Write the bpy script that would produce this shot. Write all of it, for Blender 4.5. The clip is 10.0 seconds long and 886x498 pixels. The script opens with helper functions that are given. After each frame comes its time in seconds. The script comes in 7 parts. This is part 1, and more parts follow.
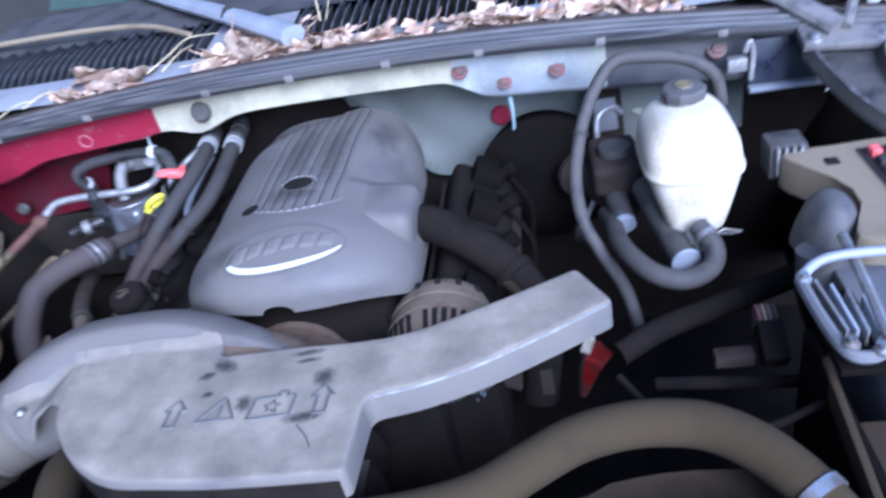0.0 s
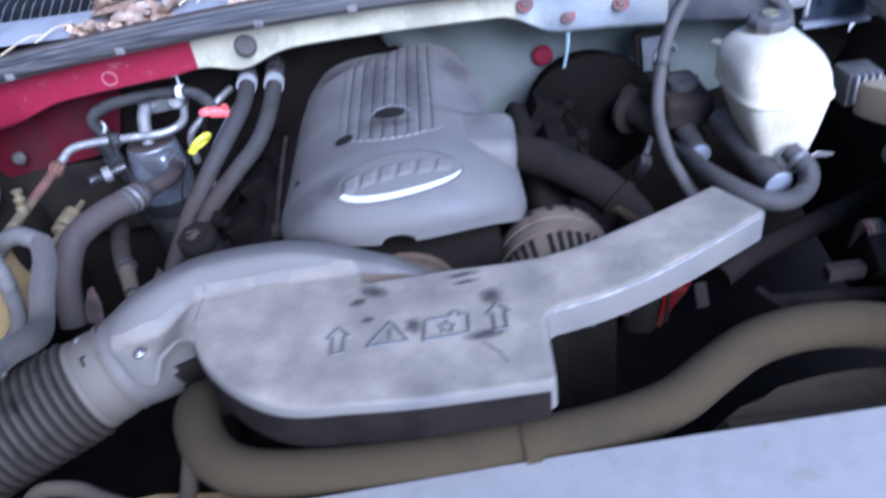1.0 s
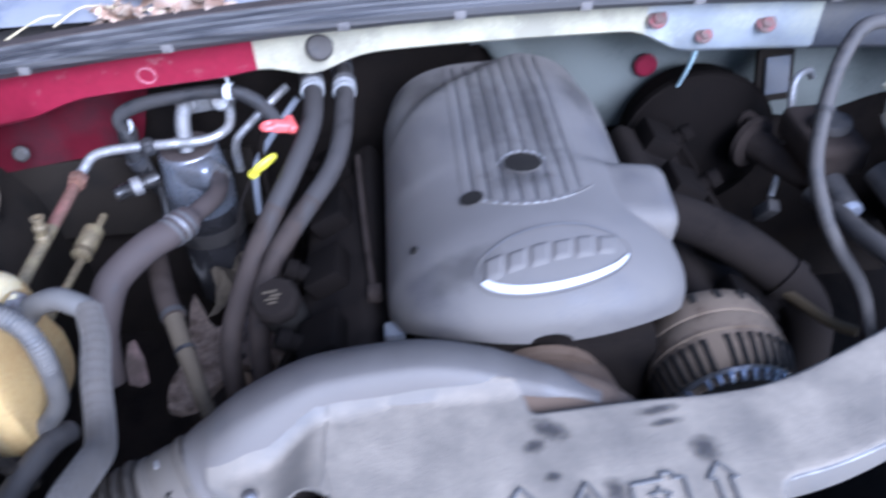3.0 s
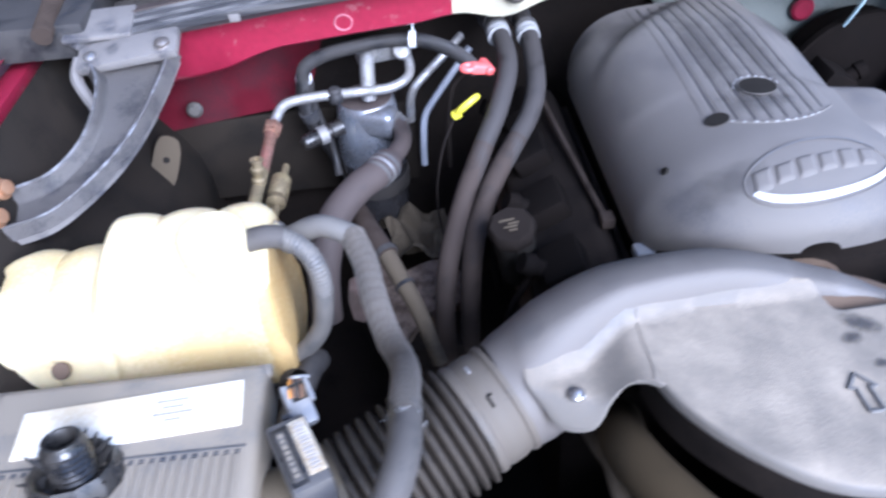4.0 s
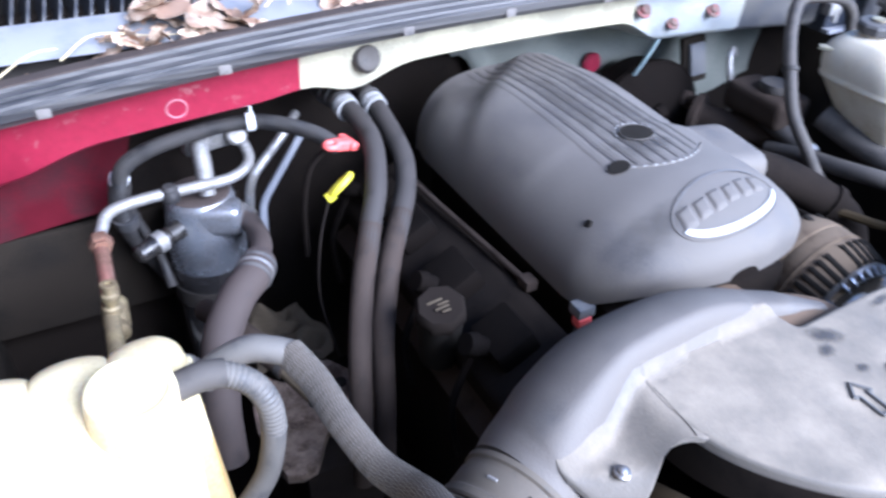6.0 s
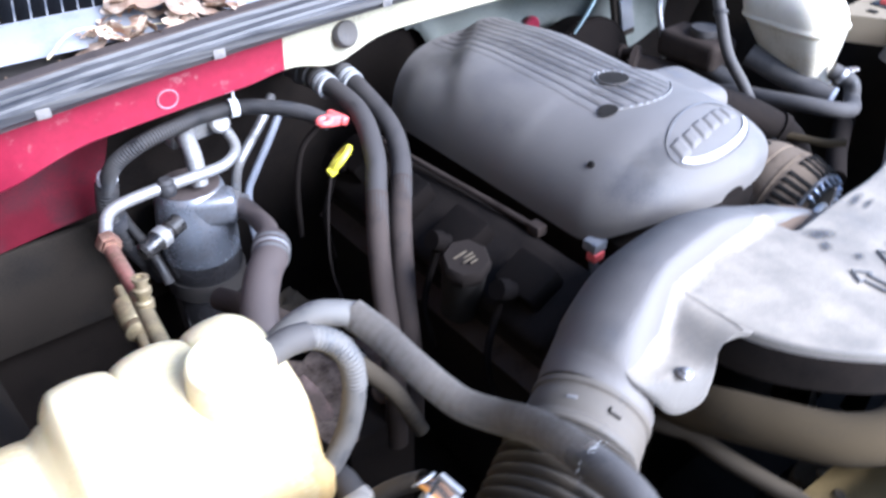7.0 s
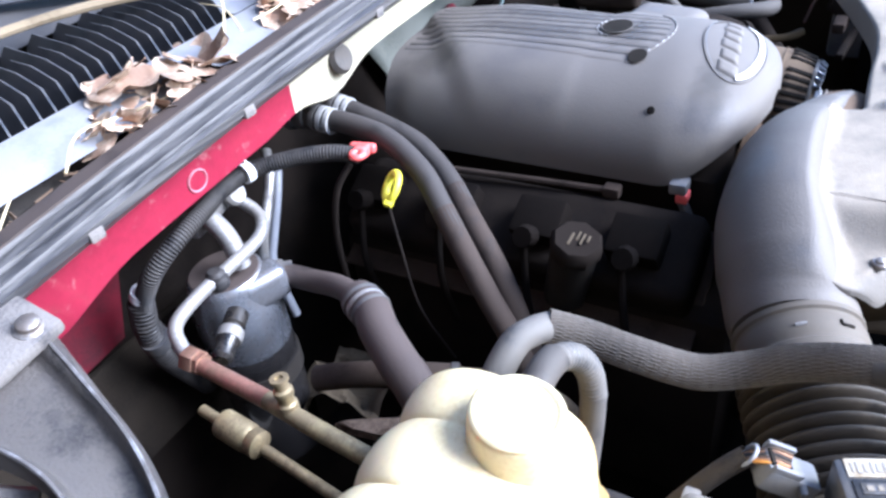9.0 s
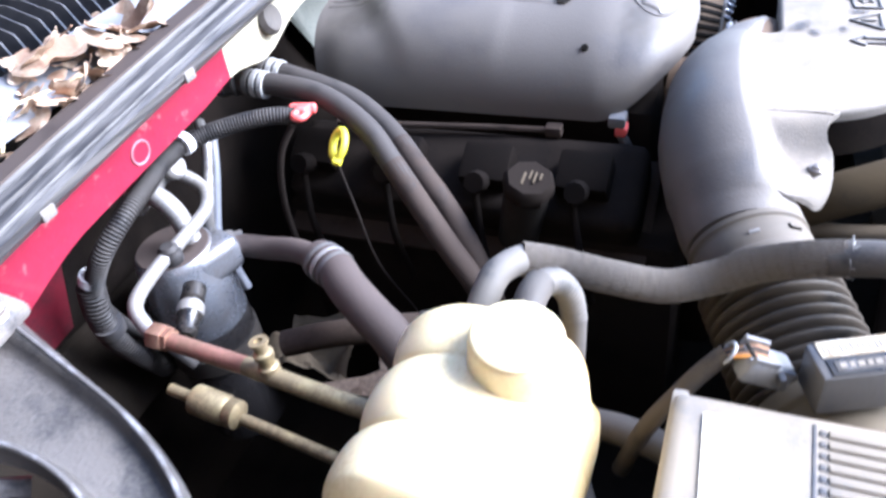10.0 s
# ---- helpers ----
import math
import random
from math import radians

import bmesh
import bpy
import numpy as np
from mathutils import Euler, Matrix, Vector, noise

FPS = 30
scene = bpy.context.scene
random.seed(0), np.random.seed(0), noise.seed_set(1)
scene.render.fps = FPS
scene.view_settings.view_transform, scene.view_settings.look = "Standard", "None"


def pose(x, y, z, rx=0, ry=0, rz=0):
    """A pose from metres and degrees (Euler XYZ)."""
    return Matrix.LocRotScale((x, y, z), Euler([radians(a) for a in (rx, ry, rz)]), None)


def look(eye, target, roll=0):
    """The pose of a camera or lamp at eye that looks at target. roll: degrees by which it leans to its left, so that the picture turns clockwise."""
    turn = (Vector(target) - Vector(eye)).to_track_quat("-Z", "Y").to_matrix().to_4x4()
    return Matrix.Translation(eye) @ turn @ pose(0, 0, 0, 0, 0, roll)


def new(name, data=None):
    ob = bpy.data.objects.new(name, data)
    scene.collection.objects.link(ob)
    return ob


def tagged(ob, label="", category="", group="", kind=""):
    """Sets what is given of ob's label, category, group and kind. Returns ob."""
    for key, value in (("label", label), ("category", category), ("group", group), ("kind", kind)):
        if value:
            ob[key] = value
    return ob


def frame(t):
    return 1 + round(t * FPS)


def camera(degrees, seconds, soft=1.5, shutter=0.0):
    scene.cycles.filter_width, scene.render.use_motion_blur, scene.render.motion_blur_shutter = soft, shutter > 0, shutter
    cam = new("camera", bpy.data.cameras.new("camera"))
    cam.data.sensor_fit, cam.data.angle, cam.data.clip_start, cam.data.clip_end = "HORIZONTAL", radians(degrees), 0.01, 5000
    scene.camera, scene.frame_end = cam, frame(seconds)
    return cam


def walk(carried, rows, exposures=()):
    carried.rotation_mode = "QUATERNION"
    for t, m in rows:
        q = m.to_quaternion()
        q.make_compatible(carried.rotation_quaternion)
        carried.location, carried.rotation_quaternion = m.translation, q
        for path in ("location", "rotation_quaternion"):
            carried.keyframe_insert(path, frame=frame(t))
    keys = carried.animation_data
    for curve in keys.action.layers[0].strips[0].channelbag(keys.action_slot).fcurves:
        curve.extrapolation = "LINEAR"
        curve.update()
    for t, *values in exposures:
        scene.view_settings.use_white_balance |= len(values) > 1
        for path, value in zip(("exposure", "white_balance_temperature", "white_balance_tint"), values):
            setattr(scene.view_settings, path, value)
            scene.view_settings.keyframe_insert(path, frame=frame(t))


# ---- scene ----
cam = camera(61.21, 10.0, soft=2.6, shutter=0.6)
ROWS = [
    (0, 0.3400, -0.3297, 1.5264, 57.24, 10.25, 4.66),
    (0.3, 0.2597, -0.3319, 1.5279, 58.78, 5.58, 1.20),
    (0.5, 0.1977, -0.3453, 1.5086, 59.47, 4.99, 0.08),
    (1, 0.0582, -0.3531, 1.5040, 54.42, 7.00, -2.73),
    (1.5, -0.0064, -0.3023, 1.5076, 52.17, 4.00, -5.35),
    (2, -0.0200, -0.1935, 1.5634, 51.53, 4.41, -5.32),
    (2.5, -0.0371, -0.1290, 1.5616, 50.75, 3.74, -7.27),
    (3, -0.1369, -0.1025, 1.5500, 49.13, 2.68, -4.15),
    (3.2, -0.1828, -0.1079, 1.5400, 48.67, 4.11, -3.49),
    (4.3, -0.4662, -0.1531, 1.5167, 48.72, 2.76, -6.35),
    (4.5, -0.4797, -0.1398, 1.5135, 48.72, 0.58, -7.74),
    (5, -0.5154, -0.0851, 1.5037, 49.22, -1.18, -7.50),
    (5.5, -0.5650, -0.0373, 1.4867, 53.66, -1.56, -13.98),
    (5.7, -0.5828, -0.0215, 1.4849, 53.72, -1.37, -20.90),
    (6.8, -0.7168, 0.0106, 1.4713, 54.06, -2.73, -36.52),
    (7, -0.7513, 0.0242, 1.4695, 53.22, -0.80, -38.87),
    (7.5, -0.8250, 0.0472, 1.4490, 52.00, 0.13, -42.84),
    (8, -0.8570, 0.0725, 1.4385, 51.45, 3.73, -50.25),
    (8.5, -0.8882, 0.1729, 1.4356, 53.97, 6.65, -55.58),
    (9, -0.9022, 0.2678, 1.4453, 53.02, 7.55, -60.03),
    (9.5, -0.8950, 0.2832, 1.4424, 50.69, 8.33, -65.08),
    (10, -0.9432, 0.3078, 1.4342, 49.85, 7.84, -69.13),
]
EXPOSURES = [(0.0, 0.98, 4715, 19), (0.5, 1.05, 4715, 19), (1.0, 0.95, 4745, 19), (2.0, 0.85, 4795, 18), (2.5, 1.07, 4860, 18), (3.0, 1.18, 4905, 18), (4.5, 1.54, 5205, 16), (5.5, 1.55, 5190, 16), (7.0, 1.98, 5285, 14), (7.5, 2.07, 5270, 14), (8.0, 1.7, 5345, 14), (8.5, 1.56, 5375, 14), (9.0, 1.92, 5405, 14), (9.5, 2.15, 5460, 14), (10.0, 2.33, 5570, 15)]
walk(cam, [(t, pose(x, y, z, rx, ry, rz)) for t, x, y, z, rx, ry, rz in ROWS], EXPOSURES)

# ---- daylight: open sky in front of the car, the raised hood above ----
world = bpy.data.worlds.new("sky")
world.use_nodes = True
scene.world = world
wn = world.node_tree
sky = wn.nodes.new("ShaderNodeTexSky")
sky.sky_type = "NISHITA"
sky.sun_disc = False
sky.sun_elevation, sky.sun_rotation = radians(33), radians(155)
wn.links.new(sky.outputs[0], wn.nodes["Background"].inputs[0])
wn.nodes["Background"].inputs[1].default_value = 0.16
sun = bpy.data.lights.new("sun", "SUN")
sun.energy, sun.angle, sun.color = 3.5, radians(38), (1.0, 0.98, 0.955)
sun_ob = new("sun", sun)
sun_ob.matrix_world = look((1.0, -2.15, 2.65), (0, 0, 1.1))


# ---- materials ----
def mat(name, color, rough=0.5, metal=0.0, dust=None, amount=0.0, scale=30.0, var=0.15, bump=0.1, grain=260.0, spec=0.5, trans=0.0, sss=0.0, coat=0.0, stretch=None, topside=None):
    """A worn surface: base colour varied at two scales, a second colour (dust, rust, wear) in patches, fine relief."""
    m = bpy.data.materials.new(name)
    m.use_nodes = True
    nt = m.node_tree
    b = nt.nodes["Principled BSDF"]
    tc = nt.nodes.new("ShaderNodeTexCoord")
    big = nt.nodes.new("ShaderNodeTexNoise")
    big.inputs["Scale"].default_value, big.inputs["Detail"].default_value = scale, 6
    big.inputs["Roughness"].default_value = 0.62
    fine = nt.nodes.new("ShaderNodeTexNoise")
    fine.inputs["Scale"].default_value, fine.inputs["Detail"].default_value = grain, 4
    place = nt.nodes.new("ShaderNodeMapping")
    place.inputs["Scale"].default_value = stretch or (1, 1, 1)
    nt.links.new(tc.outputs["Object"], place.inputs["Vector"])
    for n in (big, fine):
        nt.links.new(place.outputs[0], n.inputs["Vector"])
    ramp = nt.nodes.new("ShaderNodeMapRange")
    ramp.inputs[1].default_value, ramp.inputs[2].default_value = 0.3, 0.7
    ramp.inputs[3].default_value, ramp.inputs[4].default_value = 1 - var, 1 + var
    nt.links.new(big.outputs[0], ramp.inputs[0])
    tone = nt.nodes.new("ShaderNodeMix")
    tone.data_type, tone.blend_type = "RGBA", "MULTIPLY"
    tone.inputs[0].default_value = 1.0
    tone.inputs[6].default_value = (*color, 1)
    nt.links.new(ramp.outputs[0], tone.inputs[7])
    out = tone.outputs[2]
    if dust:
        pick = nt.nodes.new("ShaderNodeMapRange")
        pick.inputs[1].default_value, pick.inputs[2].default_value = 0.62 - 0.5 * amount, 0.86 - 0.5 * amount
        sm = nt.nodes.new("ShaderNodeMath")
        sm.operation = "MULTIPLY_ADD"
        sm.inputs[1].default_value = 0.35
        nt.links.new(fine.outputs[0], sm.inputs[0])
        n2 = nt.nodes.new("ShaderNodeTexNoise")
        n2.inputs["Scale"].default_value, n2.inputs["Detail"].default_value = scale * 0.6, 5
        mp = nt.nodes.new("ShaderNodeMapping")
        mp.inputs["Location"].default_value = (3.1, 1.7, 0.4)
        nt.links.new(place.outputs[0], mp.inputs["Vector"])
        nt.links.new(mp.outputs[0], n2.inputs["Vector"])
        nt.links.new(n2.outputs[0], sm.inputs[2])
        nt.links.new(sm.outputs[0], pick.inputs[0])
        mix = nt.nodes.new("ShaderNodeMix")
        mix.data_type = "RGBA"
        mix.inputs[7].default_value = (*dust, 1)
        nt.links.new(pick.outputs[0], mix.inputs[0])
        nt.links.new(out, mix.inputs[6])
        out = mix.outputs[2]
        rr = nt.nodes.new("ShaderNodeMapRange")
        rr.inputs[3].default_value, rr.inputs[4].default_value = rough, min(1.0, rough + 0.3)
        nt.links.new(pick.outputs[0], rr.inputs[0])
        nt.links.new(rr.outputs[0], b.inputs["Roughness"])
    else:
        b.inputs["Roughness"].default_value = rough
    if topside:
        # up-facing surfaces are brightened in the colour by a dust tint, sides left darker
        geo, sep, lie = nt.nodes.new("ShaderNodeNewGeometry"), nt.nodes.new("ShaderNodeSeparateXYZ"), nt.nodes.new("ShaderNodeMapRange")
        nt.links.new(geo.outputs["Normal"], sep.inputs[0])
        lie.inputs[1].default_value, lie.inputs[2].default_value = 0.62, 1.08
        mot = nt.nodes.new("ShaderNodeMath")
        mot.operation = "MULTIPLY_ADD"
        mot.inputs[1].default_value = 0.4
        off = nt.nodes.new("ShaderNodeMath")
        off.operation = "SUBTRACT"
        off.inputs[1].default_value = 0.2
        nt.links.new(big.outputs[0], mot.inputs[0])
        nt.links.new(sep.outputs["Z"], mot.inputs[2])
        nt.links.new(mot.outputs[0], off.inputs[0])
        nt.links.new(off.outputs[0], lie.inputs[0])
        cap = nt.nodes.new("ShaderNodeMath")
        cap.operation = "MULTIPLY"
        cap.inputs[1].default_value = topside[3]
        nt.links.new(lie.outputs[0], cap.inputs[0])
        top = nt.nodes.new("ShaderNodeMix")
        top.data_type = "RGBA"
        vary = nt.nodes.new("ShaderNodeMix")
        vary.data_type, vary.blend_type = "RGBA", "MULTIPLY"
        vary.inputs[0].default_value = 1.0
        vary.inputs[6].default_value = (*topside[:3], 1)
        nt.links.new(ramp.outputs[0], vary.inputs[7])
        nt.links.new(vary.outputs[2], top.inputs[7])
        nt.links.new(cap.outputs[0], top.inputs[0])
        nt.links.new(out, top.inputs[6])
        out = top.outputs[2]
    nt.links.new(out, b.inputs["Base Color"])
    b.inputs["Metallic"].default_value = metal
    b.inputs["Specular IOR Level"].default_value = spec
    b.inputs["Transmission Weight"].default_value = trans
    b.inputs["Coat Weight"].default_value = coat
    if sss:
        b.inputs["Subsurface Weight"].default_value = sss
        b.inputs["Subsurface Radius"].default_value = (0.03, 0.022, 0.012)
        b.inputs["Subsurface Scale"].default_value = 0.6
    if bump:
        bp = nt.nodes.new("ShaderNodeBump")
        bp.inputs["Strength"].default_value, bp.inputs["Distance"].default_value = bump, 0.002
        nt.links.new(fine.outputs[0], bp.inputs["Height"])
        nt.links.new(bp.outputs[0], b.inputs["Normal"])
    return m


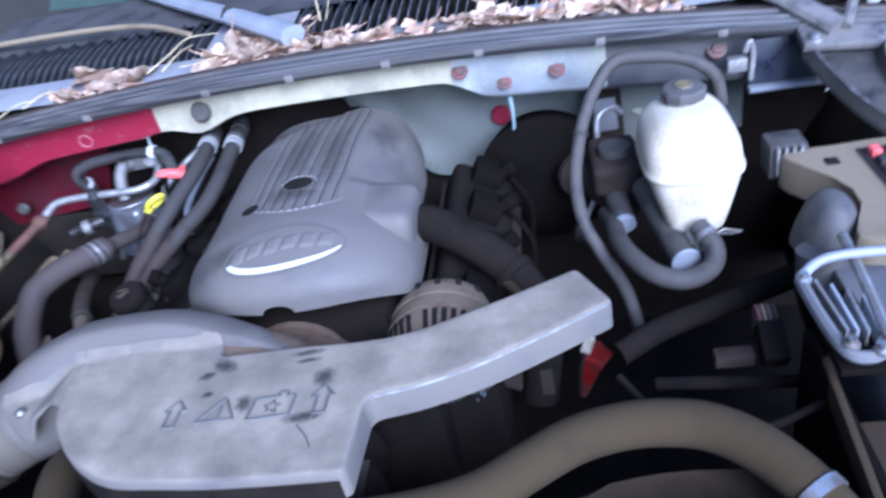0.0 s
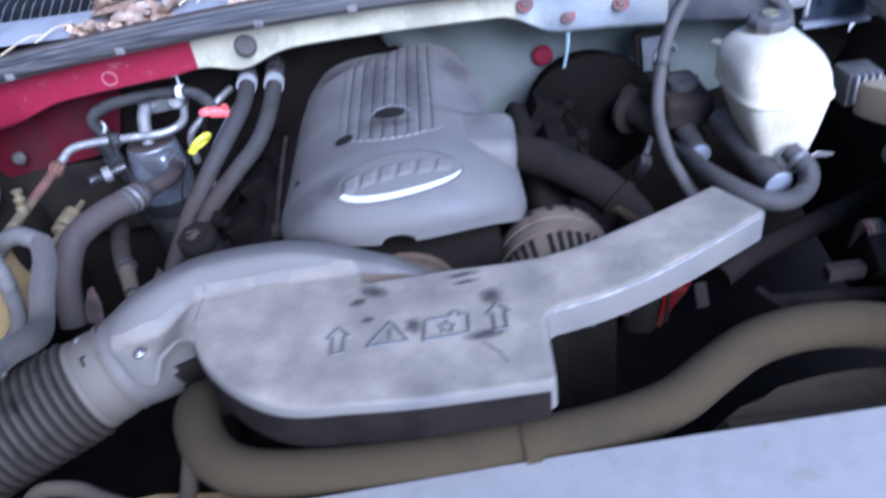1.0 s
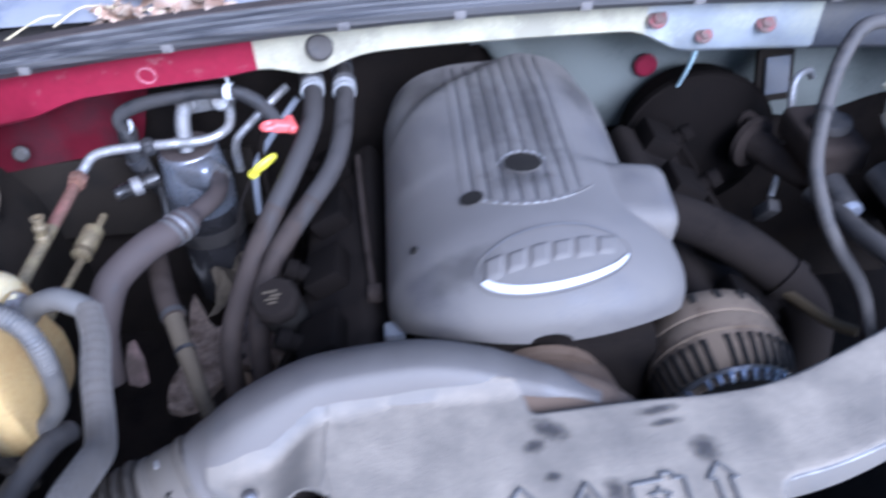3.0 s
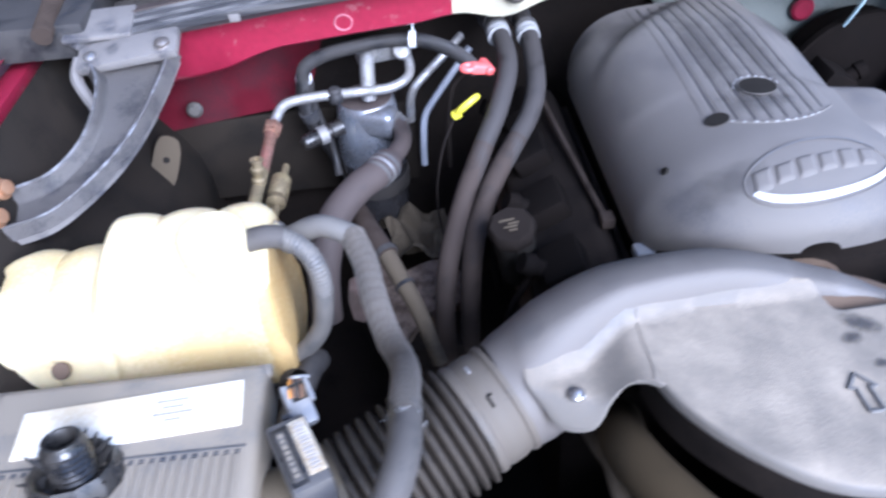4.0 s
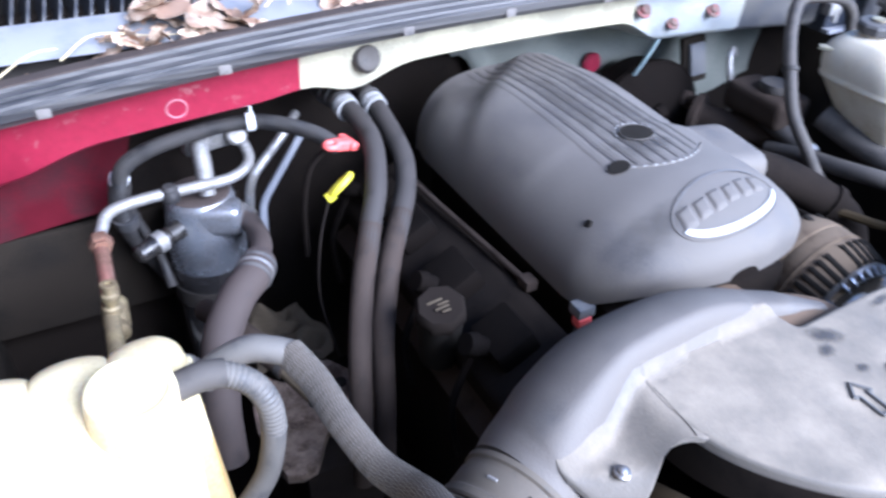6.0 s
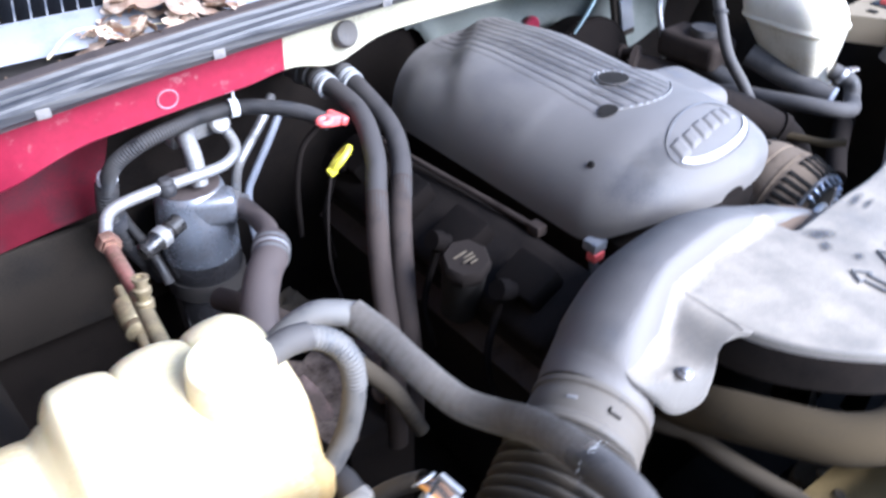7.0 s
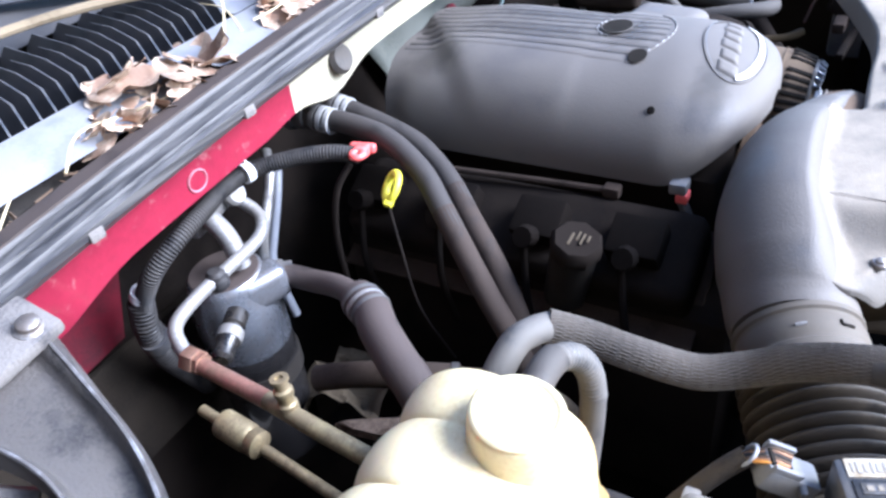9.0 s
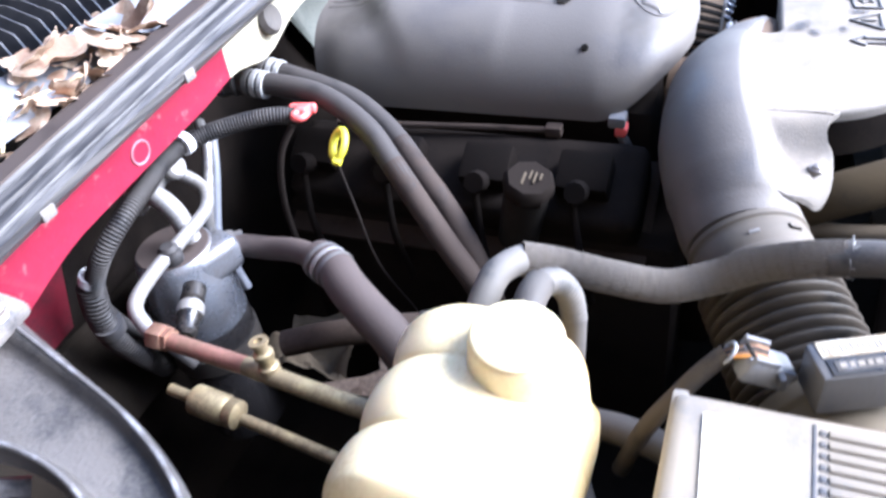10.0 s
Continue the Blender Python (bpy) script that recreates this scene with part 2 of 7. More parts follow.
M = {
    "cover": mat("grey cover plastic", (0.082, 0.077, 0.078), 0.44, dust=(0.128, 0.116, 0.105), amount=0.4, scale=20, var=0.17, bump=0.14, grain=420, topside=(0.125, 0.113, 0.108, 0.35)),
    "cover_dark": mat("dark groove", (0.052, 0.049, 0.05), 0.7, spec=0.2),
    "duct": mat("dusty duct plastic", (0.112, 0.109, 0.109), 0.46, dust=(0.15, 0.136, 0.12), amount=0.45, scale=19, var=0.3, bump=0.25, grain=460, topside=(0.27, 0.228, 0.175, 0.85)),
    "duct_roll": mat("bare grey duct plastic", (0.078, 0.075, 0.076), 0.34, dust=(0.115, 0.102, 0.092), amount=0.4, scale=24, var=0.26, bump=0.2, grain=460, topside=(0.13, 0.118, 0.106, 0.3)),
    "duct_rim": mat("pale plastic edge", (0.30, 0.29, 0.285), 0.4, dust=(0.2, 0.19, 0.18), amount=0.2, scale=90),
    "duct_mark": mat("moulded mark", (0.115, 0.11, 0.105), 0.6),
    "lid": mat("grey box lid", (0.168, 0.155, 0.138), 0.45, dust=(0.24, 0.206, 0.16), amount=0.4, scale=40),
    "rubber": mat("dusty rubber", (0.030, 0.0285, 0.029), 0.44, dust=(0.072, 0.065, 0.060), amount=0.38, scale=60, var=0.15, spec=0.35),
    "rubber_black": mat("clean black rubber", (0.015, 0.0145, 0.0145), 0.45, dust=(0.034, 0.03, 0.027), amount=0.32, scale=60, spec=0.3),
    "rubber_tan": mat("rubber hose coated with tan dust", (0.028, 0.0205, 0.011), 0.75, dust=(0.049, 0.0355, 0.019), amount=0.45, scale=30, spec=0.2),
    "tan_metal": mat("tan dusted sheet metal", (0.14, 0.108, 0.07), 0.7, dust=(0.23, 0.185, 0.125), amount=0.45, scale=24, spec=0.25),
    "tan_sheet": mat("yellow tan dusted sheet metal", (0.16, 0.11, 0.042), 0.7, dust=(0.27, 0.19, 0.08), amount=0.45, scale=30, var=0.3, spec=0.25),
    # shaded copy of tan_metal for parts low in the bay
    "tan_deep": mat("tan dusted metal darkened for shade", (0.03, 0.022, 0.014), 0.85, dust=(0.055, 0.04, 0.025), amount=0.45, scale=24, spec=0.15),
    "black": mat("black plastic", (0.016, 0.016, 0.018), 0.42, dust=(0.04, 0.037, 0.036), amount=0.3, scale=55, spec=0.35),
    "gloss_black": mat("oily black plastic", (0.012, 0.012, 0.013), 0.16, dust=(0.03, 0.027, 0.024), amount=0.2, scale=90),
    # near-black base colour holds the shade of parts deep in the bay
    "deep": mat("near-black with bay shade in colour", (0.0095, 0.008, 0.0075), 0.8, dust=(0.0175, 0.014, 0.012), amount=0.35, scale=26, var=0.3, spec=0.05),
    "gloss_navy": mat("glossy blue black plastic", (0.012, 0.016, 0.03), 0.22, dust=(0.03, 0.035, 0.05), amount=0.2, scale=50),
    # darker still than deep: missing shade is put into the colour
    "shade_black": mat("darkest black, shade in colour", (0.0045, 0.004, 0.0038), 0.75, dust=(0.0085, 0.0068, 0.006), amount=0.35, scale=30, var=0.3, spec=0.04),
    "bay_black": mat("near-black bay panel", (0.012, 0.0105, 0.0093), 0.8, dust=(0.024, 0.0195, 0.0155), amount=0.3, scale=18, var=0.3, spec=0.1),
    "void": mat("black hole", (0.02, 0.018, 0.016), 0.9, bump=0, spec=0.05),
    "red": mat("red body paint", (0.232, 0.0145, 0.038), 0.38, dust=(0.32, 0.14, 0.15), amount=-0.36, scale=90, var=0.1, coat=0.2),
    # the lip's red made maroon, shade painted into the paint colour
    "red_dark": mat("red paint darkened for shade", (0.09, 0.006, 0.014), 0.55, dust=(0.05, 0.012, 0.017), amount=0.0, scale=24, spec=0.2),
    "beige": mat("bare primer", (0.45, 0.42, 0.305), 0.55, dust=(0.31, 0.29, 0.22), amount=0.15, scale=30),
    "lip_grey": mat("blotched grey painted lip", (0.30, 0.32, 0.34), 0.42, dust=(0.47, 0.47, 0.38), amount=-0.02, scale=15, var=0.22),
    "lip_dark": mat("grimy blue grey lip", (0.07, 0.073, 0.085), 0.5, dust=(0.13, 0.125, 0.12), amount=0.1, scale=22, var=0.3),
    "insul": mat("grey green firewall mat", (0.095, 0.11, 0.098), 0.85, dust=(0.17, 0.182, 0.166), amount=0.25, scale=11, var=0.4),
    "tank": mat("yellowed translucent plastic", (0.76, 0.64, 0.39), 0.32, dust=(0.58, 0.44, 0.21), amount=0.04, sss=0.3, bump=0.04, scale=11, var=0.06),
    "tank_white": mat("white translucent plastic", (0.60, 0.55, 0.45), 0.38, dust=(0.4, 0.33, 0.22), amount=-0.12, sss=0.15, bump=0.04, scale=18, var=0.08),
    "alu": mat("dull aluminium", (0.42, 0.42, 0.43), 0.42, 0.75, dust=(0.27, 0.26, 0.25), amount=0.28, scale=60),
    "alu_brown": mat("copper stained metal pipe", (0.42, 0.23, 0.18), 0.34, 0.7, dust=(0.26, 0.16, 0.11), amount=0.05, scale=40),
    "brown_rubber": mat("brown dusted elbow", (0.029, 0.0235, 0.023), 0.5, dust=(0.06, 0.045, 0.040), amount=0.4, scale=50),
    "tube_tan": mat("tan dusted grey plastic tube", (0.08, 0.074, 0.066), 0.5, dust=(0.105, 0.083, 0.053), amount=0.42, scale=22),
    "brass": mat("yellowish plated fitting", (0.45, 0.37, 0.21), 0.35, 0.65, dust=(0.25, 0.2, 0.12), amount=0.2, scale=70),
    "steel": mat("bright zinc steel", (0.6, 0.6, 0.6), 0.3, 0.9, dust=(0.25, 0.22, 0.2), amount=0.2, scale=60),
    "steel_dull": mat("dull grey steel", (0.22, 0.22, 0.23), 0.45, 0.7, dust=(0.12, 0.11, 0.1), amount=0.3, scale=60),
    "rust": mat("rusty cast metal", (0.085, 0.055, 0.038), 0.75, 0.15, dust=(0.14, 0.10, 0.072), amount=0.45, scale=45, var=0.3, spec=0.2),
    # shaded copy of rust, the bay's shade mixed into its brown
    "rust_deep": mat("rust brown darkened for shade", (0.023, 0.0165, 0.0132), 0.8, dust=(0.044, 0.033, 0.027), amount=0.4, scale=45, var=0.3, spec=0.15),
    "guard_red": mat("deep red plastic", (0.24, 0.009, 0.008), 0.5, dust=(0.12, 0.02, 0.015), amount=0.1, scale=50),
    "clip_red": mat("red plastic", (0.85, 0.14, 0.13), 0.4, scale=60),
    "yellow": mat("yellow plastic", (0.75, 0.68, 0.05), 0.4, scale=60),
    "green": mat("green plastic", (0.05, 0.4, 0.15), 0.4),
    "white": mat("white plastic tie", (0.75, 0.77, 0.8), 0.5),
    "label": mat("white paper label", (0.82, 0.785, 0.71), 0.55, dust=(0.62, 0.52, 0.36), amount=0.1, scale=26, var=0.05, bump=0.02),
    "label_cream": mat("cream printed label", (0.5, 0.45, 0.36), 0.5, dust=(0.32, 0.25, 0.16), amount=0.15, scale=60, var=0.1, bump=0.02),
    "ink": mat("label print", (0.3, 0.28, 0.26), 0.7, bump=0),
    "badge_bar": mat("raised grey badge bar", (0.125, 0.122, 0.125), 0.5),
    "badge_white": mat("white badge sweep", (0.6, 0.6, 0.61), 0.4, bump=0),
    "panel": mat("grey painted panel with dust", (0.29, 0.272, 0.25), 0.42, dust=(0.24, 0.205, 0.16), amount=-0.3, scale=60, var=0.08),
    "fin": mat("faded black grille fin", (0.04, 0.042, 0.05), 0.34, dust=(0.075, 0.075, 0.082), amount=0.2, scale=60),
    "cowl_black": mat("dull black cowl plastic", (0.03, 0.031, 0.035), 0.5, dust=(0.06, 0.058, 0.06), amount=0.3, scale=30),
    "cowl": mat("faded blue grey cowl plastic", (0.145, 0.158, 0.20), 0.42, dust=(0.225, 0.23, 0.25), amount=0.35, scale=30),
    "seal": mat("black rubber seal", (0.042, 0.042, 0.046), 0.33, dust=(0.112, 0.108, 0.108), amount=0.16, scale=190, var=0.25, stretch=(0.008, 1, 1)),
    "hinge": mat("rough black hinge casting with dust", (0.060, 0.059, 0.065), 0.38, dust=(0.16, 0.148, 0.14), amount=0.34, scale=48, var=0.3, bump=0.5, grain=300),
    "hinge_edge": mat("pale dusty casting edge", (0.2, 0.2, 0.215), 0.4, dust=(0.08, 0.075, 0.075), amount=0.3, scale=90, var=0.3),
    "copper": mat("coppery bolt", (0.5, 0.28, 0.16), 0.35, 0.7),
    "wire_blue": mat("pale blue wire", (0.45, 0.6, 0.65), 0.5),
    "wire_orange": mat("orange wire", (0.7, 0.3, 0.05), 0.5),
    "wiper": mat("pale grey wiper arm", (0.27, 0.285, 0.325), 0.4, scale=20),
    "battery": mat("dusty blue grey battery plastic", (0.085, 0.10, 0.135), 0.4, dust=(0.14, 0.14, 0.145), amount=0.25, scale=30),
    "plug_grey": mat("mid grey plug plastic", (0.13, 0.137, 0.155), 0.42, dust=(0.19, 0.185, 0.18), amount=0.2, scale=70),
    "slate": mat("slate grey plastic", (0.045, 0.047, 0.055), 0.4, dust=(0.085, 0.08, 0.077), amount=0.35, scale=40),
    "glass": mat("windscreen glass", (0.05, 0.075, 0.065), 0.06, spec=0.6, bump=0),
    "twig": mat("dry straw", (0.6, 0.5, 0.3), 0.7, scale=80),
    "dirt": mat("dark leaf mould", (0.07, 0.05, 0.035), 0.95, dust=(0.2, 0.14, 0.1), amount=0.4, scale=90, var=0.5, bump=0.6, grain=160),
    "ground": mat("pale light-bouncing ground", (0.42, 0.39, 0.35), 0.95, dust=(0.5, 0.46, 0.41), amount=0.4, scale=3, grain=60, var=0.3),
    "bolt_red": mat("dull red painted bolt", (0.25, 0.02, 0.035), 0.5, dust=(0.12, 0.08, 0.07), amount=0.35, scale=90),
    "canister": mat("brushed satin metal", (0.32, 0.345, 0.40), 0.22, 0.7, dust=(0.2, 0.19, 0.19), amount=-0.1, scale=24, var=0.12),
    "tag_pink": mat("faded pink paper", (0.065, 0.036, 0.028), 0.7, dust=(0.035, 0.024, 0.018), amount=0.35, scale=60, var=0.25),
    "tan_mid": mat("tan dusted casting", (0.042, 0.033, 0.023), 0.8, dust=(0.09, 0.072, 0.05), amount=0.45, scale=35, var=0.3, spec=0.2),
    "cuff": mat("dusted rubber cuff", (0.044, 0.040, 0.036), 0.45, dust=(0.10, 0.084, 0.066), amount=0.45, scale=40, var=0.25),
    "hose_light": mat("grey hose pale with dust", (0.058, 0.058, 0.061), 0.42, dust=(0.11, 0.102, 0.093), amount=0.4, scale=60, var=0.2),
    "tank_amber": mat("plastic amber from coolant and painted shade", (0.52, 0.37, 0.16), 0.34, dust=(0.4, 0.24, 0.09), amount=0.05, sss=0.2, bump=0.04, scale=9, var=0.2),
    "pale_cast": mat("pale dusted casting", (0.16, 0.122, 0.096), 0.8, dust=(0.06, 0.043, 0.033), amount=0.0, scale=80, var=0.35, spec=0.15),
    "alt_tan": mat("tan brown alternator casting", (0.095, 0.066, 0.044), 0.72, 0.1, dust=(0.17, 0.128, 0.09), amount=0.42, scale=60, var=0.3, spec=0.25),
    "bellows": mat("dusty black bellows rubber", (0.016, 0.015, 0.0145), 0.32, dust=(0.05, 0.041, 0.032), amount=0.4, scale=50, var=0.25, spec=0.35),
    "canister_body": mat("glossy black canister", (0.022, 0.021, 0.022), 0.18, 0.0, var=0.25, bump=0.02, coat=0.4),
    "sky_block": mat("dark sky-blocking surface", (0.06, 0.05, 0.04), 0.85, dust=(0.1, 0.085, 0.07), amount=0.3, scale=8, stretch=(1, 1, 0.1)),
    "worn_pink": mat("paint worn to pale pink", (0.40, 0.15, 0.185), 0.6, scale=160, var=0.3),
    "worn_edge": mat("worn bare edge", (0.3, 0.3, 0.3), 0.5),
    "braid": mat("woven grey sleeve", (0.052, 0.046, 0.043), 0.6, dust=(0.092, 0.078, 0.066), amount=0.4, scale=40, bump=0.4, grain=500, spec=0.25),
    "braid_dark": mat("grimy woven sleeve", (0.03, 0.026, 0.023), 0.7, dust=(0.07, 0.058, 0.046), amount=0.35, scale=60, bump=0.4, grain=500, spec=0.2),
    "thread": mat("pale sleeve thread", (0.15, 0.135, 0.12), 0.7),
    "brown_hose": mat("hose brown with rust dust", (0.022, 0.017, 0.0148), 0.55, dust=(0.047, 0.035, 0.029), amount=0.4, scale=60, var=0.3, spec=0.25),
    "hose_grey": mat("grey rubber hose", (0.021, 0.019, 0.0185), 0.48, dust=(0.041, 0.036, 0.034), amount=0.4, scale=70, var=0.12, spec=0.4),
}


def leaf_material():
    m = mat("dry oak leaf", (0.69, 0.56, 0.43), 0.65, dust=(0.36, 0.23, 0.16), amount=0.22, scale=50, var=0.25, bump=0.3)
    nt = m.node_tree
    b = nt.nodes["Principled BSDF"]
    info = nt.nodes.new("ShaderNodeObjectInfo")
    hsv = nt.nodes.new("ShaderNodeHueSaturation")
    mr = nt.nodes.new("ShaderNodeMapRange")
    mr.inputs[3].default_value, mr.inputs[4].default_value = 0.6, 1.35
    nt.links.new(info.outputs["Random"], mr.inputs[0])
    nt.links.new(mr.outputs[0], hsv.inputs["Value"])
    src = b.inputs["Base Color"].links[0].from_socket
    nt.links.new(src, hsv.inputs["Color"])
    nt.links.new(hsv.outputs[0], b.inputs["Base Color"])
    return m


M["leaf"] = leaf_material()


def smudge_material(name="old grease smudge", color=(0.045, 0.042, 0.045), strength=0.62, grain=160):
    """Soft-edged old grease: dark in the middle of its patch, broken up and fading to nothing at the rim."""
    m = bpy.data.materials.new(name)
    m.use_nodes = True
    nt = m.node_tree
    b, out = nt.nodes["Principled BSDF"], nt.nodes["Material Output"]
    b.inputs["Base Color"].default_value = (*color, 1)
    b.inputs["Roughness"].default_value = 0.5
    tc = nt.nodes.new("ShaderNodeTexCoord")
    length = nt.nodes.new("ShaderNodeVectorMath")
    length.operation = "DISTANCE"
    length.inputs[1].default_value = (0.5, 0.5, 0.5)
    flat = nt.nodes.new("ShaderNodeVectorMath")
    flat.operation = "MULTIPLY_ADD"
    flat.inputs[1].default_value, flat.inputs[2].default_value = (1, 1, 0), (0, 0, 0.5)
    nt.links.new(tc.outputs["Generated"], flat.inputs[0])
    nt.links.new(flat.outputs[0], length.inputs[0])
    noise_t = nt.nodes.new("ShaderNodeTexNoise")
    noise_t.inputs["Scale"].default_value, noise_t.inputs["Detail"].default_value = grain, 4
    nt.links.new(tc.outputs["Object"], noise_t.inputs["Vector"])
    add = nt.nodes.new("ShaderNodeMath")
    add.operation = "MULTIPLY_ADD"
    add.inputs[1].default_value = 0.45
    nt.links.new(noise_t.outputs[0], add.inputs[0])
    nt.links.new(length.outputs["Value"], add.inputs[2])
    fade = nt.nodes.new("ShaderNodeMapRange")
    fade.inputs[1].default_value, fade.inputs[2].default_value = 0.66, 0.36
    fade.inputs[3].default_value, fade.inputs[4].default_value = 0.0, strength
    nt.links.new(add.outputs[0], fade.inputs[0])
    clear, mix = nt.nodes.new("ShaderNodeBsdfTransparent"), nt.nodes.new("ShaderNodeMixShader")
    nt.links.new(fade.outputs[0], mix.inputs[0])
    nt.links.new(clear.outputs[0], mix.inputs[1])
    nt.links.new(b.outputs[0], mix.inputs[2])
    nt.links.new(mix.outputs[0], out.inputs[0])
    return m


M["smudge"] = smudge_material()
M["stain"] = smudge_material("grime on grey plastic", (0.04, 0.037, 0.037), 0.3, 60)


# ---- mesh helpers ----
def finish(name, bm, material, angle=38):
    me = bpy.data.meshes.new(name)
    bmesh.ops.recalc_face_normals(bm, faces=bm.faces[:])
    bm.to_mesh(me)
    bm.free()
    for p in me.polygons:
        p.use_smooth = True
    me.set_sharp_from_angle(angle=radians(angle))
    if material:
        me.materials.append(M[material])
    return me


def part(name, bm, material, parent=None, label="", angle=38):
    ob = new(name, finish(name, bm, material, angle))
    if parent:
        ob.parent = parent
    if label:
        ob["label"] = label
    return ob


def thing(name, label, category, group="", kind="", at=(0, 0, 0)):
    ob = new(name)
    ob.location = at
    ob.empty_display_size = 0.02
    return tagged(ob, label, category, group, kind)


def curve_points(pts, n=8):
    """Catmull-Rom through the control points."""
    p = [Vector(q) for q in pts]
    p = [2 * p[0] - p[1], *p, 2 * p[-1] - p[-2]]
    out = []
    for i in range(1, len(p) - 2):
        for k in range(n):
            t = k / n
            out.append(0.5 * (2 * p[i] + (p[i + 1] - p[i - 1]) * t + (2 * p[i - 1] - 5 * p[i] + 4 * p[i + 1] - p[i + 2]) * t * t
                              + (3 * p[i] - p[i - 1] - 3 * p[i + 1] + p[i + 2]) * t ** 3))
    out.append(p[-2])
    return out


def sweep(path, radius, segs=16, bm=None, flat=1.0, caps=True):
    """A tube along the path; radius is a number or a function of 0..1; flat squashes it sideways."""
    bm = bm or bmesh.new()
    path = [Vector(q) for q in path]
    n = len(path)
    tang = [(path[min(i + 1, n - 1)] - path[max(i - 1, 0)]).normalized() for i in range(n)]
    up = Vector((0, 0, 1)) if abs(tang[0].z) < 0.9 else Vector((0, 1, 0))
    rings = []
    for i in range(n):
        side = tang[i].cross(up)
        if side.length < 1e-4:
            side = Vector((1, 0, 0))
        side.normalize()
        up = side.cross(tang[i]).normalized()
        r = radius(i / (n - 1)) if callable(radius) else radius
        rings.append([bm.verts.new(path[i] + side * (r * math.cos(a) * flat) + up * (r * math.sin(a))) for a in (2 * math.pi * k / segs for k in range(segs))])
    for a, b in zip(rings, rings[1:]):
        for k in range(segs):
            bm.faces.new((a[k], a[(k + 1) % segs], b[(k + 1) % segs], b[k]))
    if caps:
        bm.faces.new(rings[0])
        bm.faces.new(rings[-1])
    return bm


def hose(pts, r, n=8, segs=16, **k):
    return sweep(curve_points(pts, n), r, segs, **k)


def corrugated(pts, r, pitch, depth, segs=14):
    """A ribbed conduit along the control points."""
    line = curve_points(pts, 24)
    length = sum((b - a).length for a, b in zip(line, line[1:]))
    count = max(8, int(length / pitch) * 4)
    acc, out, seg, left = 0.0, [], 0, 0.0
    cum = [0.0]
    for a, b in zip(line, line[1:]):
        cum.append(cum[-1] + (b - a).length)
    for i in range(count + 1):
        d = length * i / count
        while seg < len(line) - 2 and cum[seg + 1] < d:
            seg += 1
        f = (d - cum[seg]) / max(1e-9, cum[seg + 1] - cum[seg])
        out.append(line[seg].lerp(line[seg + 1], f))
    return sweep(out, lambda t: r - depth * (0.0 if round(t * count) % 4 < 2 else 1.0), segs)


def box(size, at=(0, 0, 0), bevel=0.003, bm=None, rot=None, segs=2):
    bm = bm or bmesh.new()
    tmp = bmesh.new()
    bmesh.ops.create_cube(tmp, size=1.0, matrix=Matrix.Diagonal((*size, 1)))
    if bevel:
        bmesh.ops.bevel(tmp, geom=tmp.edges[:], offset=bevel, segments=segs, profile=0.6, affect="EDGES")
    mtx = Matrix.Translation(at) @ (rot.to_4x4() if rot else Matrix())
    tmp.transform(mtx)
    merge(bm, tmp)
    return bm


def merge(bm, tmp):
    me = bpy.data.meshes.new("tmp")
    tmp.to_mesh(me)
    tmp.free()
    bm.from_mesh(me)
    bpy.data.meshes.remove(me)


def turned(profile, at=(0, 0, 0), axis=(0, 0, 1), segs=28, bm=None):
    """A lathe body: profile rows of (radius, height) along the axis from at."""
    bm = bm or bmesh.new()
    q = Vector((0, 0, 1)).rotation_difference(Vector(axis).normalized()).to_matrix()
    rings = []
    for r, h in profile:
        if r < 1e-6:
            rings.append([bm.verts.new(Vector(at) + q @ Vector((0, 0, h)))])
        else:
            rings.append([bm.verts.new(Vector(at) + q @ Vector((r * math.cos(a), r * math.sin(a), h))) for a in (2 * math.pi * k / segs for k in range(segs))])
    for a, b in zip(rings, rings[1:]):
        for k in range(segs):
            j = (k + 1) % segs
            if len(a) == 1 and len(b) == 1:
                continue
            if len(a) == 1:
                bm.faces.new((a[0], b[j], b[k]))
            elif len(b) == 1:
                bm.faces.new((a[k], a[j], b[0]))
            else:
                bm.faces.new((a[k], a[j], b[j], b[k]))
    for r in (rings[0], rings[-1]):
        if len(r) > 1:
            bm.faces.new(r)
    return bm


def disc(r, h, at, axis=(0, 0, 1), bev=0.001, segs=24, bm=None):
    return turned([(0, 0), (r - bev * 0.2, 0), (r, bev), (r, h - bev), (r - bev, h), (0, h)], at, axis, segs, bm)


def slab(outline, z0, z1, bevel=0.003, lift=None, bm=None, segs=2, cuts=0):
    """A plate with the given outline, its upper rim rounded. lift(x, y) raises it."""
    bm = bm or bmesh.new()
    tmp = bmesh.new()
    low = [tmp.verts.new((x, y, z0)) for x, y in outline]
    high = [tmp.verts.new((x, y, z1)) for x, y in outline]
    n = len(outline)
    for i in range(n):
        tmp.faces.new((low[i], low[(i + 1) % n], high[(i + 1) % n], high[i]))
    tmp.faces.new(low)
    top = tmp.faces.new(high)
    if bevel:
        bmesh.ops.bevel(tmp, geom=list(top.edges), offset=bevel, segments=segs, profile=0.5, affect="EDGES")
    if cuts:
        for axis in (0, 1):
            lo, hi = min(p[axis] for p in outline), max(p[axis] for p in outline)
            at = lo + cuts
            while at < hi - 0.002:
                n = Vector((1, 0, 0)) if axis == 0 else Vector((0, 1, 0))
                bmesh.ops.bisect_plane(tmp, geom=tmp.verts[:] + tmp.edges[:] + tmp.faces[:], plane_co=n * at, plane_no=n)
                at += cuts
    if lift:
        for v in tmp.verts:
            v.co.z += lift(v.co.x, v.co.y)
    merge(bm, tmp)
    return bm


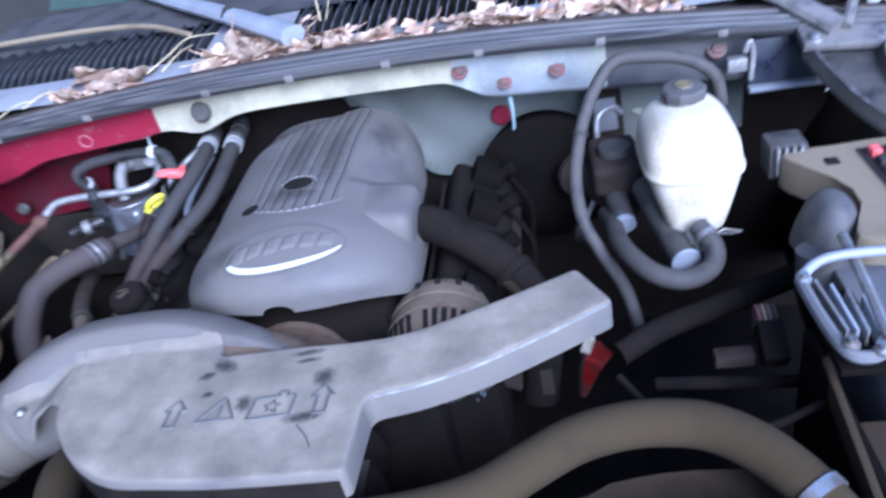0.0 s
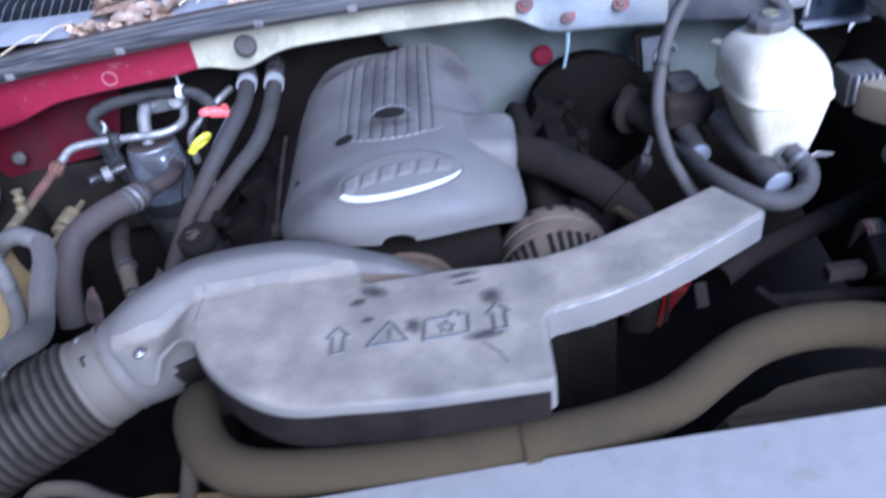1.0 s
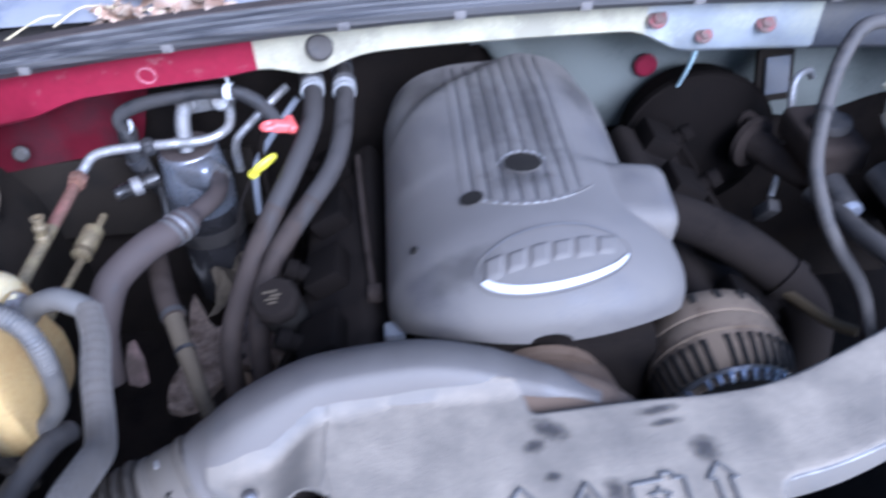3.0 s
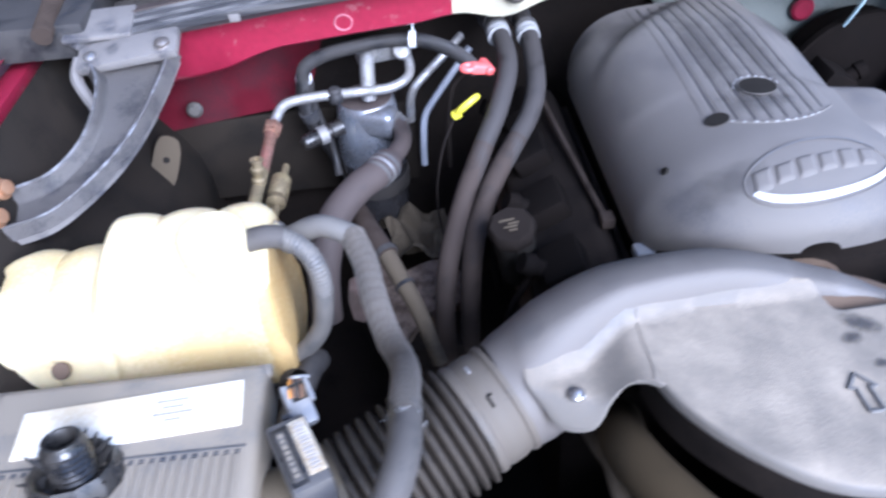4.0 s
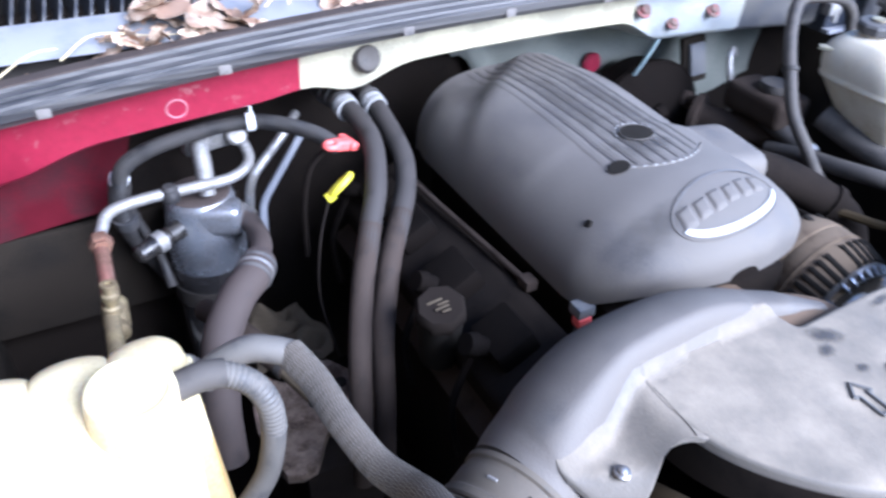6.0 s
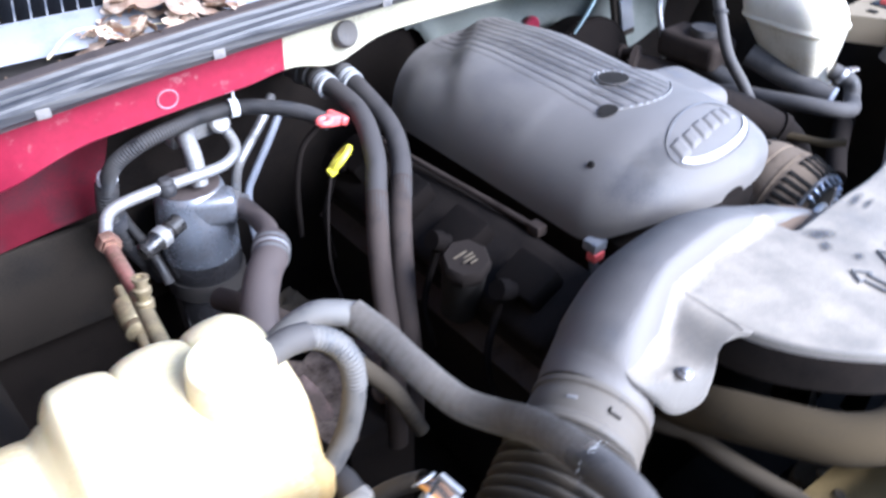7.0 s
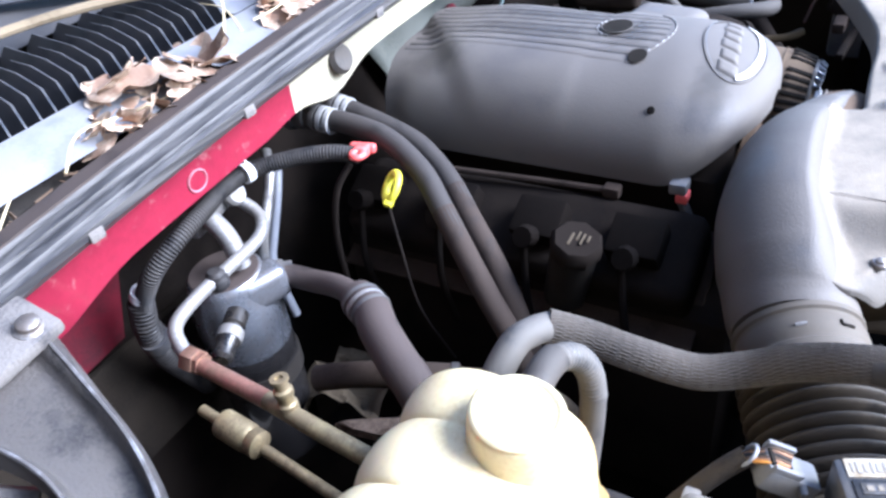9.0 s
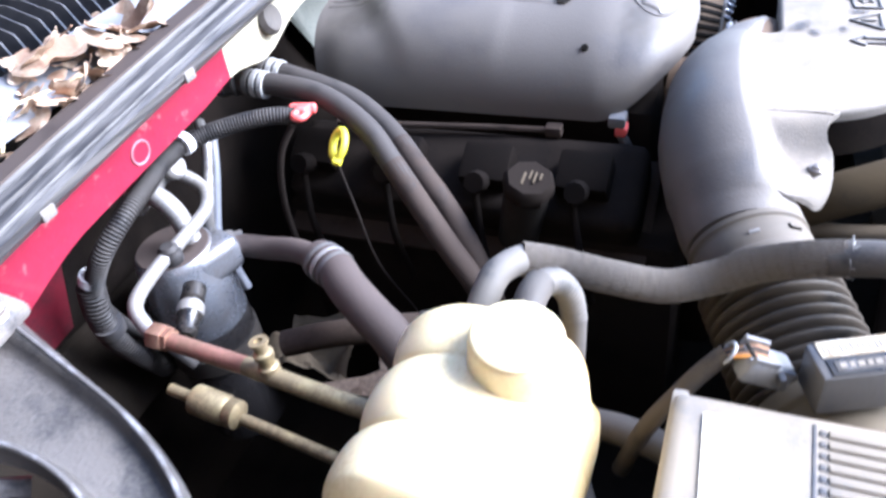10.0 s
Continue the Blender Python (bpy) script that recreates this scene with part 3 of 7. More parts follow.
def plate(outline, z0, z1, bevel, lift=None, cuts=0.02):
    """A plate whose upper rim rolls over evenly all round, also at its inner corners."""
    n = len(outline)
    p = [Vector((x, y)) for x, y in outline]
    area = sum(p[i].x * p[(i + 1) % n].y - p[(i + 1) % n].x * p[i].y for i in range(n))
    sign = 1 if area > 0 else -1
    inward = []
    for i in range(n):
        e = (p[(i + 1) % n] - p[i]).normalized() + (p[i] - p[i - 1]).normalized()
        e.normalize()
        inward.append(Vector((-e.y, e.x)) * sign)
    tmp = bmesh.new()
    rings = []
    for inset, z in ((0, z0), (0, z1 - bevel), (0.13 * bevel, z1 - 0.5 * bevel), (0.45 * bevel, z1 - 0.14 * bevel), (bevel, z1)):
        rings.append([tmp.verts.new((*(q + d * inset), z)) for q, d in zip(p, inward)])
    for a, b in zip(rings, rings[1:]):
        for i in range(n):
            tmp.faces.new((a[i], a[(i + 1) % n], b[(i + 1) % n], b[i]))
    tmp.faces.new(rings[0]), tmp.faces.new(rings[-1])
    for axis in (0, 1):
        lo, hi = min(q[axis] for q in p), max(q[axis] for q in p)
        at = lo + cuts
        while at < hi - 0.002:
            m = Vector((1, 0, 0)) if axis == 0 else Vector((0, 1, 0))
            bmesh.ops.bisect_plane(tmp, geom=tmp.verts[:] + tmp.edges[:] + tmp.faces[:], plane_co=m * at, plane_no=m)
            at += cuts
    if lift:
        for v in tmp.verts:
            v.co.z += lift(v.co.x, v.co.y)
    return tmp


def grid(fn, nu, nv, bm=None, wrap=False):
    """A sheet fn(u, v) for u, v in 0..1."""
    bm = bm or bmesh.new()
    vs = [[bm.verts.new(fn(i / nu, j / nv)) for i in range(nu + (0 if wrap else 1))] for j in range(nv + 1)]
    for a, b in zip(vs, vs[1:]):
        for i in range(nu):
            k = (i + 1) % len(a)
            bm.faces.new((a[i], a[k], b[k], b[i]))
    return bm


def smooth_outline(pts, n=5):
    """A closed rounded outline through 2D points."""
    p = [Vector((*q, 0)) for q in pts]
    m = len(p)
    out = []
    for i in range(m):
        a, b, c, d = p[i - 1], p[i], p[(i + 1) % m], p[(i + 2) % m]
        for k in range(n):
            t = k / n
            v = 0.5 * (2 * b + (c - a) * t + (2 * a - 5 * b + 4 * c - d) * t * t + (3 * b - a - 3 * c + d) * t ** 3)
            out.append((v.x, v.y))
    return out


def rounded(pts):
    """A closed outline of rows (x, y, corner radius)."""
    out = []
    m = len(pts)
    for i in range(m):
        p = Vector(pts[i][:2])
        a, c = Vector(pts[i - 1][:2]) - p, Vector(pts[(i + 1) % m][:2]) - p
        r = min(pts[i][2], 0.49 * a.length, 0.49 * c.length)
        p0, p1 = p + a.normalized() * r, p + c.normalized() * r
        for k in range(6):
            t = k / 5
            q = p0 * (1 - t) ** 2 + p * 2 * t * (1 - t) + p1 * t * t
            out.append((q.x, q.y))
    return out


def ss(a, b, x):
    t = min(1.0, max(0.0, (x - a) / (b - a)))
    return t * t * (3 - 2 * t)


# ---- setting: ground, body shell, cowl ----
def seal_y(x):
    return 0.797 + 0.05 * x * x


def seal_z(x):
    return 1.163 - 0.10 * x * x


def across(profile, x0, x1, n=40, z=seal_z, y=seal_y):
    """A section profile(x) -> [(dy, dz)] drawn along the cowl's bowed line."""
    bm = bmesh.new()
    cols = []
    for i in range(n + 1):
        x = x0 + (x1 - x0) * i / n
        cols.append([bm.verts.new((x, y(x) + dy, z(x) + dz)) for dy, dz in profile(x)])
    m = len(cols[0])
    for a, b in zip(cols, cols[1:]):
        for k in range(m):
            bm.faces.new((a[k], a[(k + 1) % m], b[(k + 1) % m], b[k]))
    bm.faces.new(cols[0])
    bm.faces.new(cols[-1])
    return bm


def structure(name, bm, material, label, category, angle=38):
    return tagged(part(name, bm, material, None, label, angle), label, category, kind="structure")


def build_setting():
    # ground is out of view, made pale to bounce light up at the lip
    structure("ground", box((400, 400, 0.2), (0, 0, -0.1), 0), "ground", "pale light-bouncing ground under and around the truck", "ground")
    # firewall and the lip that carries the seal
    structure("firewall", box((1.66, 0.03, 0.75), (0, 1.025, 0.78), 0.004), "deep", "dark firewall behind the engine", "firewall")
    structure("firewall_mat", grid(lambda u, v: (-0.09 + 0.77 * u, 1.0 - 0.012 * math.sin(9 * u + 4 * v) ** 2 - 0.05 * ss(0.55, 1, v), 1.12 - (0.26 - 0.015 * math.sin(14 * u) - 0.2 * ss(0.26, 0.0, u) - 0.05 * ss(0.12, 0.0, u) * math.sin(70 * u)) * (1 - v)), 60, 24), "insul",
              "grey green insulation mat on the firewall", "insulation mat")

    def depth(x):
        return 0.041 + 0.023 * math.exp(-((x + 0.27) / 0.05) ** 2) + 0.013 * ss(-0.30, -0.40, x) + 0.024 * ss(-0.58, -0.72, x) + 0.037 * ss(0.16, 0.26, x)

    def lip(x):
        d = depth(x)
        e = min(d, 0.07)
        y1 = 0.036 + 0.05 * e
        y2 = y1 + 0.80 * (d - e)
        return [(0.022, -0.012), (0.036, -0.02), (y1, -0.02 - e), (y2, -0.0201 - d), (y2 + 0.006, -0.024 - d), (0.215, -0.05 - d), (0.215, -0.03 - d), (y2 + 0.02, -0.008 - d), (y1 + 0.02, -0.012 - e), (0.055, -0.005)]

    structure("cowl_lip_red", across(lip, -0.86, -0.342, 30), "red", "crimson painted cowl lip below the rubber seal", "cowl lip")
    structure("cowl_lip_primer", across(lip, -0.342, 0.185, 30), "beige", "bare primer patch on the cowl lip", "cowl lip")
    structure("cowl_lip_grey", across(lip, 0.185, 0.43, 20), "lip_grey", "grey cowl lip with blotches of worn paint", "cowl lip")
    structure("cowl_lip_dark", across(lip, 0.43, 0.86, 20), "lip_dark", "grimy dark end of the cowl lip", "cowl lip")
    # shade below the lip is painted as this near-black panel
    structure("cowl_upright", box((0.46, 0.012, 0.16), (-0.64, 0.975, 0.80), 0.004), "bay_black", "dark panel below the cowl lip", "cowl panel")
    structure("cowl_side_panel", grid(lambda u, v: (-0.87 + (0.34 - 0.05 * v) * u, 0.962 + 0.004 * math.sin(3 * u), 1.035 - (0.17 - 0.035 * u) * v), 20, 8), "red_dark", "red body panel under the cowl lip, painted darker for shade", "cowl panel")
    # cowl top: gutter and grille panel
    structure("cowl_gutter", across(lambda x: [(0.04, -0.012), (0.09, -0.02), (0.13, 0.004), (0.13, -0.006), (0.09, -0.03), (0.04, -0.022)], -0.86, 0.86, 40), "rubber",
              "black gutter between seal and cowl grille, full of leaf litter", "gutter")
    structure("cowl_end", box((0.2, 0.34, 0.05), (-0.93, 0.99, 1.105), 0.01), "black", "dark plastic cowl end beside the hinge", "cowl panel")
    # fenders and inner walls
    for s, n in ((-1, "left"), (1, "right")):
        structure("fender_" + n, grid(lambda u, v: (s * (0.93 + 0.02 * math.sin(math.pi * u) + 0.09 * math.sin(v * 1.5)), -0.15 + 1.3 * u, 1.10 - 0.035 * (1 - u) - 0.42 * (1 - math.cos(v * 1.5))), 20, 14), "red", "red painted fender", "fender")
        structure("fender_rail_" + n, box((0.03, 1.1, 0.04), (s * 0.948, 0.42, 1.045), 0.004), "red", "red painted inner fender rail", "fender rail")
        structure("inner_fender_" + n, grid(lambda u, v: (s * (0.91 - 0.13 * ss(0.0, 0.6, v) - 0.05 * math.sin(math.pi * u) * v), -0.02 + 1.05 * u, 1.07 - 0.5 * v), 16, 12), "bay_black",
                  "dusty inner fender wall", "inner fender")
    structure("radiator_support", slab([(-0.9, -0.12), (0.9, -0.12), (0.9, 0.105), (0.53, 0.098), (0.41, 0.092), (0.25, 0.086), (0.122, 0.080), (-0.1, 0.066), (-0.9, 0.04)], 0.92, 0.957, 0.006), "panel", "pale grey dusty radiator support panel", "panel")
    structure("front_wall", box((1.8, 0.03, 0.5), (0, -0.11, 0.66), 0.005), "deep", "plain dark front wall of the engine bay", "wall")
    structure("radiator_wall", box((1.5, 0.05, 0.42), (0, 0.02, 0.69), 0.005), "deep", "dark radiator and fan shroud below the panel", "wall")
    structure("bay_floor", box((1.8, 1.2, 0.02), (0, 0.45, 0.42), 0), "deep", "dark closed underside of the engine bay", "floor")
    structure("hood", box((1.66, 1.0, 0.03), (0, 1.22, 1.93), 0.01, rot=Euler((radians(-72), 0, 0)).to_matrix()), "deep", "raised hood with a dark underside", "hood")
    # unseen wall added to keep sky light off the passenger side
    structure("sky_block_wall", box((0.12, 8.0, 4.6), (-1.65, 0.6, 2.3), 0.01), "sky_block", "added dark wall beside the truck, blocking sky light", "wall")
    structure("cab_wall", box((1.7, 0.05, 1.1), (0, 1.95, 1.0), 0.01), "deep", "plain cabin closing the view behind the windscreen", "wall")
    structure("windscreen", grid(lambda u, v: (-0.82 + 1.64 * u, 1.30 + 0.45 * v - 0.1 * (2 * u - 1) ** 2 * -1, 1.21 + 0.42 * v), 20, 8), "glass", "dark greenish windscreen glass", "windscreen")


build_setting()


def cowl_grille():
    g = thing("cowl_grille", "faded black plastic cowl grille with fore and aft fins", "cowl grille")

    def zp(y):
        return 1.158 + 0.14 * (y - 0.9)
    part("base", grid(lambda u, v: (-0.84 + 1.68 * u, 0.985 - 0.03 + 0.34 * v, zp(0.955 + 0.34 * v) - 0.03), 8, 4), "void", g)
    part("front_band", grid(lambda u, v: (-0.84 + 1.68 * u, 0.895 + 0.065 * v - 0.004 * math.sin(7 * u), zp(0.895 + 0.065 * v) - 0.012 * (1 - v) ** 2), 30, 6), "cowl", g)
    for x0, x1 in ((-0.28, -0.12), (0.5, 0.84)):
        part("plain_band", grid(lambda u, v: (x0 + (x1 - x0) * u, 0.96 + 0.33 * v, zp(0.96 + 0.33 * v)), 4, 8), "cowl", g)
    part("rear_band", grid(lambda u, v: (-0.84 + 1.68 * u, 1.10 + 0.2 * v, zp(1.1 + 0.2 * v) + 0.004), 12, 6), "cowl_black", g)
    # each fin bends down at its front end; long and short ones alternate
    shapes = []
    for back in (0.15, 0.115):
        prof = [(0.0, -0.014), (0.004, -0.004), (0.030, 0.016), (0.07, 0.022), (back - 0.01, 0.020), (back, 0.004), (back, -0.03), (0.0, -0.026)]
        tmp = bmesh.new()
        m = len(prof)
        a = [tmp.verts.new((-0.0011, y, z)) for y, z in prof]
        b = [tmp.verts.new((0.0011, y, z)) for y, z in prof]
        for i in range(m):
            tmp.faces.new((a[i], a[(i + 1) % m], b[(i + 1) % m], b[i]))
        tmp.faces.new(a), tmp.faces.new(b)
        shapes.append(finish("fin", tmp, "fin"))
    for x0, x1 in ((-0.82, -0.285), (-0.115, 0.495)):
        n = int((x1 - x0) / 0.0172)
        for i in range(n):
            ob = new("fin", shapes[i % 2])
            ob.parent = g
            x = x0 + (x1 - x0) * (i + 0.5) / n
            ob.location = (x, 0.953, zp(0.953))
            ob.rotation_euler = (0.13, 0.35, 0.0)


cowl_grille()


def cowl_seal():
    def prof(x):
        return [(0.004, -0.013), (-0.005, -0.004), (-0.008, 0.006), (-0.002, 0.008), (0.0, -0.001), (0.003, 0.009), (0.014, 0.010), (0.0155, 0.001), (0.018, 0.013), (0.03, 0.0135), (0.0315, 0.004), (0.034, 0.0165),
                (0.05, 0.012), (0.055, -0.004), (0.05, -0.014)]
    s = tagged(part("cowl_seal", across(prof, -0.86, 0.86, 60), "seal", None, "", 25), "ridged black rubber hood seal along the cowl", "rubber seal")
    def strip(x):
        return [(0.0345, 0.0185), (0.058, 0.0165), (0.074, 0.004), (0.077, -0.008), (0.070, -0.010), (0.050, 0.004), (0.0345, 0.010)]
    part("rear_strip", across(strip, -0.86, 0.86, 60), "brown_rubber", s, "brown rubber strip behind the ridges", 25)
    for x in (-0.63, -0.44, -0.215, -0.069, 0.09, 0.236, 0.42, 0.6):
        c = part("seal_clip", box((0.015, 0.008, 0.013), (x, seal_y(x) - 0.003, seal_z(x) - 0.003), 0.002), "hinge", s)
    return s


cowl_seal()


# ---- engine cover ----
COVER_FRONT, COVER_REAR = 0.381, 0.868


def cover_dims(y):
    """Left and right edge, top and bottom height of the cover at a station along the car."""
    f = min(1.0, max(0.0, (0.483 - y) / (0.483 - COVER_FRONT)))
    front = 1 - math.sqrt(1 - f * f)
    xl = -0.182 + 0.156 * front + 0.006 * ss(0.80, 0.868, y)
    xr = 0.143 - 0.022 * ss(0.585, 0.605, y) - 0.159 * front - 0.012 * ss(0.75, 0.86, y)
    nose = min(1.0, max(0.0, (0.499 - y) / (0.499 - COVER_FRONT)))
    zt = 1.076 - 0.0566 * (1 - math.sqrt(1 - nose ** 1.75)) - 0.010 * ss(0.72, 0.87, y)
    zb = 0.972 + 0.041 * (1 - ss(COVER_FRONT, COVER_FRONT + 0.09, y))
    return xl, xr, zt, zb


def cover_point(u, y):
    """A point of the shell: u runs from the left lower edge over the top to the right one."""
    xl, xr, zt, zb = cover_dims(y)
    a = math.pi * (1 - u)
    c = math.cos(a)
    x = (xl + xr) / 2 + (xr - xl) / 2 * c
    # round section over the nose, squarer shoulders towards the rear
    power = 2 + 1.7 * ss(0.5, 0.82, y)
    sz = math.sqrt(max(0.0, 1 - abs(c) ** power))
    back = 0.022 * c * c * ss(0.80, COVER_REAR, y)
    # a dished facet cuts across the rear corner
    s_cut = -0.655 * (x + 0.055) + 0.755 * (y - 0.805)
    return Vector((x, y - back, zb + max(0.003, zt - zb - 0.011 * ss(0.0, 0.03, s_cut)) * sz))


def cover_top(x, y):
    """Height of the cover at a place on its flat top."""
    lo, hi = 0.0, 1.0
    for _ in range(30):
        m = (lo + hi) / 2
        if cover_point(m, y).x < x:
            lo = m
        else:
            hi = m
    return cover_point(lo, y).z


def engine_cover():
    c = thing("engine_cover", "dusty grey plastic engine cover with ribbed top and oval badge", "engine cover")

    def st(v):
        return COVER_FRONT + 0.0005 + (COVER_REAR - COVER_FRONT - 0.0005) * (v ** 1.5)
    bm = grid(lambda u, v: cover_point(u, st(v)), 72, 70)
    # the rim turns straight down at its lower edge
    for a, b in [(e.verts[0], e.verts[1]) for e in bm.edges if e.is_boundary and max(q.co.z for q in e.verts) < 1.03 and min(q.co.y for q in e.verts) < 0.845]:
        low = [bm.verts.new(q.co - Vector((0, 0, 0.012))) for q in (a, b)]
        bm.faces.new((a, b, low[1], low[0]))
    bmesh.ops.remove_doubles(bm, verts=bm.verts[:], dist=1e-5)
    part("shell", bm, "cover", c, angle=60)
    # end wall at the back, skirt inside
    part("rear_wall", grid(lambda u, v: cover_point(u, COVER_REAR).lerp(Vector((cover_point(u, COVER_REAR).x, cover_point(u, COVER_REAR).y + 0.003, 0.955)), v), 40, 2), "cover_dark", c)
    # flat ribs of the raised panel, ending on an arc; dark strips paint the grooves' shade
    n = 9
    for i in range(n):
        x = -0.088 + 0.130 * i / (n - 1)
        y0 = 0.508 + 0.030 * ((x + 0.022) / 0.066) ** 2

        def rib(u, v, x=x, y0=y0):
            y = y0 + (0.856 - y0) * v
            e = 1 - abs(2 * u - 1) ** 4
            tip = min(1.0, v * 60)
            px = x + 0.0140 * (u - 0.5)
            return (px, y, cover_top(px, y) - 0.0006 + 0.0015 * e * tip)
        part("rib", grid(rib, 8, 24), "cover", c)
    for i in range(n - 1):
        x = -0.088 + 0.130 * (i + 0.5) / (n - 1)
        y0 = 0.512 + 0.030 * ((x + 0.022) / 0.066) ** 2
        part("groove", grid(lambda u, v: (x + 0.0021 * (u - 0.5), y0 + (0.854 - y0) * v, cover_top(x, y0 + (0.854 - y0) * v) + 0.0004), 1, 24), "cover_dark", c)
    arc = [(-0.094 + 0.142 * k / 20, 0.506 + 0.030 * ((-0.094 + 0.142 * k / 20 + 0.022) / 0.066) ** 2) for k in range(21)]
    for k in range(10):
        t = 0.16 + 0.072 * k
        dash = [(-0.094 + 0.142 * q, 0.506 + 0.030 * ((-0.094 + 0.142 * q + 0.022) / 0.066) ** 2) for q in (t, t + 0.018, t + 0.02 + 0.006 * (k % 3))]
        part("worn_dash", sweep([(x, y, cover_top(x, y) + 0.0009) for x, y in dash], 0.0009, 6), "worn_edge", c)
    part("panel_edge", sweep([(x, y, cover_top(x, y)) for x, y in arc], 0.0013, 6), "cover", c)
    # step beside the throttle
    part("side_bulge", box((0.105, 0.105, 0.075), (0.088, 0.552, 1.019), 0.026, rot=Euler((0.05, 0.10, -0.06)).to_matrix(), segs=5), "cover", c, angle=60)

    def patch(name, x, y, rx, ry, material, dz=0.0008, label="", rim=True):
        ob = part(name, grid(lambda u, v: (x + rx * v * math.cos(6.2832 * u), y + ry * v * math.sin(6.2832 * u), cover_top(x + rx * v * math.cos(6.2832 * u), y + ry * v * math.sin(6.2832 * u)) + dz), 28, 3), material, c, label)
        if rim:
            ring = [(x + rx * math.cos(a), y + ry * math.sin(a), cover_top(x + rx * math.cos(a), y + ry * math.sin(a)) + dz) for a in [6.2832 * k / 28 for k in range(29)]]
            part("rim", sweep(ring, 0.0005, 6), "cover", ob)
        return ob
    patch("oil_filler_hole", -0.022, 0.577, 0.0215, 0.019, "void", dz=0.0034, label="black round hole")
    patch("stud_hole", -0.083, 0.531, 0.0125, 0.011, "void", dz=0.0026, label="small black hole", rim=False)
    for k in range(9):
        a0 = 0.25 + 0.32 * k
        scuff = [(-0.022 + 0.0262 * math.cos(q), 0.577 + 0.0245 * math.sin(q)) for q in (a0, a0 + 0.07, a0 + 0.12 + 0.03 * (k % 3))]
        part("worn_dash", sweep([(x, y, cover_top(x, y) + 0.0018) for x, y in scuff], 0.0009, 6), "worn_edge", c)
    # grime that runs along the ribs and round the holes
    for x, y, a, b in ((-0.045, 0.70, 0.034, 0.15), (0.01, 0.68, 0.03, 0.14), (-0.115, 0.79, 0.045, 0.06), (0.075, 0.75, 0.03, 0.07), (-0.03, 0.555, 0.05, 0.03), (-0.10, 0.44, 0.05, 0.03)):
        part("dust_stain", grid(lambda u, v: (x + 2 * a * (u - 0.5), y + 2 * b * (v - 0.5), cover_top(x + 2 * a * (u - 0.5), min(0.862, y + 2 * b * (v - 0.5))) + 0.0011), 16, 24), "stain", c)
    # badge: an oval outline, a white sweep and plain raised bars
    bx, by, tilt = -0.012, 0.436, 0.155

    def on(px, py, dz):
        x, y = bx + px * math.cos(tilt) - py * math.sin(tilt), by + px * math.sin(tilt) + py * math.cos(tilt)
        return Vector((x, y, cover_top(x, y) + dz))
    badge = part("badge", grid(lambda u, v: on(0.079 * v * math.cos(6.2832 * u), 0.036 * v * math.sin(6.2832 * u), 0.0004), 36, 4), "cover", c, "oval badge with a white sweep and raised bars")
    part("outline", sweep([on(0.079 * math.cos(a), 0.036 * math.sin(a), 0.0006) for a in [6.2832 * k / 48 for k in range(49)]], 0.0009, 6), "cover", badge)

    def crescent(u, v, s):
        a = math.pi * (1.06 + 0.86 * u) if s < 0 else math.pi * (0.08 + 0.75 * u)
        w = math.sin(math.pi * min(1, max(0, u))) ** 0.6 if s > 0 else math.sin(math.pi * (0.12 + 0.86 * u)) ** 0.8
        r = 1 - (0.19 if s < 0 else 0.06) * w * v
        return on(0.077 * r * math.cos(a), 0.034 * r * math.sin(a), 0.0028)
    part("white_sweep", grid(lambda u, v: crescent(u, v, -1), 28, 3), "badge_white", badge)
    part("upper_sweep", grid(lambda u, v: crescent(u, v, 1), 28, 3), "badge_bar", badge)
    for i in range(6):
        px = -0.060 + 0.0232 * i
        bar = grid(lambda u, v: on(px + 0.0195 * (u - 0.5) + 0.007 * (v - 0.5), 0.004 + (0.024 - 0.003 * (i % 2)) * (v - 0.5), 0.0002 + 0.0026 * min(1, 7 * min(u, v, 1 - u, 1 - v))), 10, 10)
        part("raised_bar", bar, "cover", badge)
    # dark stud on the flank
    part("stud", disc(0.0045, 0.010, (-0.142, 0.493, 1.0315), (-1, 0, 0.8)), "void", c)
    return c


engine_cover()


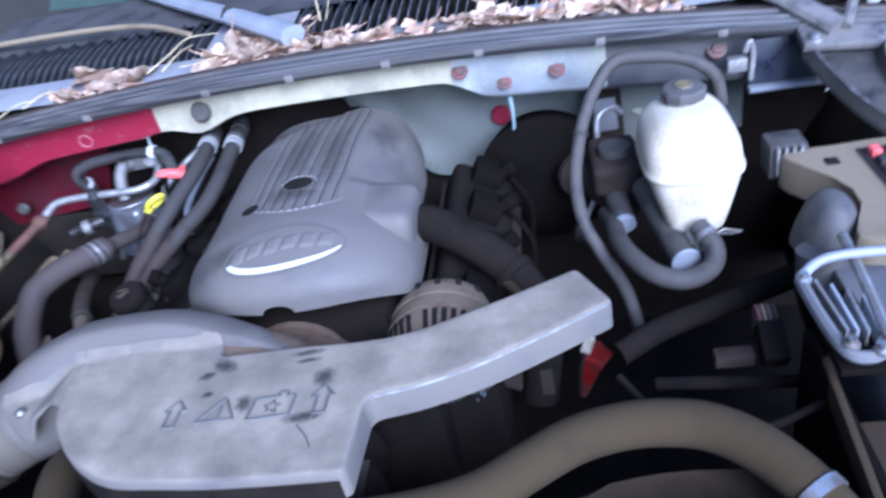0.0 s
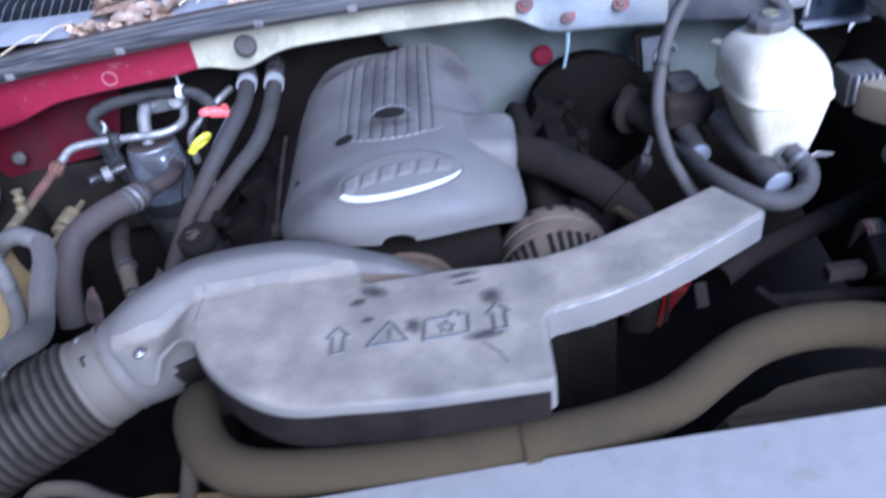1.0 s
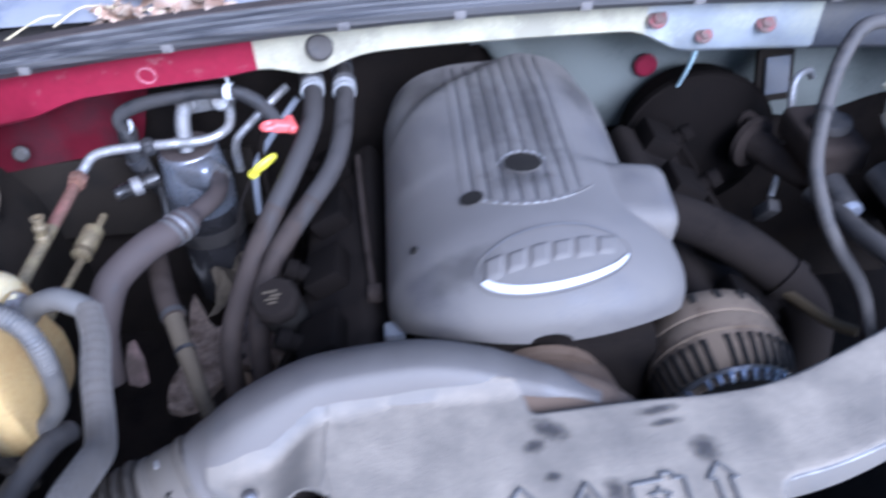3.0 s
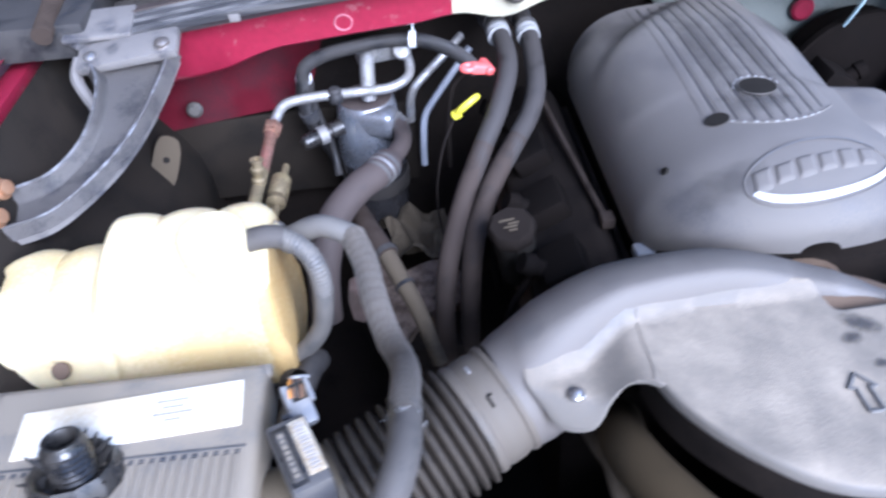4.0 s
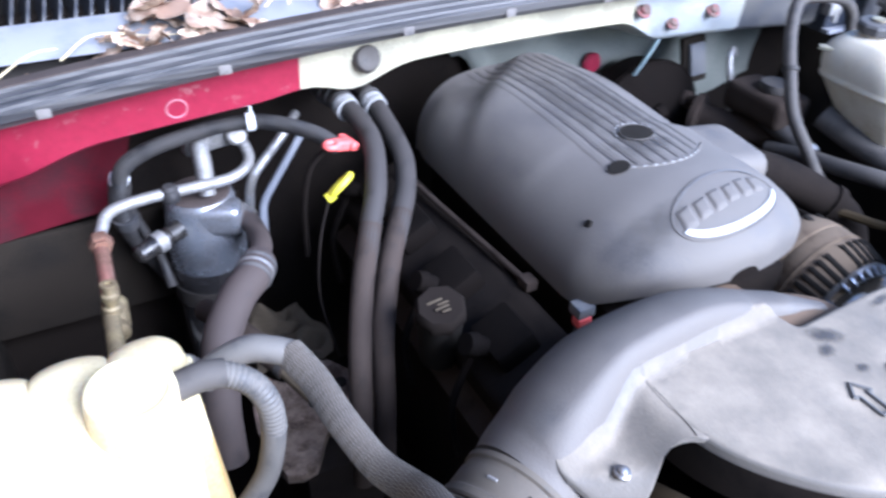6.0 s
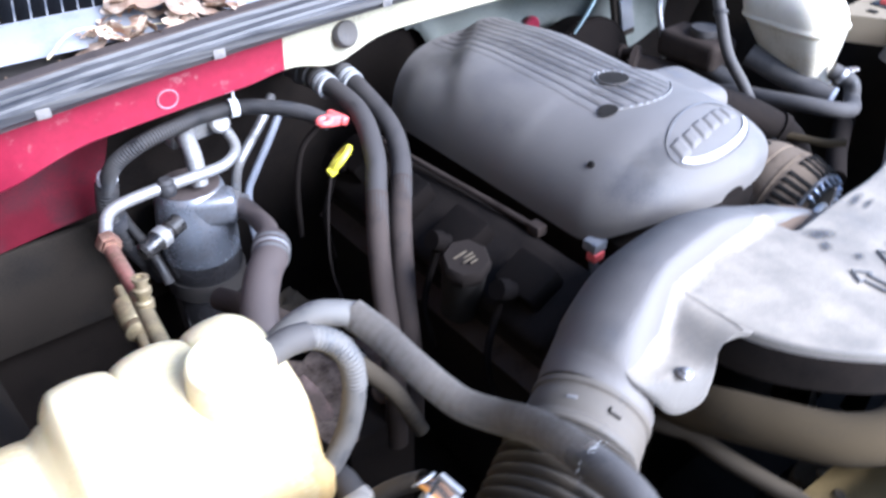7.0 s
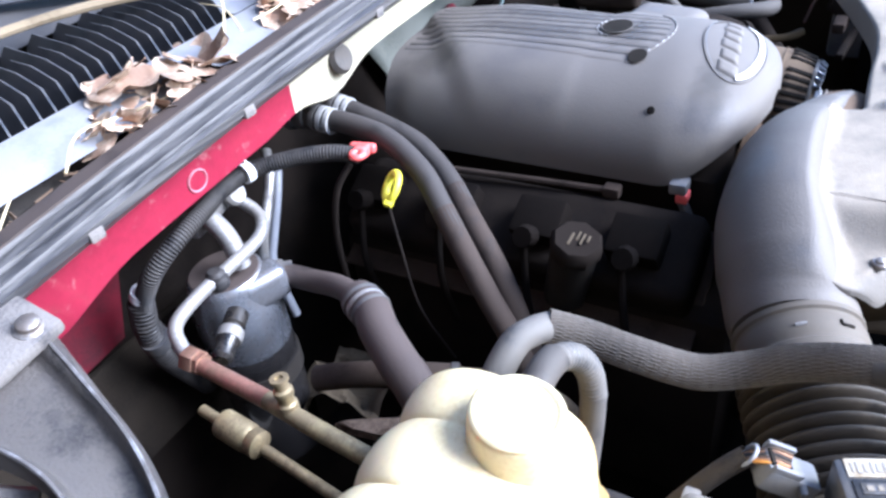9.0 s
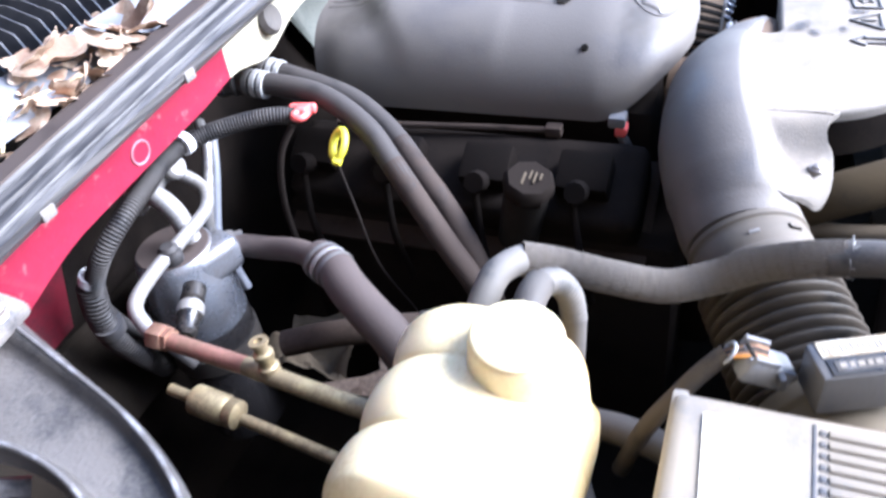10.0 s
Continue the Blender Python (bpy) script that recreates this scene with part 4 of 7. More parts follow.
# ---- intake duct ----
def intake_duct():
    d = thing("air_intake_duct", "dusty light grey moulded plastic air intake duct", "intake duct")

    # spine of the rolled elbow, from the bellows up and along the back of the flat top
    path = curve_points([(-0.351, 0.2935, 0.941), (-0.33, 0.300, 0.946), (-0.295, 0.306, 0.957), (-0.235, 0.321, 0.973), (-0.15, 0.328, 0.977), (-0.085, 0.325, 0.973), (-0.03, 0.314, 0.982), (0.012, 0.303, 0.994)], 8)
    rr = [0.055, 0.061, 0.0708, 0.073, 0.070, 0.061, 0.042, 0.016]

    def rad(t):
        f = t * 7
        i = min(6, int(f))
        return rr[i] + (rr[i + 1] - rr[i]) * (f - i)

    def front(t):
        """How far the roll reaches towards the flat top: full at the bellows, steep further on."""
        f = t * 7
        i = min(6, int(f))
        k = (1.0, 0.88, 0.52, 0.34, 0.32, 0.34, 0.38, 0.42)
        return k[i] + (k[i + 1] - k[i]) * (f - i)

    def roll(x, y):
        """Height of the roll over a place, or far below where it does not reach."""
        best = -1.0
        n = len(path) - 1
        for i in range(n):
            a, b = path[i], path[i + 1]
            ex, ey = b.x - a.x, b.y - a.y
            f = min(1.0, max(0.0, ((x - a.x) * ex + (y - a.y) * ey) / (ex * ex + ey * ey)))
            d2 = (x - a.x - f * ex) ** 2 + (y - a.y - f * ey) ** 2
            if (x - a.x) * ey - (y - a.y) * ex > 0:
                d2 /= front((i + f) / n) ** 2
            r = rad((i + f) / n)
            if d2 < r * r:
                best = max(best, a.z + (b.z - a.z) * f + math.sqrt(r * r - d2))
        return best

    def meet(z, x, y, k=0.016):
        """The flat sheet runs up into the roll with a soft fillet and ends just under its skin."""
        h = roll(x, y)
        f = max(0.0, k - abs(h - z)) / k
        return max(z, h) + f * f * k / 4 - 0.0022 * ss(0.4 * k, k, h - z)

    def flat(x, y):
        return 0.055 * max(0.0, x - 0.13) - 0.012 * ss(0.15, 0.105, y) * ss(-0.05, -0.2, x)

    def lift(x, y):
        return meet(1.021 + flat(x, y), x, y) - 1.021
    out = rounded([(0.122, 0.109, 0.010), (0.06, 0.107, 0.03), (-0.025, 0.106, 0.04), (-0.12, 0.116, 0.04), (-0.17, 0.142, 0.04), (-0.206, 0.18, 0.03), (-0.228, 0.215, 0.02), (-0.24, 0.26, 0.02), (-0.235, 0.322, 0.012),
                   (-0.15, 0.334, 0.02), (-0.066, 0.321, 0.008), (-0.060, 0.304, 0.006), (-0.058, 0.287, 0.008), (0.039, 0.292, 0.03), (0.1, 0.291, 0.03), (0.162, 0.297, 0.03), (0.215, 0.316, 0.03), (0.276, 0.341, 0.03), (0.346, 0.3725, 0.009),
                   (0.381, 0.304, 0.009), (0.302, 0.261, 0.04), (0.234, 0.228, 0.04), (0.175, 0.210, 0.04), (0.126, 0.203, 0.014), (0.1235, 0.15, 0.02)])
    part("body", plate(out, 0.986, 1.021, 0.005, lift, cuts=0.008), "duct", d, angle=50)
    # the black lower half shows under the rim along the front
    rim = [(x, y) for x, y in out if y < 0.262 and x < 0.118]
    rim.sort(key=lambda q: -q[0])

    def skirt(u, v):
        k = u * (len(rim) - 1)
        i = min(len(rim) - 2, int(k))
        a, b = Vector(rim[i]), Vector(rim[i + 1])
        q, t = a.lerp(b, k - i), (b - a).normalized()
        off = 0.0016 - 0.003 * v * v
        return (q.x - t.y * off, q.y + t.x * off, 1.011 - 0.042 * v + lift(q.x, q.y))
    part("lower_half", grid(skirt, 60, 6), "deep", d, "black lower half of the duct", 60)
    # bead along the rim of the spout, its pale colour paints the bevel's highlight
    edge = sorted((x, y) for x, y in out if 0.132 < x < 0.374 and y < 0.235 + 0.36 * (x - 0.126))
    part("rim_bead", sweep([(x - 0.0003, y + 0.0006, 1.0182 + flat(x, y)) for x, y in edge], 0.0014, 6), "duct_rim", d, "pale bead painting the highlight on the spout's rim")
    # the roll itself, grey above, black where it turns under the plate
    n = len(path)

    def skin(u, v):
        i = round(v * (n - 1))
        t = (path[min(i + 1, n - 1)] - path[max(i - 1, 0)]).normalized()
        side = t.cross(Vector((0, 0, 1))).normalized()
        a = 2 * math.pi * u
        c = math.cos(a)
        wide = 1.0 if c < 0 else front(v)
        return path[i] + side * (rad(v) * c * wide) + side.cross(t) * (rad(v) * math.sin(a))
    whole = grid(skin, 48, n - 1, wrap=True)
    bmesh.ops.holes_fill(whole, edges=[e for e in whole.edges if e.is_boundary], sides=0)
    bmesh.ops.recalc_face_normals(whole, faces=whole.faces[:])
    for z in (0.962, 0.95):
        bmesh.ops.bisect_plane(whole, geom=whole.verts[:] + whole.edges[:] + whole.faces[:], plane_co=(0, 0, z), plane_no=(0, 0, 1))

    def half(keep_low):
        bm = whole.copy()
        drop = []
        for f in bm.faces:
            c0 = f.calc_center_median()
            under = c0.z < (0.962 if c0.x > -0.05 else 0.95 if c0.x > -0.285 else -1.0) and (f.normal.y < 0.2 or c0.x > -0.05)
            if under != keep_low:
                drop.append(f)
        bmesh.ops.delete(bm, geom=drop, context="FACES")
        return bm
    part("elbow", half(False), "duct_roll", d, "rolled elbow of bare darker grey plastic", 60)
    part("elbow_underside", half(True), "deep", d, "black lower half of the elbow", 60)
    whole.free()
    # tab with its bolt
    tab = smooth_outline([(-0.223, 0.224), (-0.240, 0.233), (-0.256, 0.239), (-0.268, 0.2325), (-0.281, 0.2255), (-0.297, 0.229), (-0.313, 0.2362), (-0.3255, 0.247), (-0.340, 0.268), (-0.326, 0.295), (-0.25, 0.328), (-0.215, 0.318), (-0.212, 0.24)], 3)
    # the plate folds down along a crease and runs on as the bolted tab
    def fold(x, y):
        t = max(0.0, -0.237 - x)
        over = max(0.0, -0.402 * (x + 0.295) - 0.915 * (y - 0.242) - 0.001)
        return meet(1.0203 - 0.023 * ss(0.0, 0.05, t) - 0.16 * max(0.0, t - 0.07) - (1.2 * over + 110 * over * over) * ss(-0.245, -0.27, x), x, y)
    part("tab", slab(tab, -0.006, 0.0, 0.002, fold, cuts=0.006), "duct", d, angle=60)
    # raised seam where the tab's sheet folds away from the flat top
    seam = curve_points([(-0.232, 0.288, 0), (-0.233, 0.265, 0), (-0.234, 0.243, 0), (-0.236, 0.232, 0)], 6)
    part("fold_seam", sweep([(q.x, q.y, fold(q.x, q.y) + 0.0004) for q in seam], 0.0008, 6), "duct", d)
    bolt = part("bolt", disc(0.0075, 0.004, (-0.298, 0.243, 0.9965), bev=0.0012, segs=20), "steel", d)
    part("bolt_dome", turned([(0.0045, 0), (0.004, 0.002), (0.0, 0.004)], (-0.298, 0.243, 1.0005), segs=12), "steel", bolt)
    # moulded marks: two arrows, a warning triangle, a framed star
    z = 1.0218

    def stroke(name, pts, r=0.0018, closed=True):
        p = [Vector((x, y, z)) for x, y in pts]
        if closed:
            p.append(p[0])
        dense = []
        for a, b in zip(p, p[1:]):
            dense += [a.lerp(b, k / 3) for k in range(3)]
        dense.append(p[-1])
        return part(name, sweep(dense, r, 6), "duct_mark", d)

    def arrow(cx, cy, s=1.0):
        return stroke("arrow_mark", [(cx + s * a, cy + s * b) for a, b in ((-0.006, -0.02), (0.006, -0.02), (0.006, 0.004), (0.012, 0.004), (0.0, 0.019), (-0.012, 0.004), (-0.006, 0.004))])
    arrow(-0.078, 0.197, 0.95), arrow(0.081, 0.204, 0.98)
    stroke("warning_triangle_mark", [(-0.049, 0.182), (-0.009, 0.184), (-0.026, 0.215)])
    part("exclamation_mark", sweep([(-0.027, 0.189, z), (-0.027, 0.198, z), (-0.027, 0.204, z)], 0.0016, 6), "duct_mark", d)
    stroke("frame_mark", [(0.006, 0.181), (0.050, 0.185), (0.051, 0.212), (0.042, 0.212), (0.042, 0.217), (0.033, 0.217), (0.033, 0.212), (0.008, 0.209)])
    stroke("star_mark", [(0.029 + (0.009 if k % 2 == 0 else 0.0042) * math.sin(k * math.pi / 5), 0.197 + (0.009 if k % 2 == 0 else 0.0042) * math.cos(k * math.pi / 5)) for k in range(10)], 0.0013)
    # smudges of old grease
    for x, y, a, b, turn in ((-0.045, 0.266, 0.024, 0.013, -0.5), (-0.060, 0.252, 0.014, 0.009, 0.2), (0.050, 0.277, 0.026, 0.007, 0.1), (0.052, 0.264, 0.02, 0.005, 0.1), (0.076, 0.236, 0.017, 0.017, 0.4), (0.066, 0.180, 0.03, 0.010, 0.1),
                              (-0.004, 0.205, 0.012, 0.016, 0.3), (-0.05, 0.222, 0.01, 0.007, 0.0)):
        sm = part("grease_smudge", grid(lambda u, v: (2 * a * (u - 0.5), 2 * b * (v - 0.5), 0), 2, 2), "smudge", d)
        sm.location = (x, y, 1.0222 + 0.055 * max(0.0, x - 0.13))
        sm.rotation_euler = (0, -0.055 if x > 0.13 else 0, turn)
    part("scratch", sweep([(0.062, 0.17, 1.0214), (0.075, 0.155, 1.0214), (0.083, 0.14, 1.0214)], 0.0009, 5), "duct_mark", d)
    return d


intake_duct()


def bellows():
    b = thing("bellows_hose", "ribbed black rubber intake bellows with dusty folds", "bellows hose")
    p0, p1 = Vector((-0.510, 0.2205, 0.902)), Vector((-0.350, 0.294, 0.941))
    ax = p1 - p0
    n = 11
    prof = []
    for i in range(n * 10 + 1):
        t = i / (n * 10)
        prof.append((0.041 + 0.0203 * abs(math.sin(math.pi * t * n)) ** 0.5, ax.length * (0.05 + 0.69 * t)))
    part("folds", turned([(0.045, 0.0), (0.0585, 0.0), (0.0585, ax.length * 0.045)] + prof + [(0.048, ax.length * 0.75)], p0, ax, 44), "bellows", b)
    cuff = part("cuff", turned([(0.044, 0), (0.0545, 0.0), (0.0565, 0.002), (0.0565, 0.008), (0.0545, 0.010), (0.0545, 0.013), (0.0555, 0.015), (0.0552, 0.030), (0.0540, 0.032), (0.0540, 0.037), (0.0563, 0.039), (0.0563, 0.044), (0.044, 0.044)], p0 + ax * 0.745, ax, 44), "cuff", b, "cuff grey with settled dust")
    q = Vector((0, 0, 1)).rotation_difference(ax.normalized())

    def round_cuff(a, along, r=0.0557):
        return p0 + ax * 0.745 + ax.normalized() * along + q @ Vector((r * math.cos(a), r * math.sin(a), 0))
    up = max((6.2832 * k / 72 for k in range(72)), key=lambda a: round_cuff(a, 0).z)
    for a, name, length in ((up - 0.3, "moulded_tab", 0.16), (up + 0.38, "moulded_hook", 0.2)):
        part(name, sweep([round_cuff(a + length * k / 6, 0.0215) for k in range(7)], 0.0016, 6), "void" if "hook" in name else "duct_rim", cuff)
    part("moulded_hook", sweep([round_cuff(up + 0.38, 0.0215), round_cuff(up + 0.38, 0.026)], 0.0014, 6), "void", cuff)
    part("clamp", turned([(0.055, 0), (0.0605, 0.0), (0.061, 0.001), (0.061, 0.008), (0.055, 0.009)], p0 - ax.normalized() * 0.002, ax, 40), "tan_mid", b)
    return b


bellows()


def airflow_sensor():
    m = thing("airflow_sensor", "grey plastic airflow sensor on its tube, with a printed label", "air sensor")
    p0, p1 = Vector((-0.605, 0.180, 0.905)), Vector((-0.510, 0.2205, 0.902))
    ax = (p1 - p0).normalized()
    L = (p1 - p0).length
    part("tube", turned([(0.05, 0), (0.062, 0), (0.062, 0.02), (0.058, 0.024), (0.058, L - 0.02), (0.062, L - 0.016), (0.062, L - 0.002), (0.05, L)], p0, ax, 40), "tube_tan", m)
    rot = Matrix(((ax.x, -ax.y, 0), (ax.y, ax.x, 0), (0, 0, 1)))
    top = Vector((-0.533, 0.210, 0.988))
    body = part("sensor_body", box((0.034, 0.072, 0.040), top, 0.004, rot=rot), "slate", m)
    part("label", box((0.0145, 0.056, 0.0012), top + rot @ Vector((0.0085, 0.002, 0.0204)), 0.0003, rot=rot), "label_cream", body, "cream printed label")
    for i in range(13):
        part("printed_bar", box((0.007 + 0.002 * (i % 2), 0.0014 + 0.0008 * (i % 3), 0.0006), top + rot @ Vector((0.0085, -0.022 + 0.004 * i, 0.0212)), 0, rot=rot), "ink", body)
    part("window_frame", box((0.0145, 0.060, 0.0016), top + rot @ Vector((-0.0078, -0.001, 0.0204)), 0.0004, rot=rot), "gloss_black", body)
    part("window", box((0.0085, 0.052, 0.0012), top + rot @ Vector((-0.0078, -0.001, 0.0213)), 0.0003, rot=rot), "steel_dull", body, "dull inset plate")
    for i in range(8):
        part("printed_bar", box((0.0038, 0.0032 + 0.001 * (i % 2), 0.0005), top + rot @ Vector((-0.0078, -0.022 + 0.006 * i, 0.0221)), 0, rot=rot), "lid", body)
    plug = part("plug", box((0.023, 0.040, 0.020), (-0.540, 0.274, 0.985), 0.004, rot=rot @ Euler((0.5, 0, 0)).to_matrix()), "plug_grey", m, "grey wire plug")
    part("open_top", box((0.014, 0.016, 0.003), (-0.539, 0.279, 0.9985), 0.001, rot=rot @ Euler((0.5, 0, 0)).to_matrix()), "void", plug)
    for k in (-1, 1):
        part("plug_lock", box((0.004, 0.022, 0.009), Vector((-0.539, 0.277, 0.998)) + rot @ Vector((0.0105 * k, 0, 0)), 0.0015, rot=rot @ Euler((0.5, 0, 0)).to_matrix()), "plug_grey", plug)
    for k, material in enumerate(("wire_orange", "copper", "rust", "black", "copper", "rust")):
        o = 0.0026 * k - 0.0065
        part("wire", hose([(-0.539 + o, 0.272, 0.999), (-0.540 + o, 0.283, 1.0015), (-0.542 + o * 0.8, 0.293, 0.999), (-0.541 + o * 0.6, 0.301, 0.993), (-0.545, 0.308, 0.985)], 0.0012, 5, 6), material, plug)
    eye = Vector((-0.540, 0.299, 0.994))
    part("wire_sleeve", hose([eye, (-0.548, 0.313, 0.980), (-0.560, 0.332, 0.955), (-0.570, 0.352, 0.920), (-0.572, 0.37, 0.86)], 0.0075, 6, 14, caps=False), "braid_dark", plug, "torn woven wire sleeve")
    part("side_ridge", box((0.024, 0.006, 0.012), (-0.542, 0.284, 0.984), 0.0015, rot=rot), "slate", plug)
    part("side_ridge", box((0.024, 0.005, 0.012), (-0.5425, 0.264, 0.984), 0.0015, rot=rot), "slate", plug)
    part("eyelet", sweep([eye + Vector((0.0085 * math.cos(a), -0.005 * math.sin(a), 0.007 * math.sin(a))) for a in [6.2832 * k / 16 for k in range(17)]], 0.0016, 8), "worn_edge", plug)
    return m


airflow_sensor()


def air_box():
    b = thing("air_filter_box", "dusty black plastic air filter box with ribbed lid", "air filter box")
    lid = part("lid", box((0.255, 0.27, 0.06), (-0.701, 0.198, 0.955), 0.012, segs=3), "lid", b)
    part("base", box((0.23, 0.26, 0.16), (-0.701, 0.195, 0.85), 0.01), "black", b)
    part("rim", box((0.262, 0.012, 0.010), (-0.701, 0.327, 0.975), 0.003), "lid", b)
    part("label", box((0.197, 0.050, 0.0014), (-0.690, 0.279, 0.9862), 0.0004, rot=Euler((0, 0, 0.06)).to_matrix()), "label", b, "white label stained brown")
    part("lid_groove", box((0.235, 0.0022, 0.0012), (-0.701, 0.2385, 0.9852), 0.0003), "slate", b)
    for i in range(26):
        x = -0.815 + 0.0090 * i
        part("lid_rib", box((0.0058, 0.150, 0.0028), (x, 0.155, 0.9858), 0.0012), "lid", b)
        part("rib_notch", box((0.0045, 0.0035, 0.0014), (x, 0.2335, 0.9853), 0.0003), "slate", b)
    for i, wdt in enumerate((0.03, 0.02, 0.036, 0.016)):
        part("printed_bar", box((wdt, 0.003, 0.0006), (-0.655 + 0.001 * i, 0.294 - 0.007 * i, 0.9872), 0, rot=Euler((0, 0, 0.06)).to_matrix()), "ink", b)
    n = thing("threaded_neck", "black threaded plastic neck standing in a torn collar", "threaded neck")
    at = (-0.722, 0.222, 0.984)
    ax = (0.0, 0.25, 1)
    part("collar", turned([(0.02, 0), (0.040, 0), (0.039, 0.008), (0.034, 0.018), (0.031, 0.016), (0.0245, 0.004)], at, ax, 11), "gloss_black", n, angle=20)
    prof = [(0.0125, 0.045), (0.0125, 0.01), (0.0, 0.01)]
    thread = [(0.019, 0)]
    for i in range(6):
        h = 0.008 + 0.0055 * i
        thread += [(0.0172, h), (0.0192, h + 0.0022), (0.0172, h + 0.0044)]
    part("thread", turned([(0, 0)] + thread + [(0.0165, 0.044), (0.0158, 0.046), (0.0130, 0.046)] + prof, at, ax, 32), "gloss_black", n)
    rng = random.Random(5)
    for k in range(16):
        a = 6.2832 * k / 16 + rng.uniform(-0.15, 0.15)
        r0, r1, z0 = rng.uniform(0.021, 0.026), rng.uniform(0.033, 0.044), 0.982
        c0 = Vector(at[:2] + (0,))
        p = [c0 + Vector((r0 * math.cos(a - 0.22), r0 * math.sin(a - 0.22), z0 + 0.012)), c0 + Vector((r0 * math.cos(a + 0.22), r0 * math.sin(a + 0.22), z0 + 0.012)),
             c0 + Vector((r1 * math.cos(a + rng.uniform(-0.2, 0.2)), r1 * math.sin(a), z0 + rng.uniform(0.012, 0.026)))]
        shards = bmesh.new()
        top = [shards.verts.new(q) for q in p]
        low = [shards.verts.new(q - Vector((0, 0, 0.003))) for q in p]
        shards.faces.new(top), shards.faces.new(low)
        for i in range(3):
            shards.faces.new((top[i], top[(i + 1) % 3], low[(i + 1) % 3], low[i]))
        part("torn_shard", shards, "gloss_black", n, angle=10)
    part("bore", disc(0.0124, 0.001, Vector(at) + Vector(ax).normalized() * 0.02, ax), "void", n)


air_box()


# ---- overflow tank beside the filter box ----
def surge_tank():
    t = thing("coolant_tank", "yellowed translucent white plastic tank with moulded lobes", "coolant tank")
    x0, x1 = -0.868, -0.573

    def top(x):
        return 1.009 + 0.038 * ss(-0.765, -0.735, x)

    def rows(x, z):
        return 0.011 * ss(-0.70, -0.75, x) * sum(math.exp(-((z - h) / 0.0065) ** 2) for h in (0.975, 0.938, 0.898))

    def ends(u):
        e = min(u, 1 - u) / 0.085
        return 1.0 if e >= 1 else math.sqrt(max(0.0, 1 - (1 - e) ** 2)) * 0.9 + 0.1

    def fn(u, v):
        x = x0 + (x1 - x0) * u
        lobe = abs(math.sin(math.pi * 5 * u)) ** 0.5
        k = ends(u)
        a = 2 * math.pi * v
        c, s = math.cos(a), math.sin(a)
        groove = 0.0085 * (1 - lobe)
        p = 0.5
        cy = (1 if c > 0 else -1) * abs(c) ** p
        soft = 1 - 0.8 * ss(-0.765, -0.725, x) * (1 - ss(0.0, 0.75, cy))
        yb, yf = 0.541 - groove * 1.0, 0.390 + groove * 0.45 * soft
        zt, zb = top(x) - groove * 0.75 * soft - 0.012 * ss(0.1, -0.9, cy) - 0.009 * ss(0.3, 1.0, cy), 0.86
        hy, hz = (yb - yf) / 2, (zt - zb) / 2
        sz = (1 if s > 0 else -1) * abs(s) ** p
        side = 0.006 * math.cos(cy * 9) * ss(0.25, 0.0, u)
        z = (zt + zb) / 2 + hz * sz * (0.84 + 0.16 * k)
        y = (yb + yf) / 2 + hy * cy * (0.86 + 0.14 * k)
        # the lower half of the moulding stands out beyond the seam
        flare = ss(0.955, 0.93, z)
        x += side - (0.01 * math.cos(cy * 10) if u < 0.02 else 0) + 0.009 * flare * ss(0.8, 1.0, u)
        return (x, y + (rows(x, z) - 0.006 * flare if cy < 0 else 0.0), z)
    bm = grid(fn, 150, 110)
    bmesh.ops.remove_doubles(bm, verts=bm.verts[:], dist=1e-5)
    bmesh.ops.holes_fill(bm, edges=[e for e in bm.edges if e.is_boundary], sides=0)
    end = bm.copy()
    # end faces get an amber copy: coolant tint plus the end's shade
    stained = lambda f: f.calc_center_median().x > -0.586 and f.calc_center_median().z < 1.012 and f.normal.z < 0.72
    bm.normal_update(), end.normal_update()
    bmesh.ops.delete(bm, geom=[f for f in bm.faces if stained(f)], context="FACES")
    bmesh.ops.delete(end, geom=[f for f in end.faces if not stained(f)], context="FACES")
    part("body", bm, "tank", t, angle=60)
    part("end_panel", end, "tank_amber", t, "end panel amber from coolant and painted shade", 60)
    part("filler_boss", turned([(0.0, -0.03), (0.037, -0.03), (0.0355, 0.0), (0.034, 0.022), (0.0335, 0.036), (0.0315, 0.0405), (0.0275, 0.0425), (0.0255, 0.0418), (0.0, 0.0425)], (-0.622, 0.436, 1.023), (0.03, -0.10, 1), 40), "tank", t, "round pale moulded boss", 60)
    part("boss_rim", turned([(0.0255, 0.0), (0.0275, 0.0022), (0.0305, 0.0025), (0.0325, 0.0)], Vector((-0.622, 0.436, 1.023)) + Vector((0.03, -0.10, 1)).normalized() * 0.0412, (0.03, -0.10, 1), 40), "tank", t, "", 60)
    part("nipple", turned([(0.0, 0), (0.009, 0), (0.009, 0.018), (0.011, 0.02), (0.009, 0.025), (0.0, 0.026)], (-0.590, 0.49, 1.004), (0.5, 0.1, 0.7), 16), "tank", t)
    part("screw", disc(0.009, 0.006, (-0.797, 0.383, 0.946), (0, -0.6, 0.6)), "rust", t)


surge_tank()


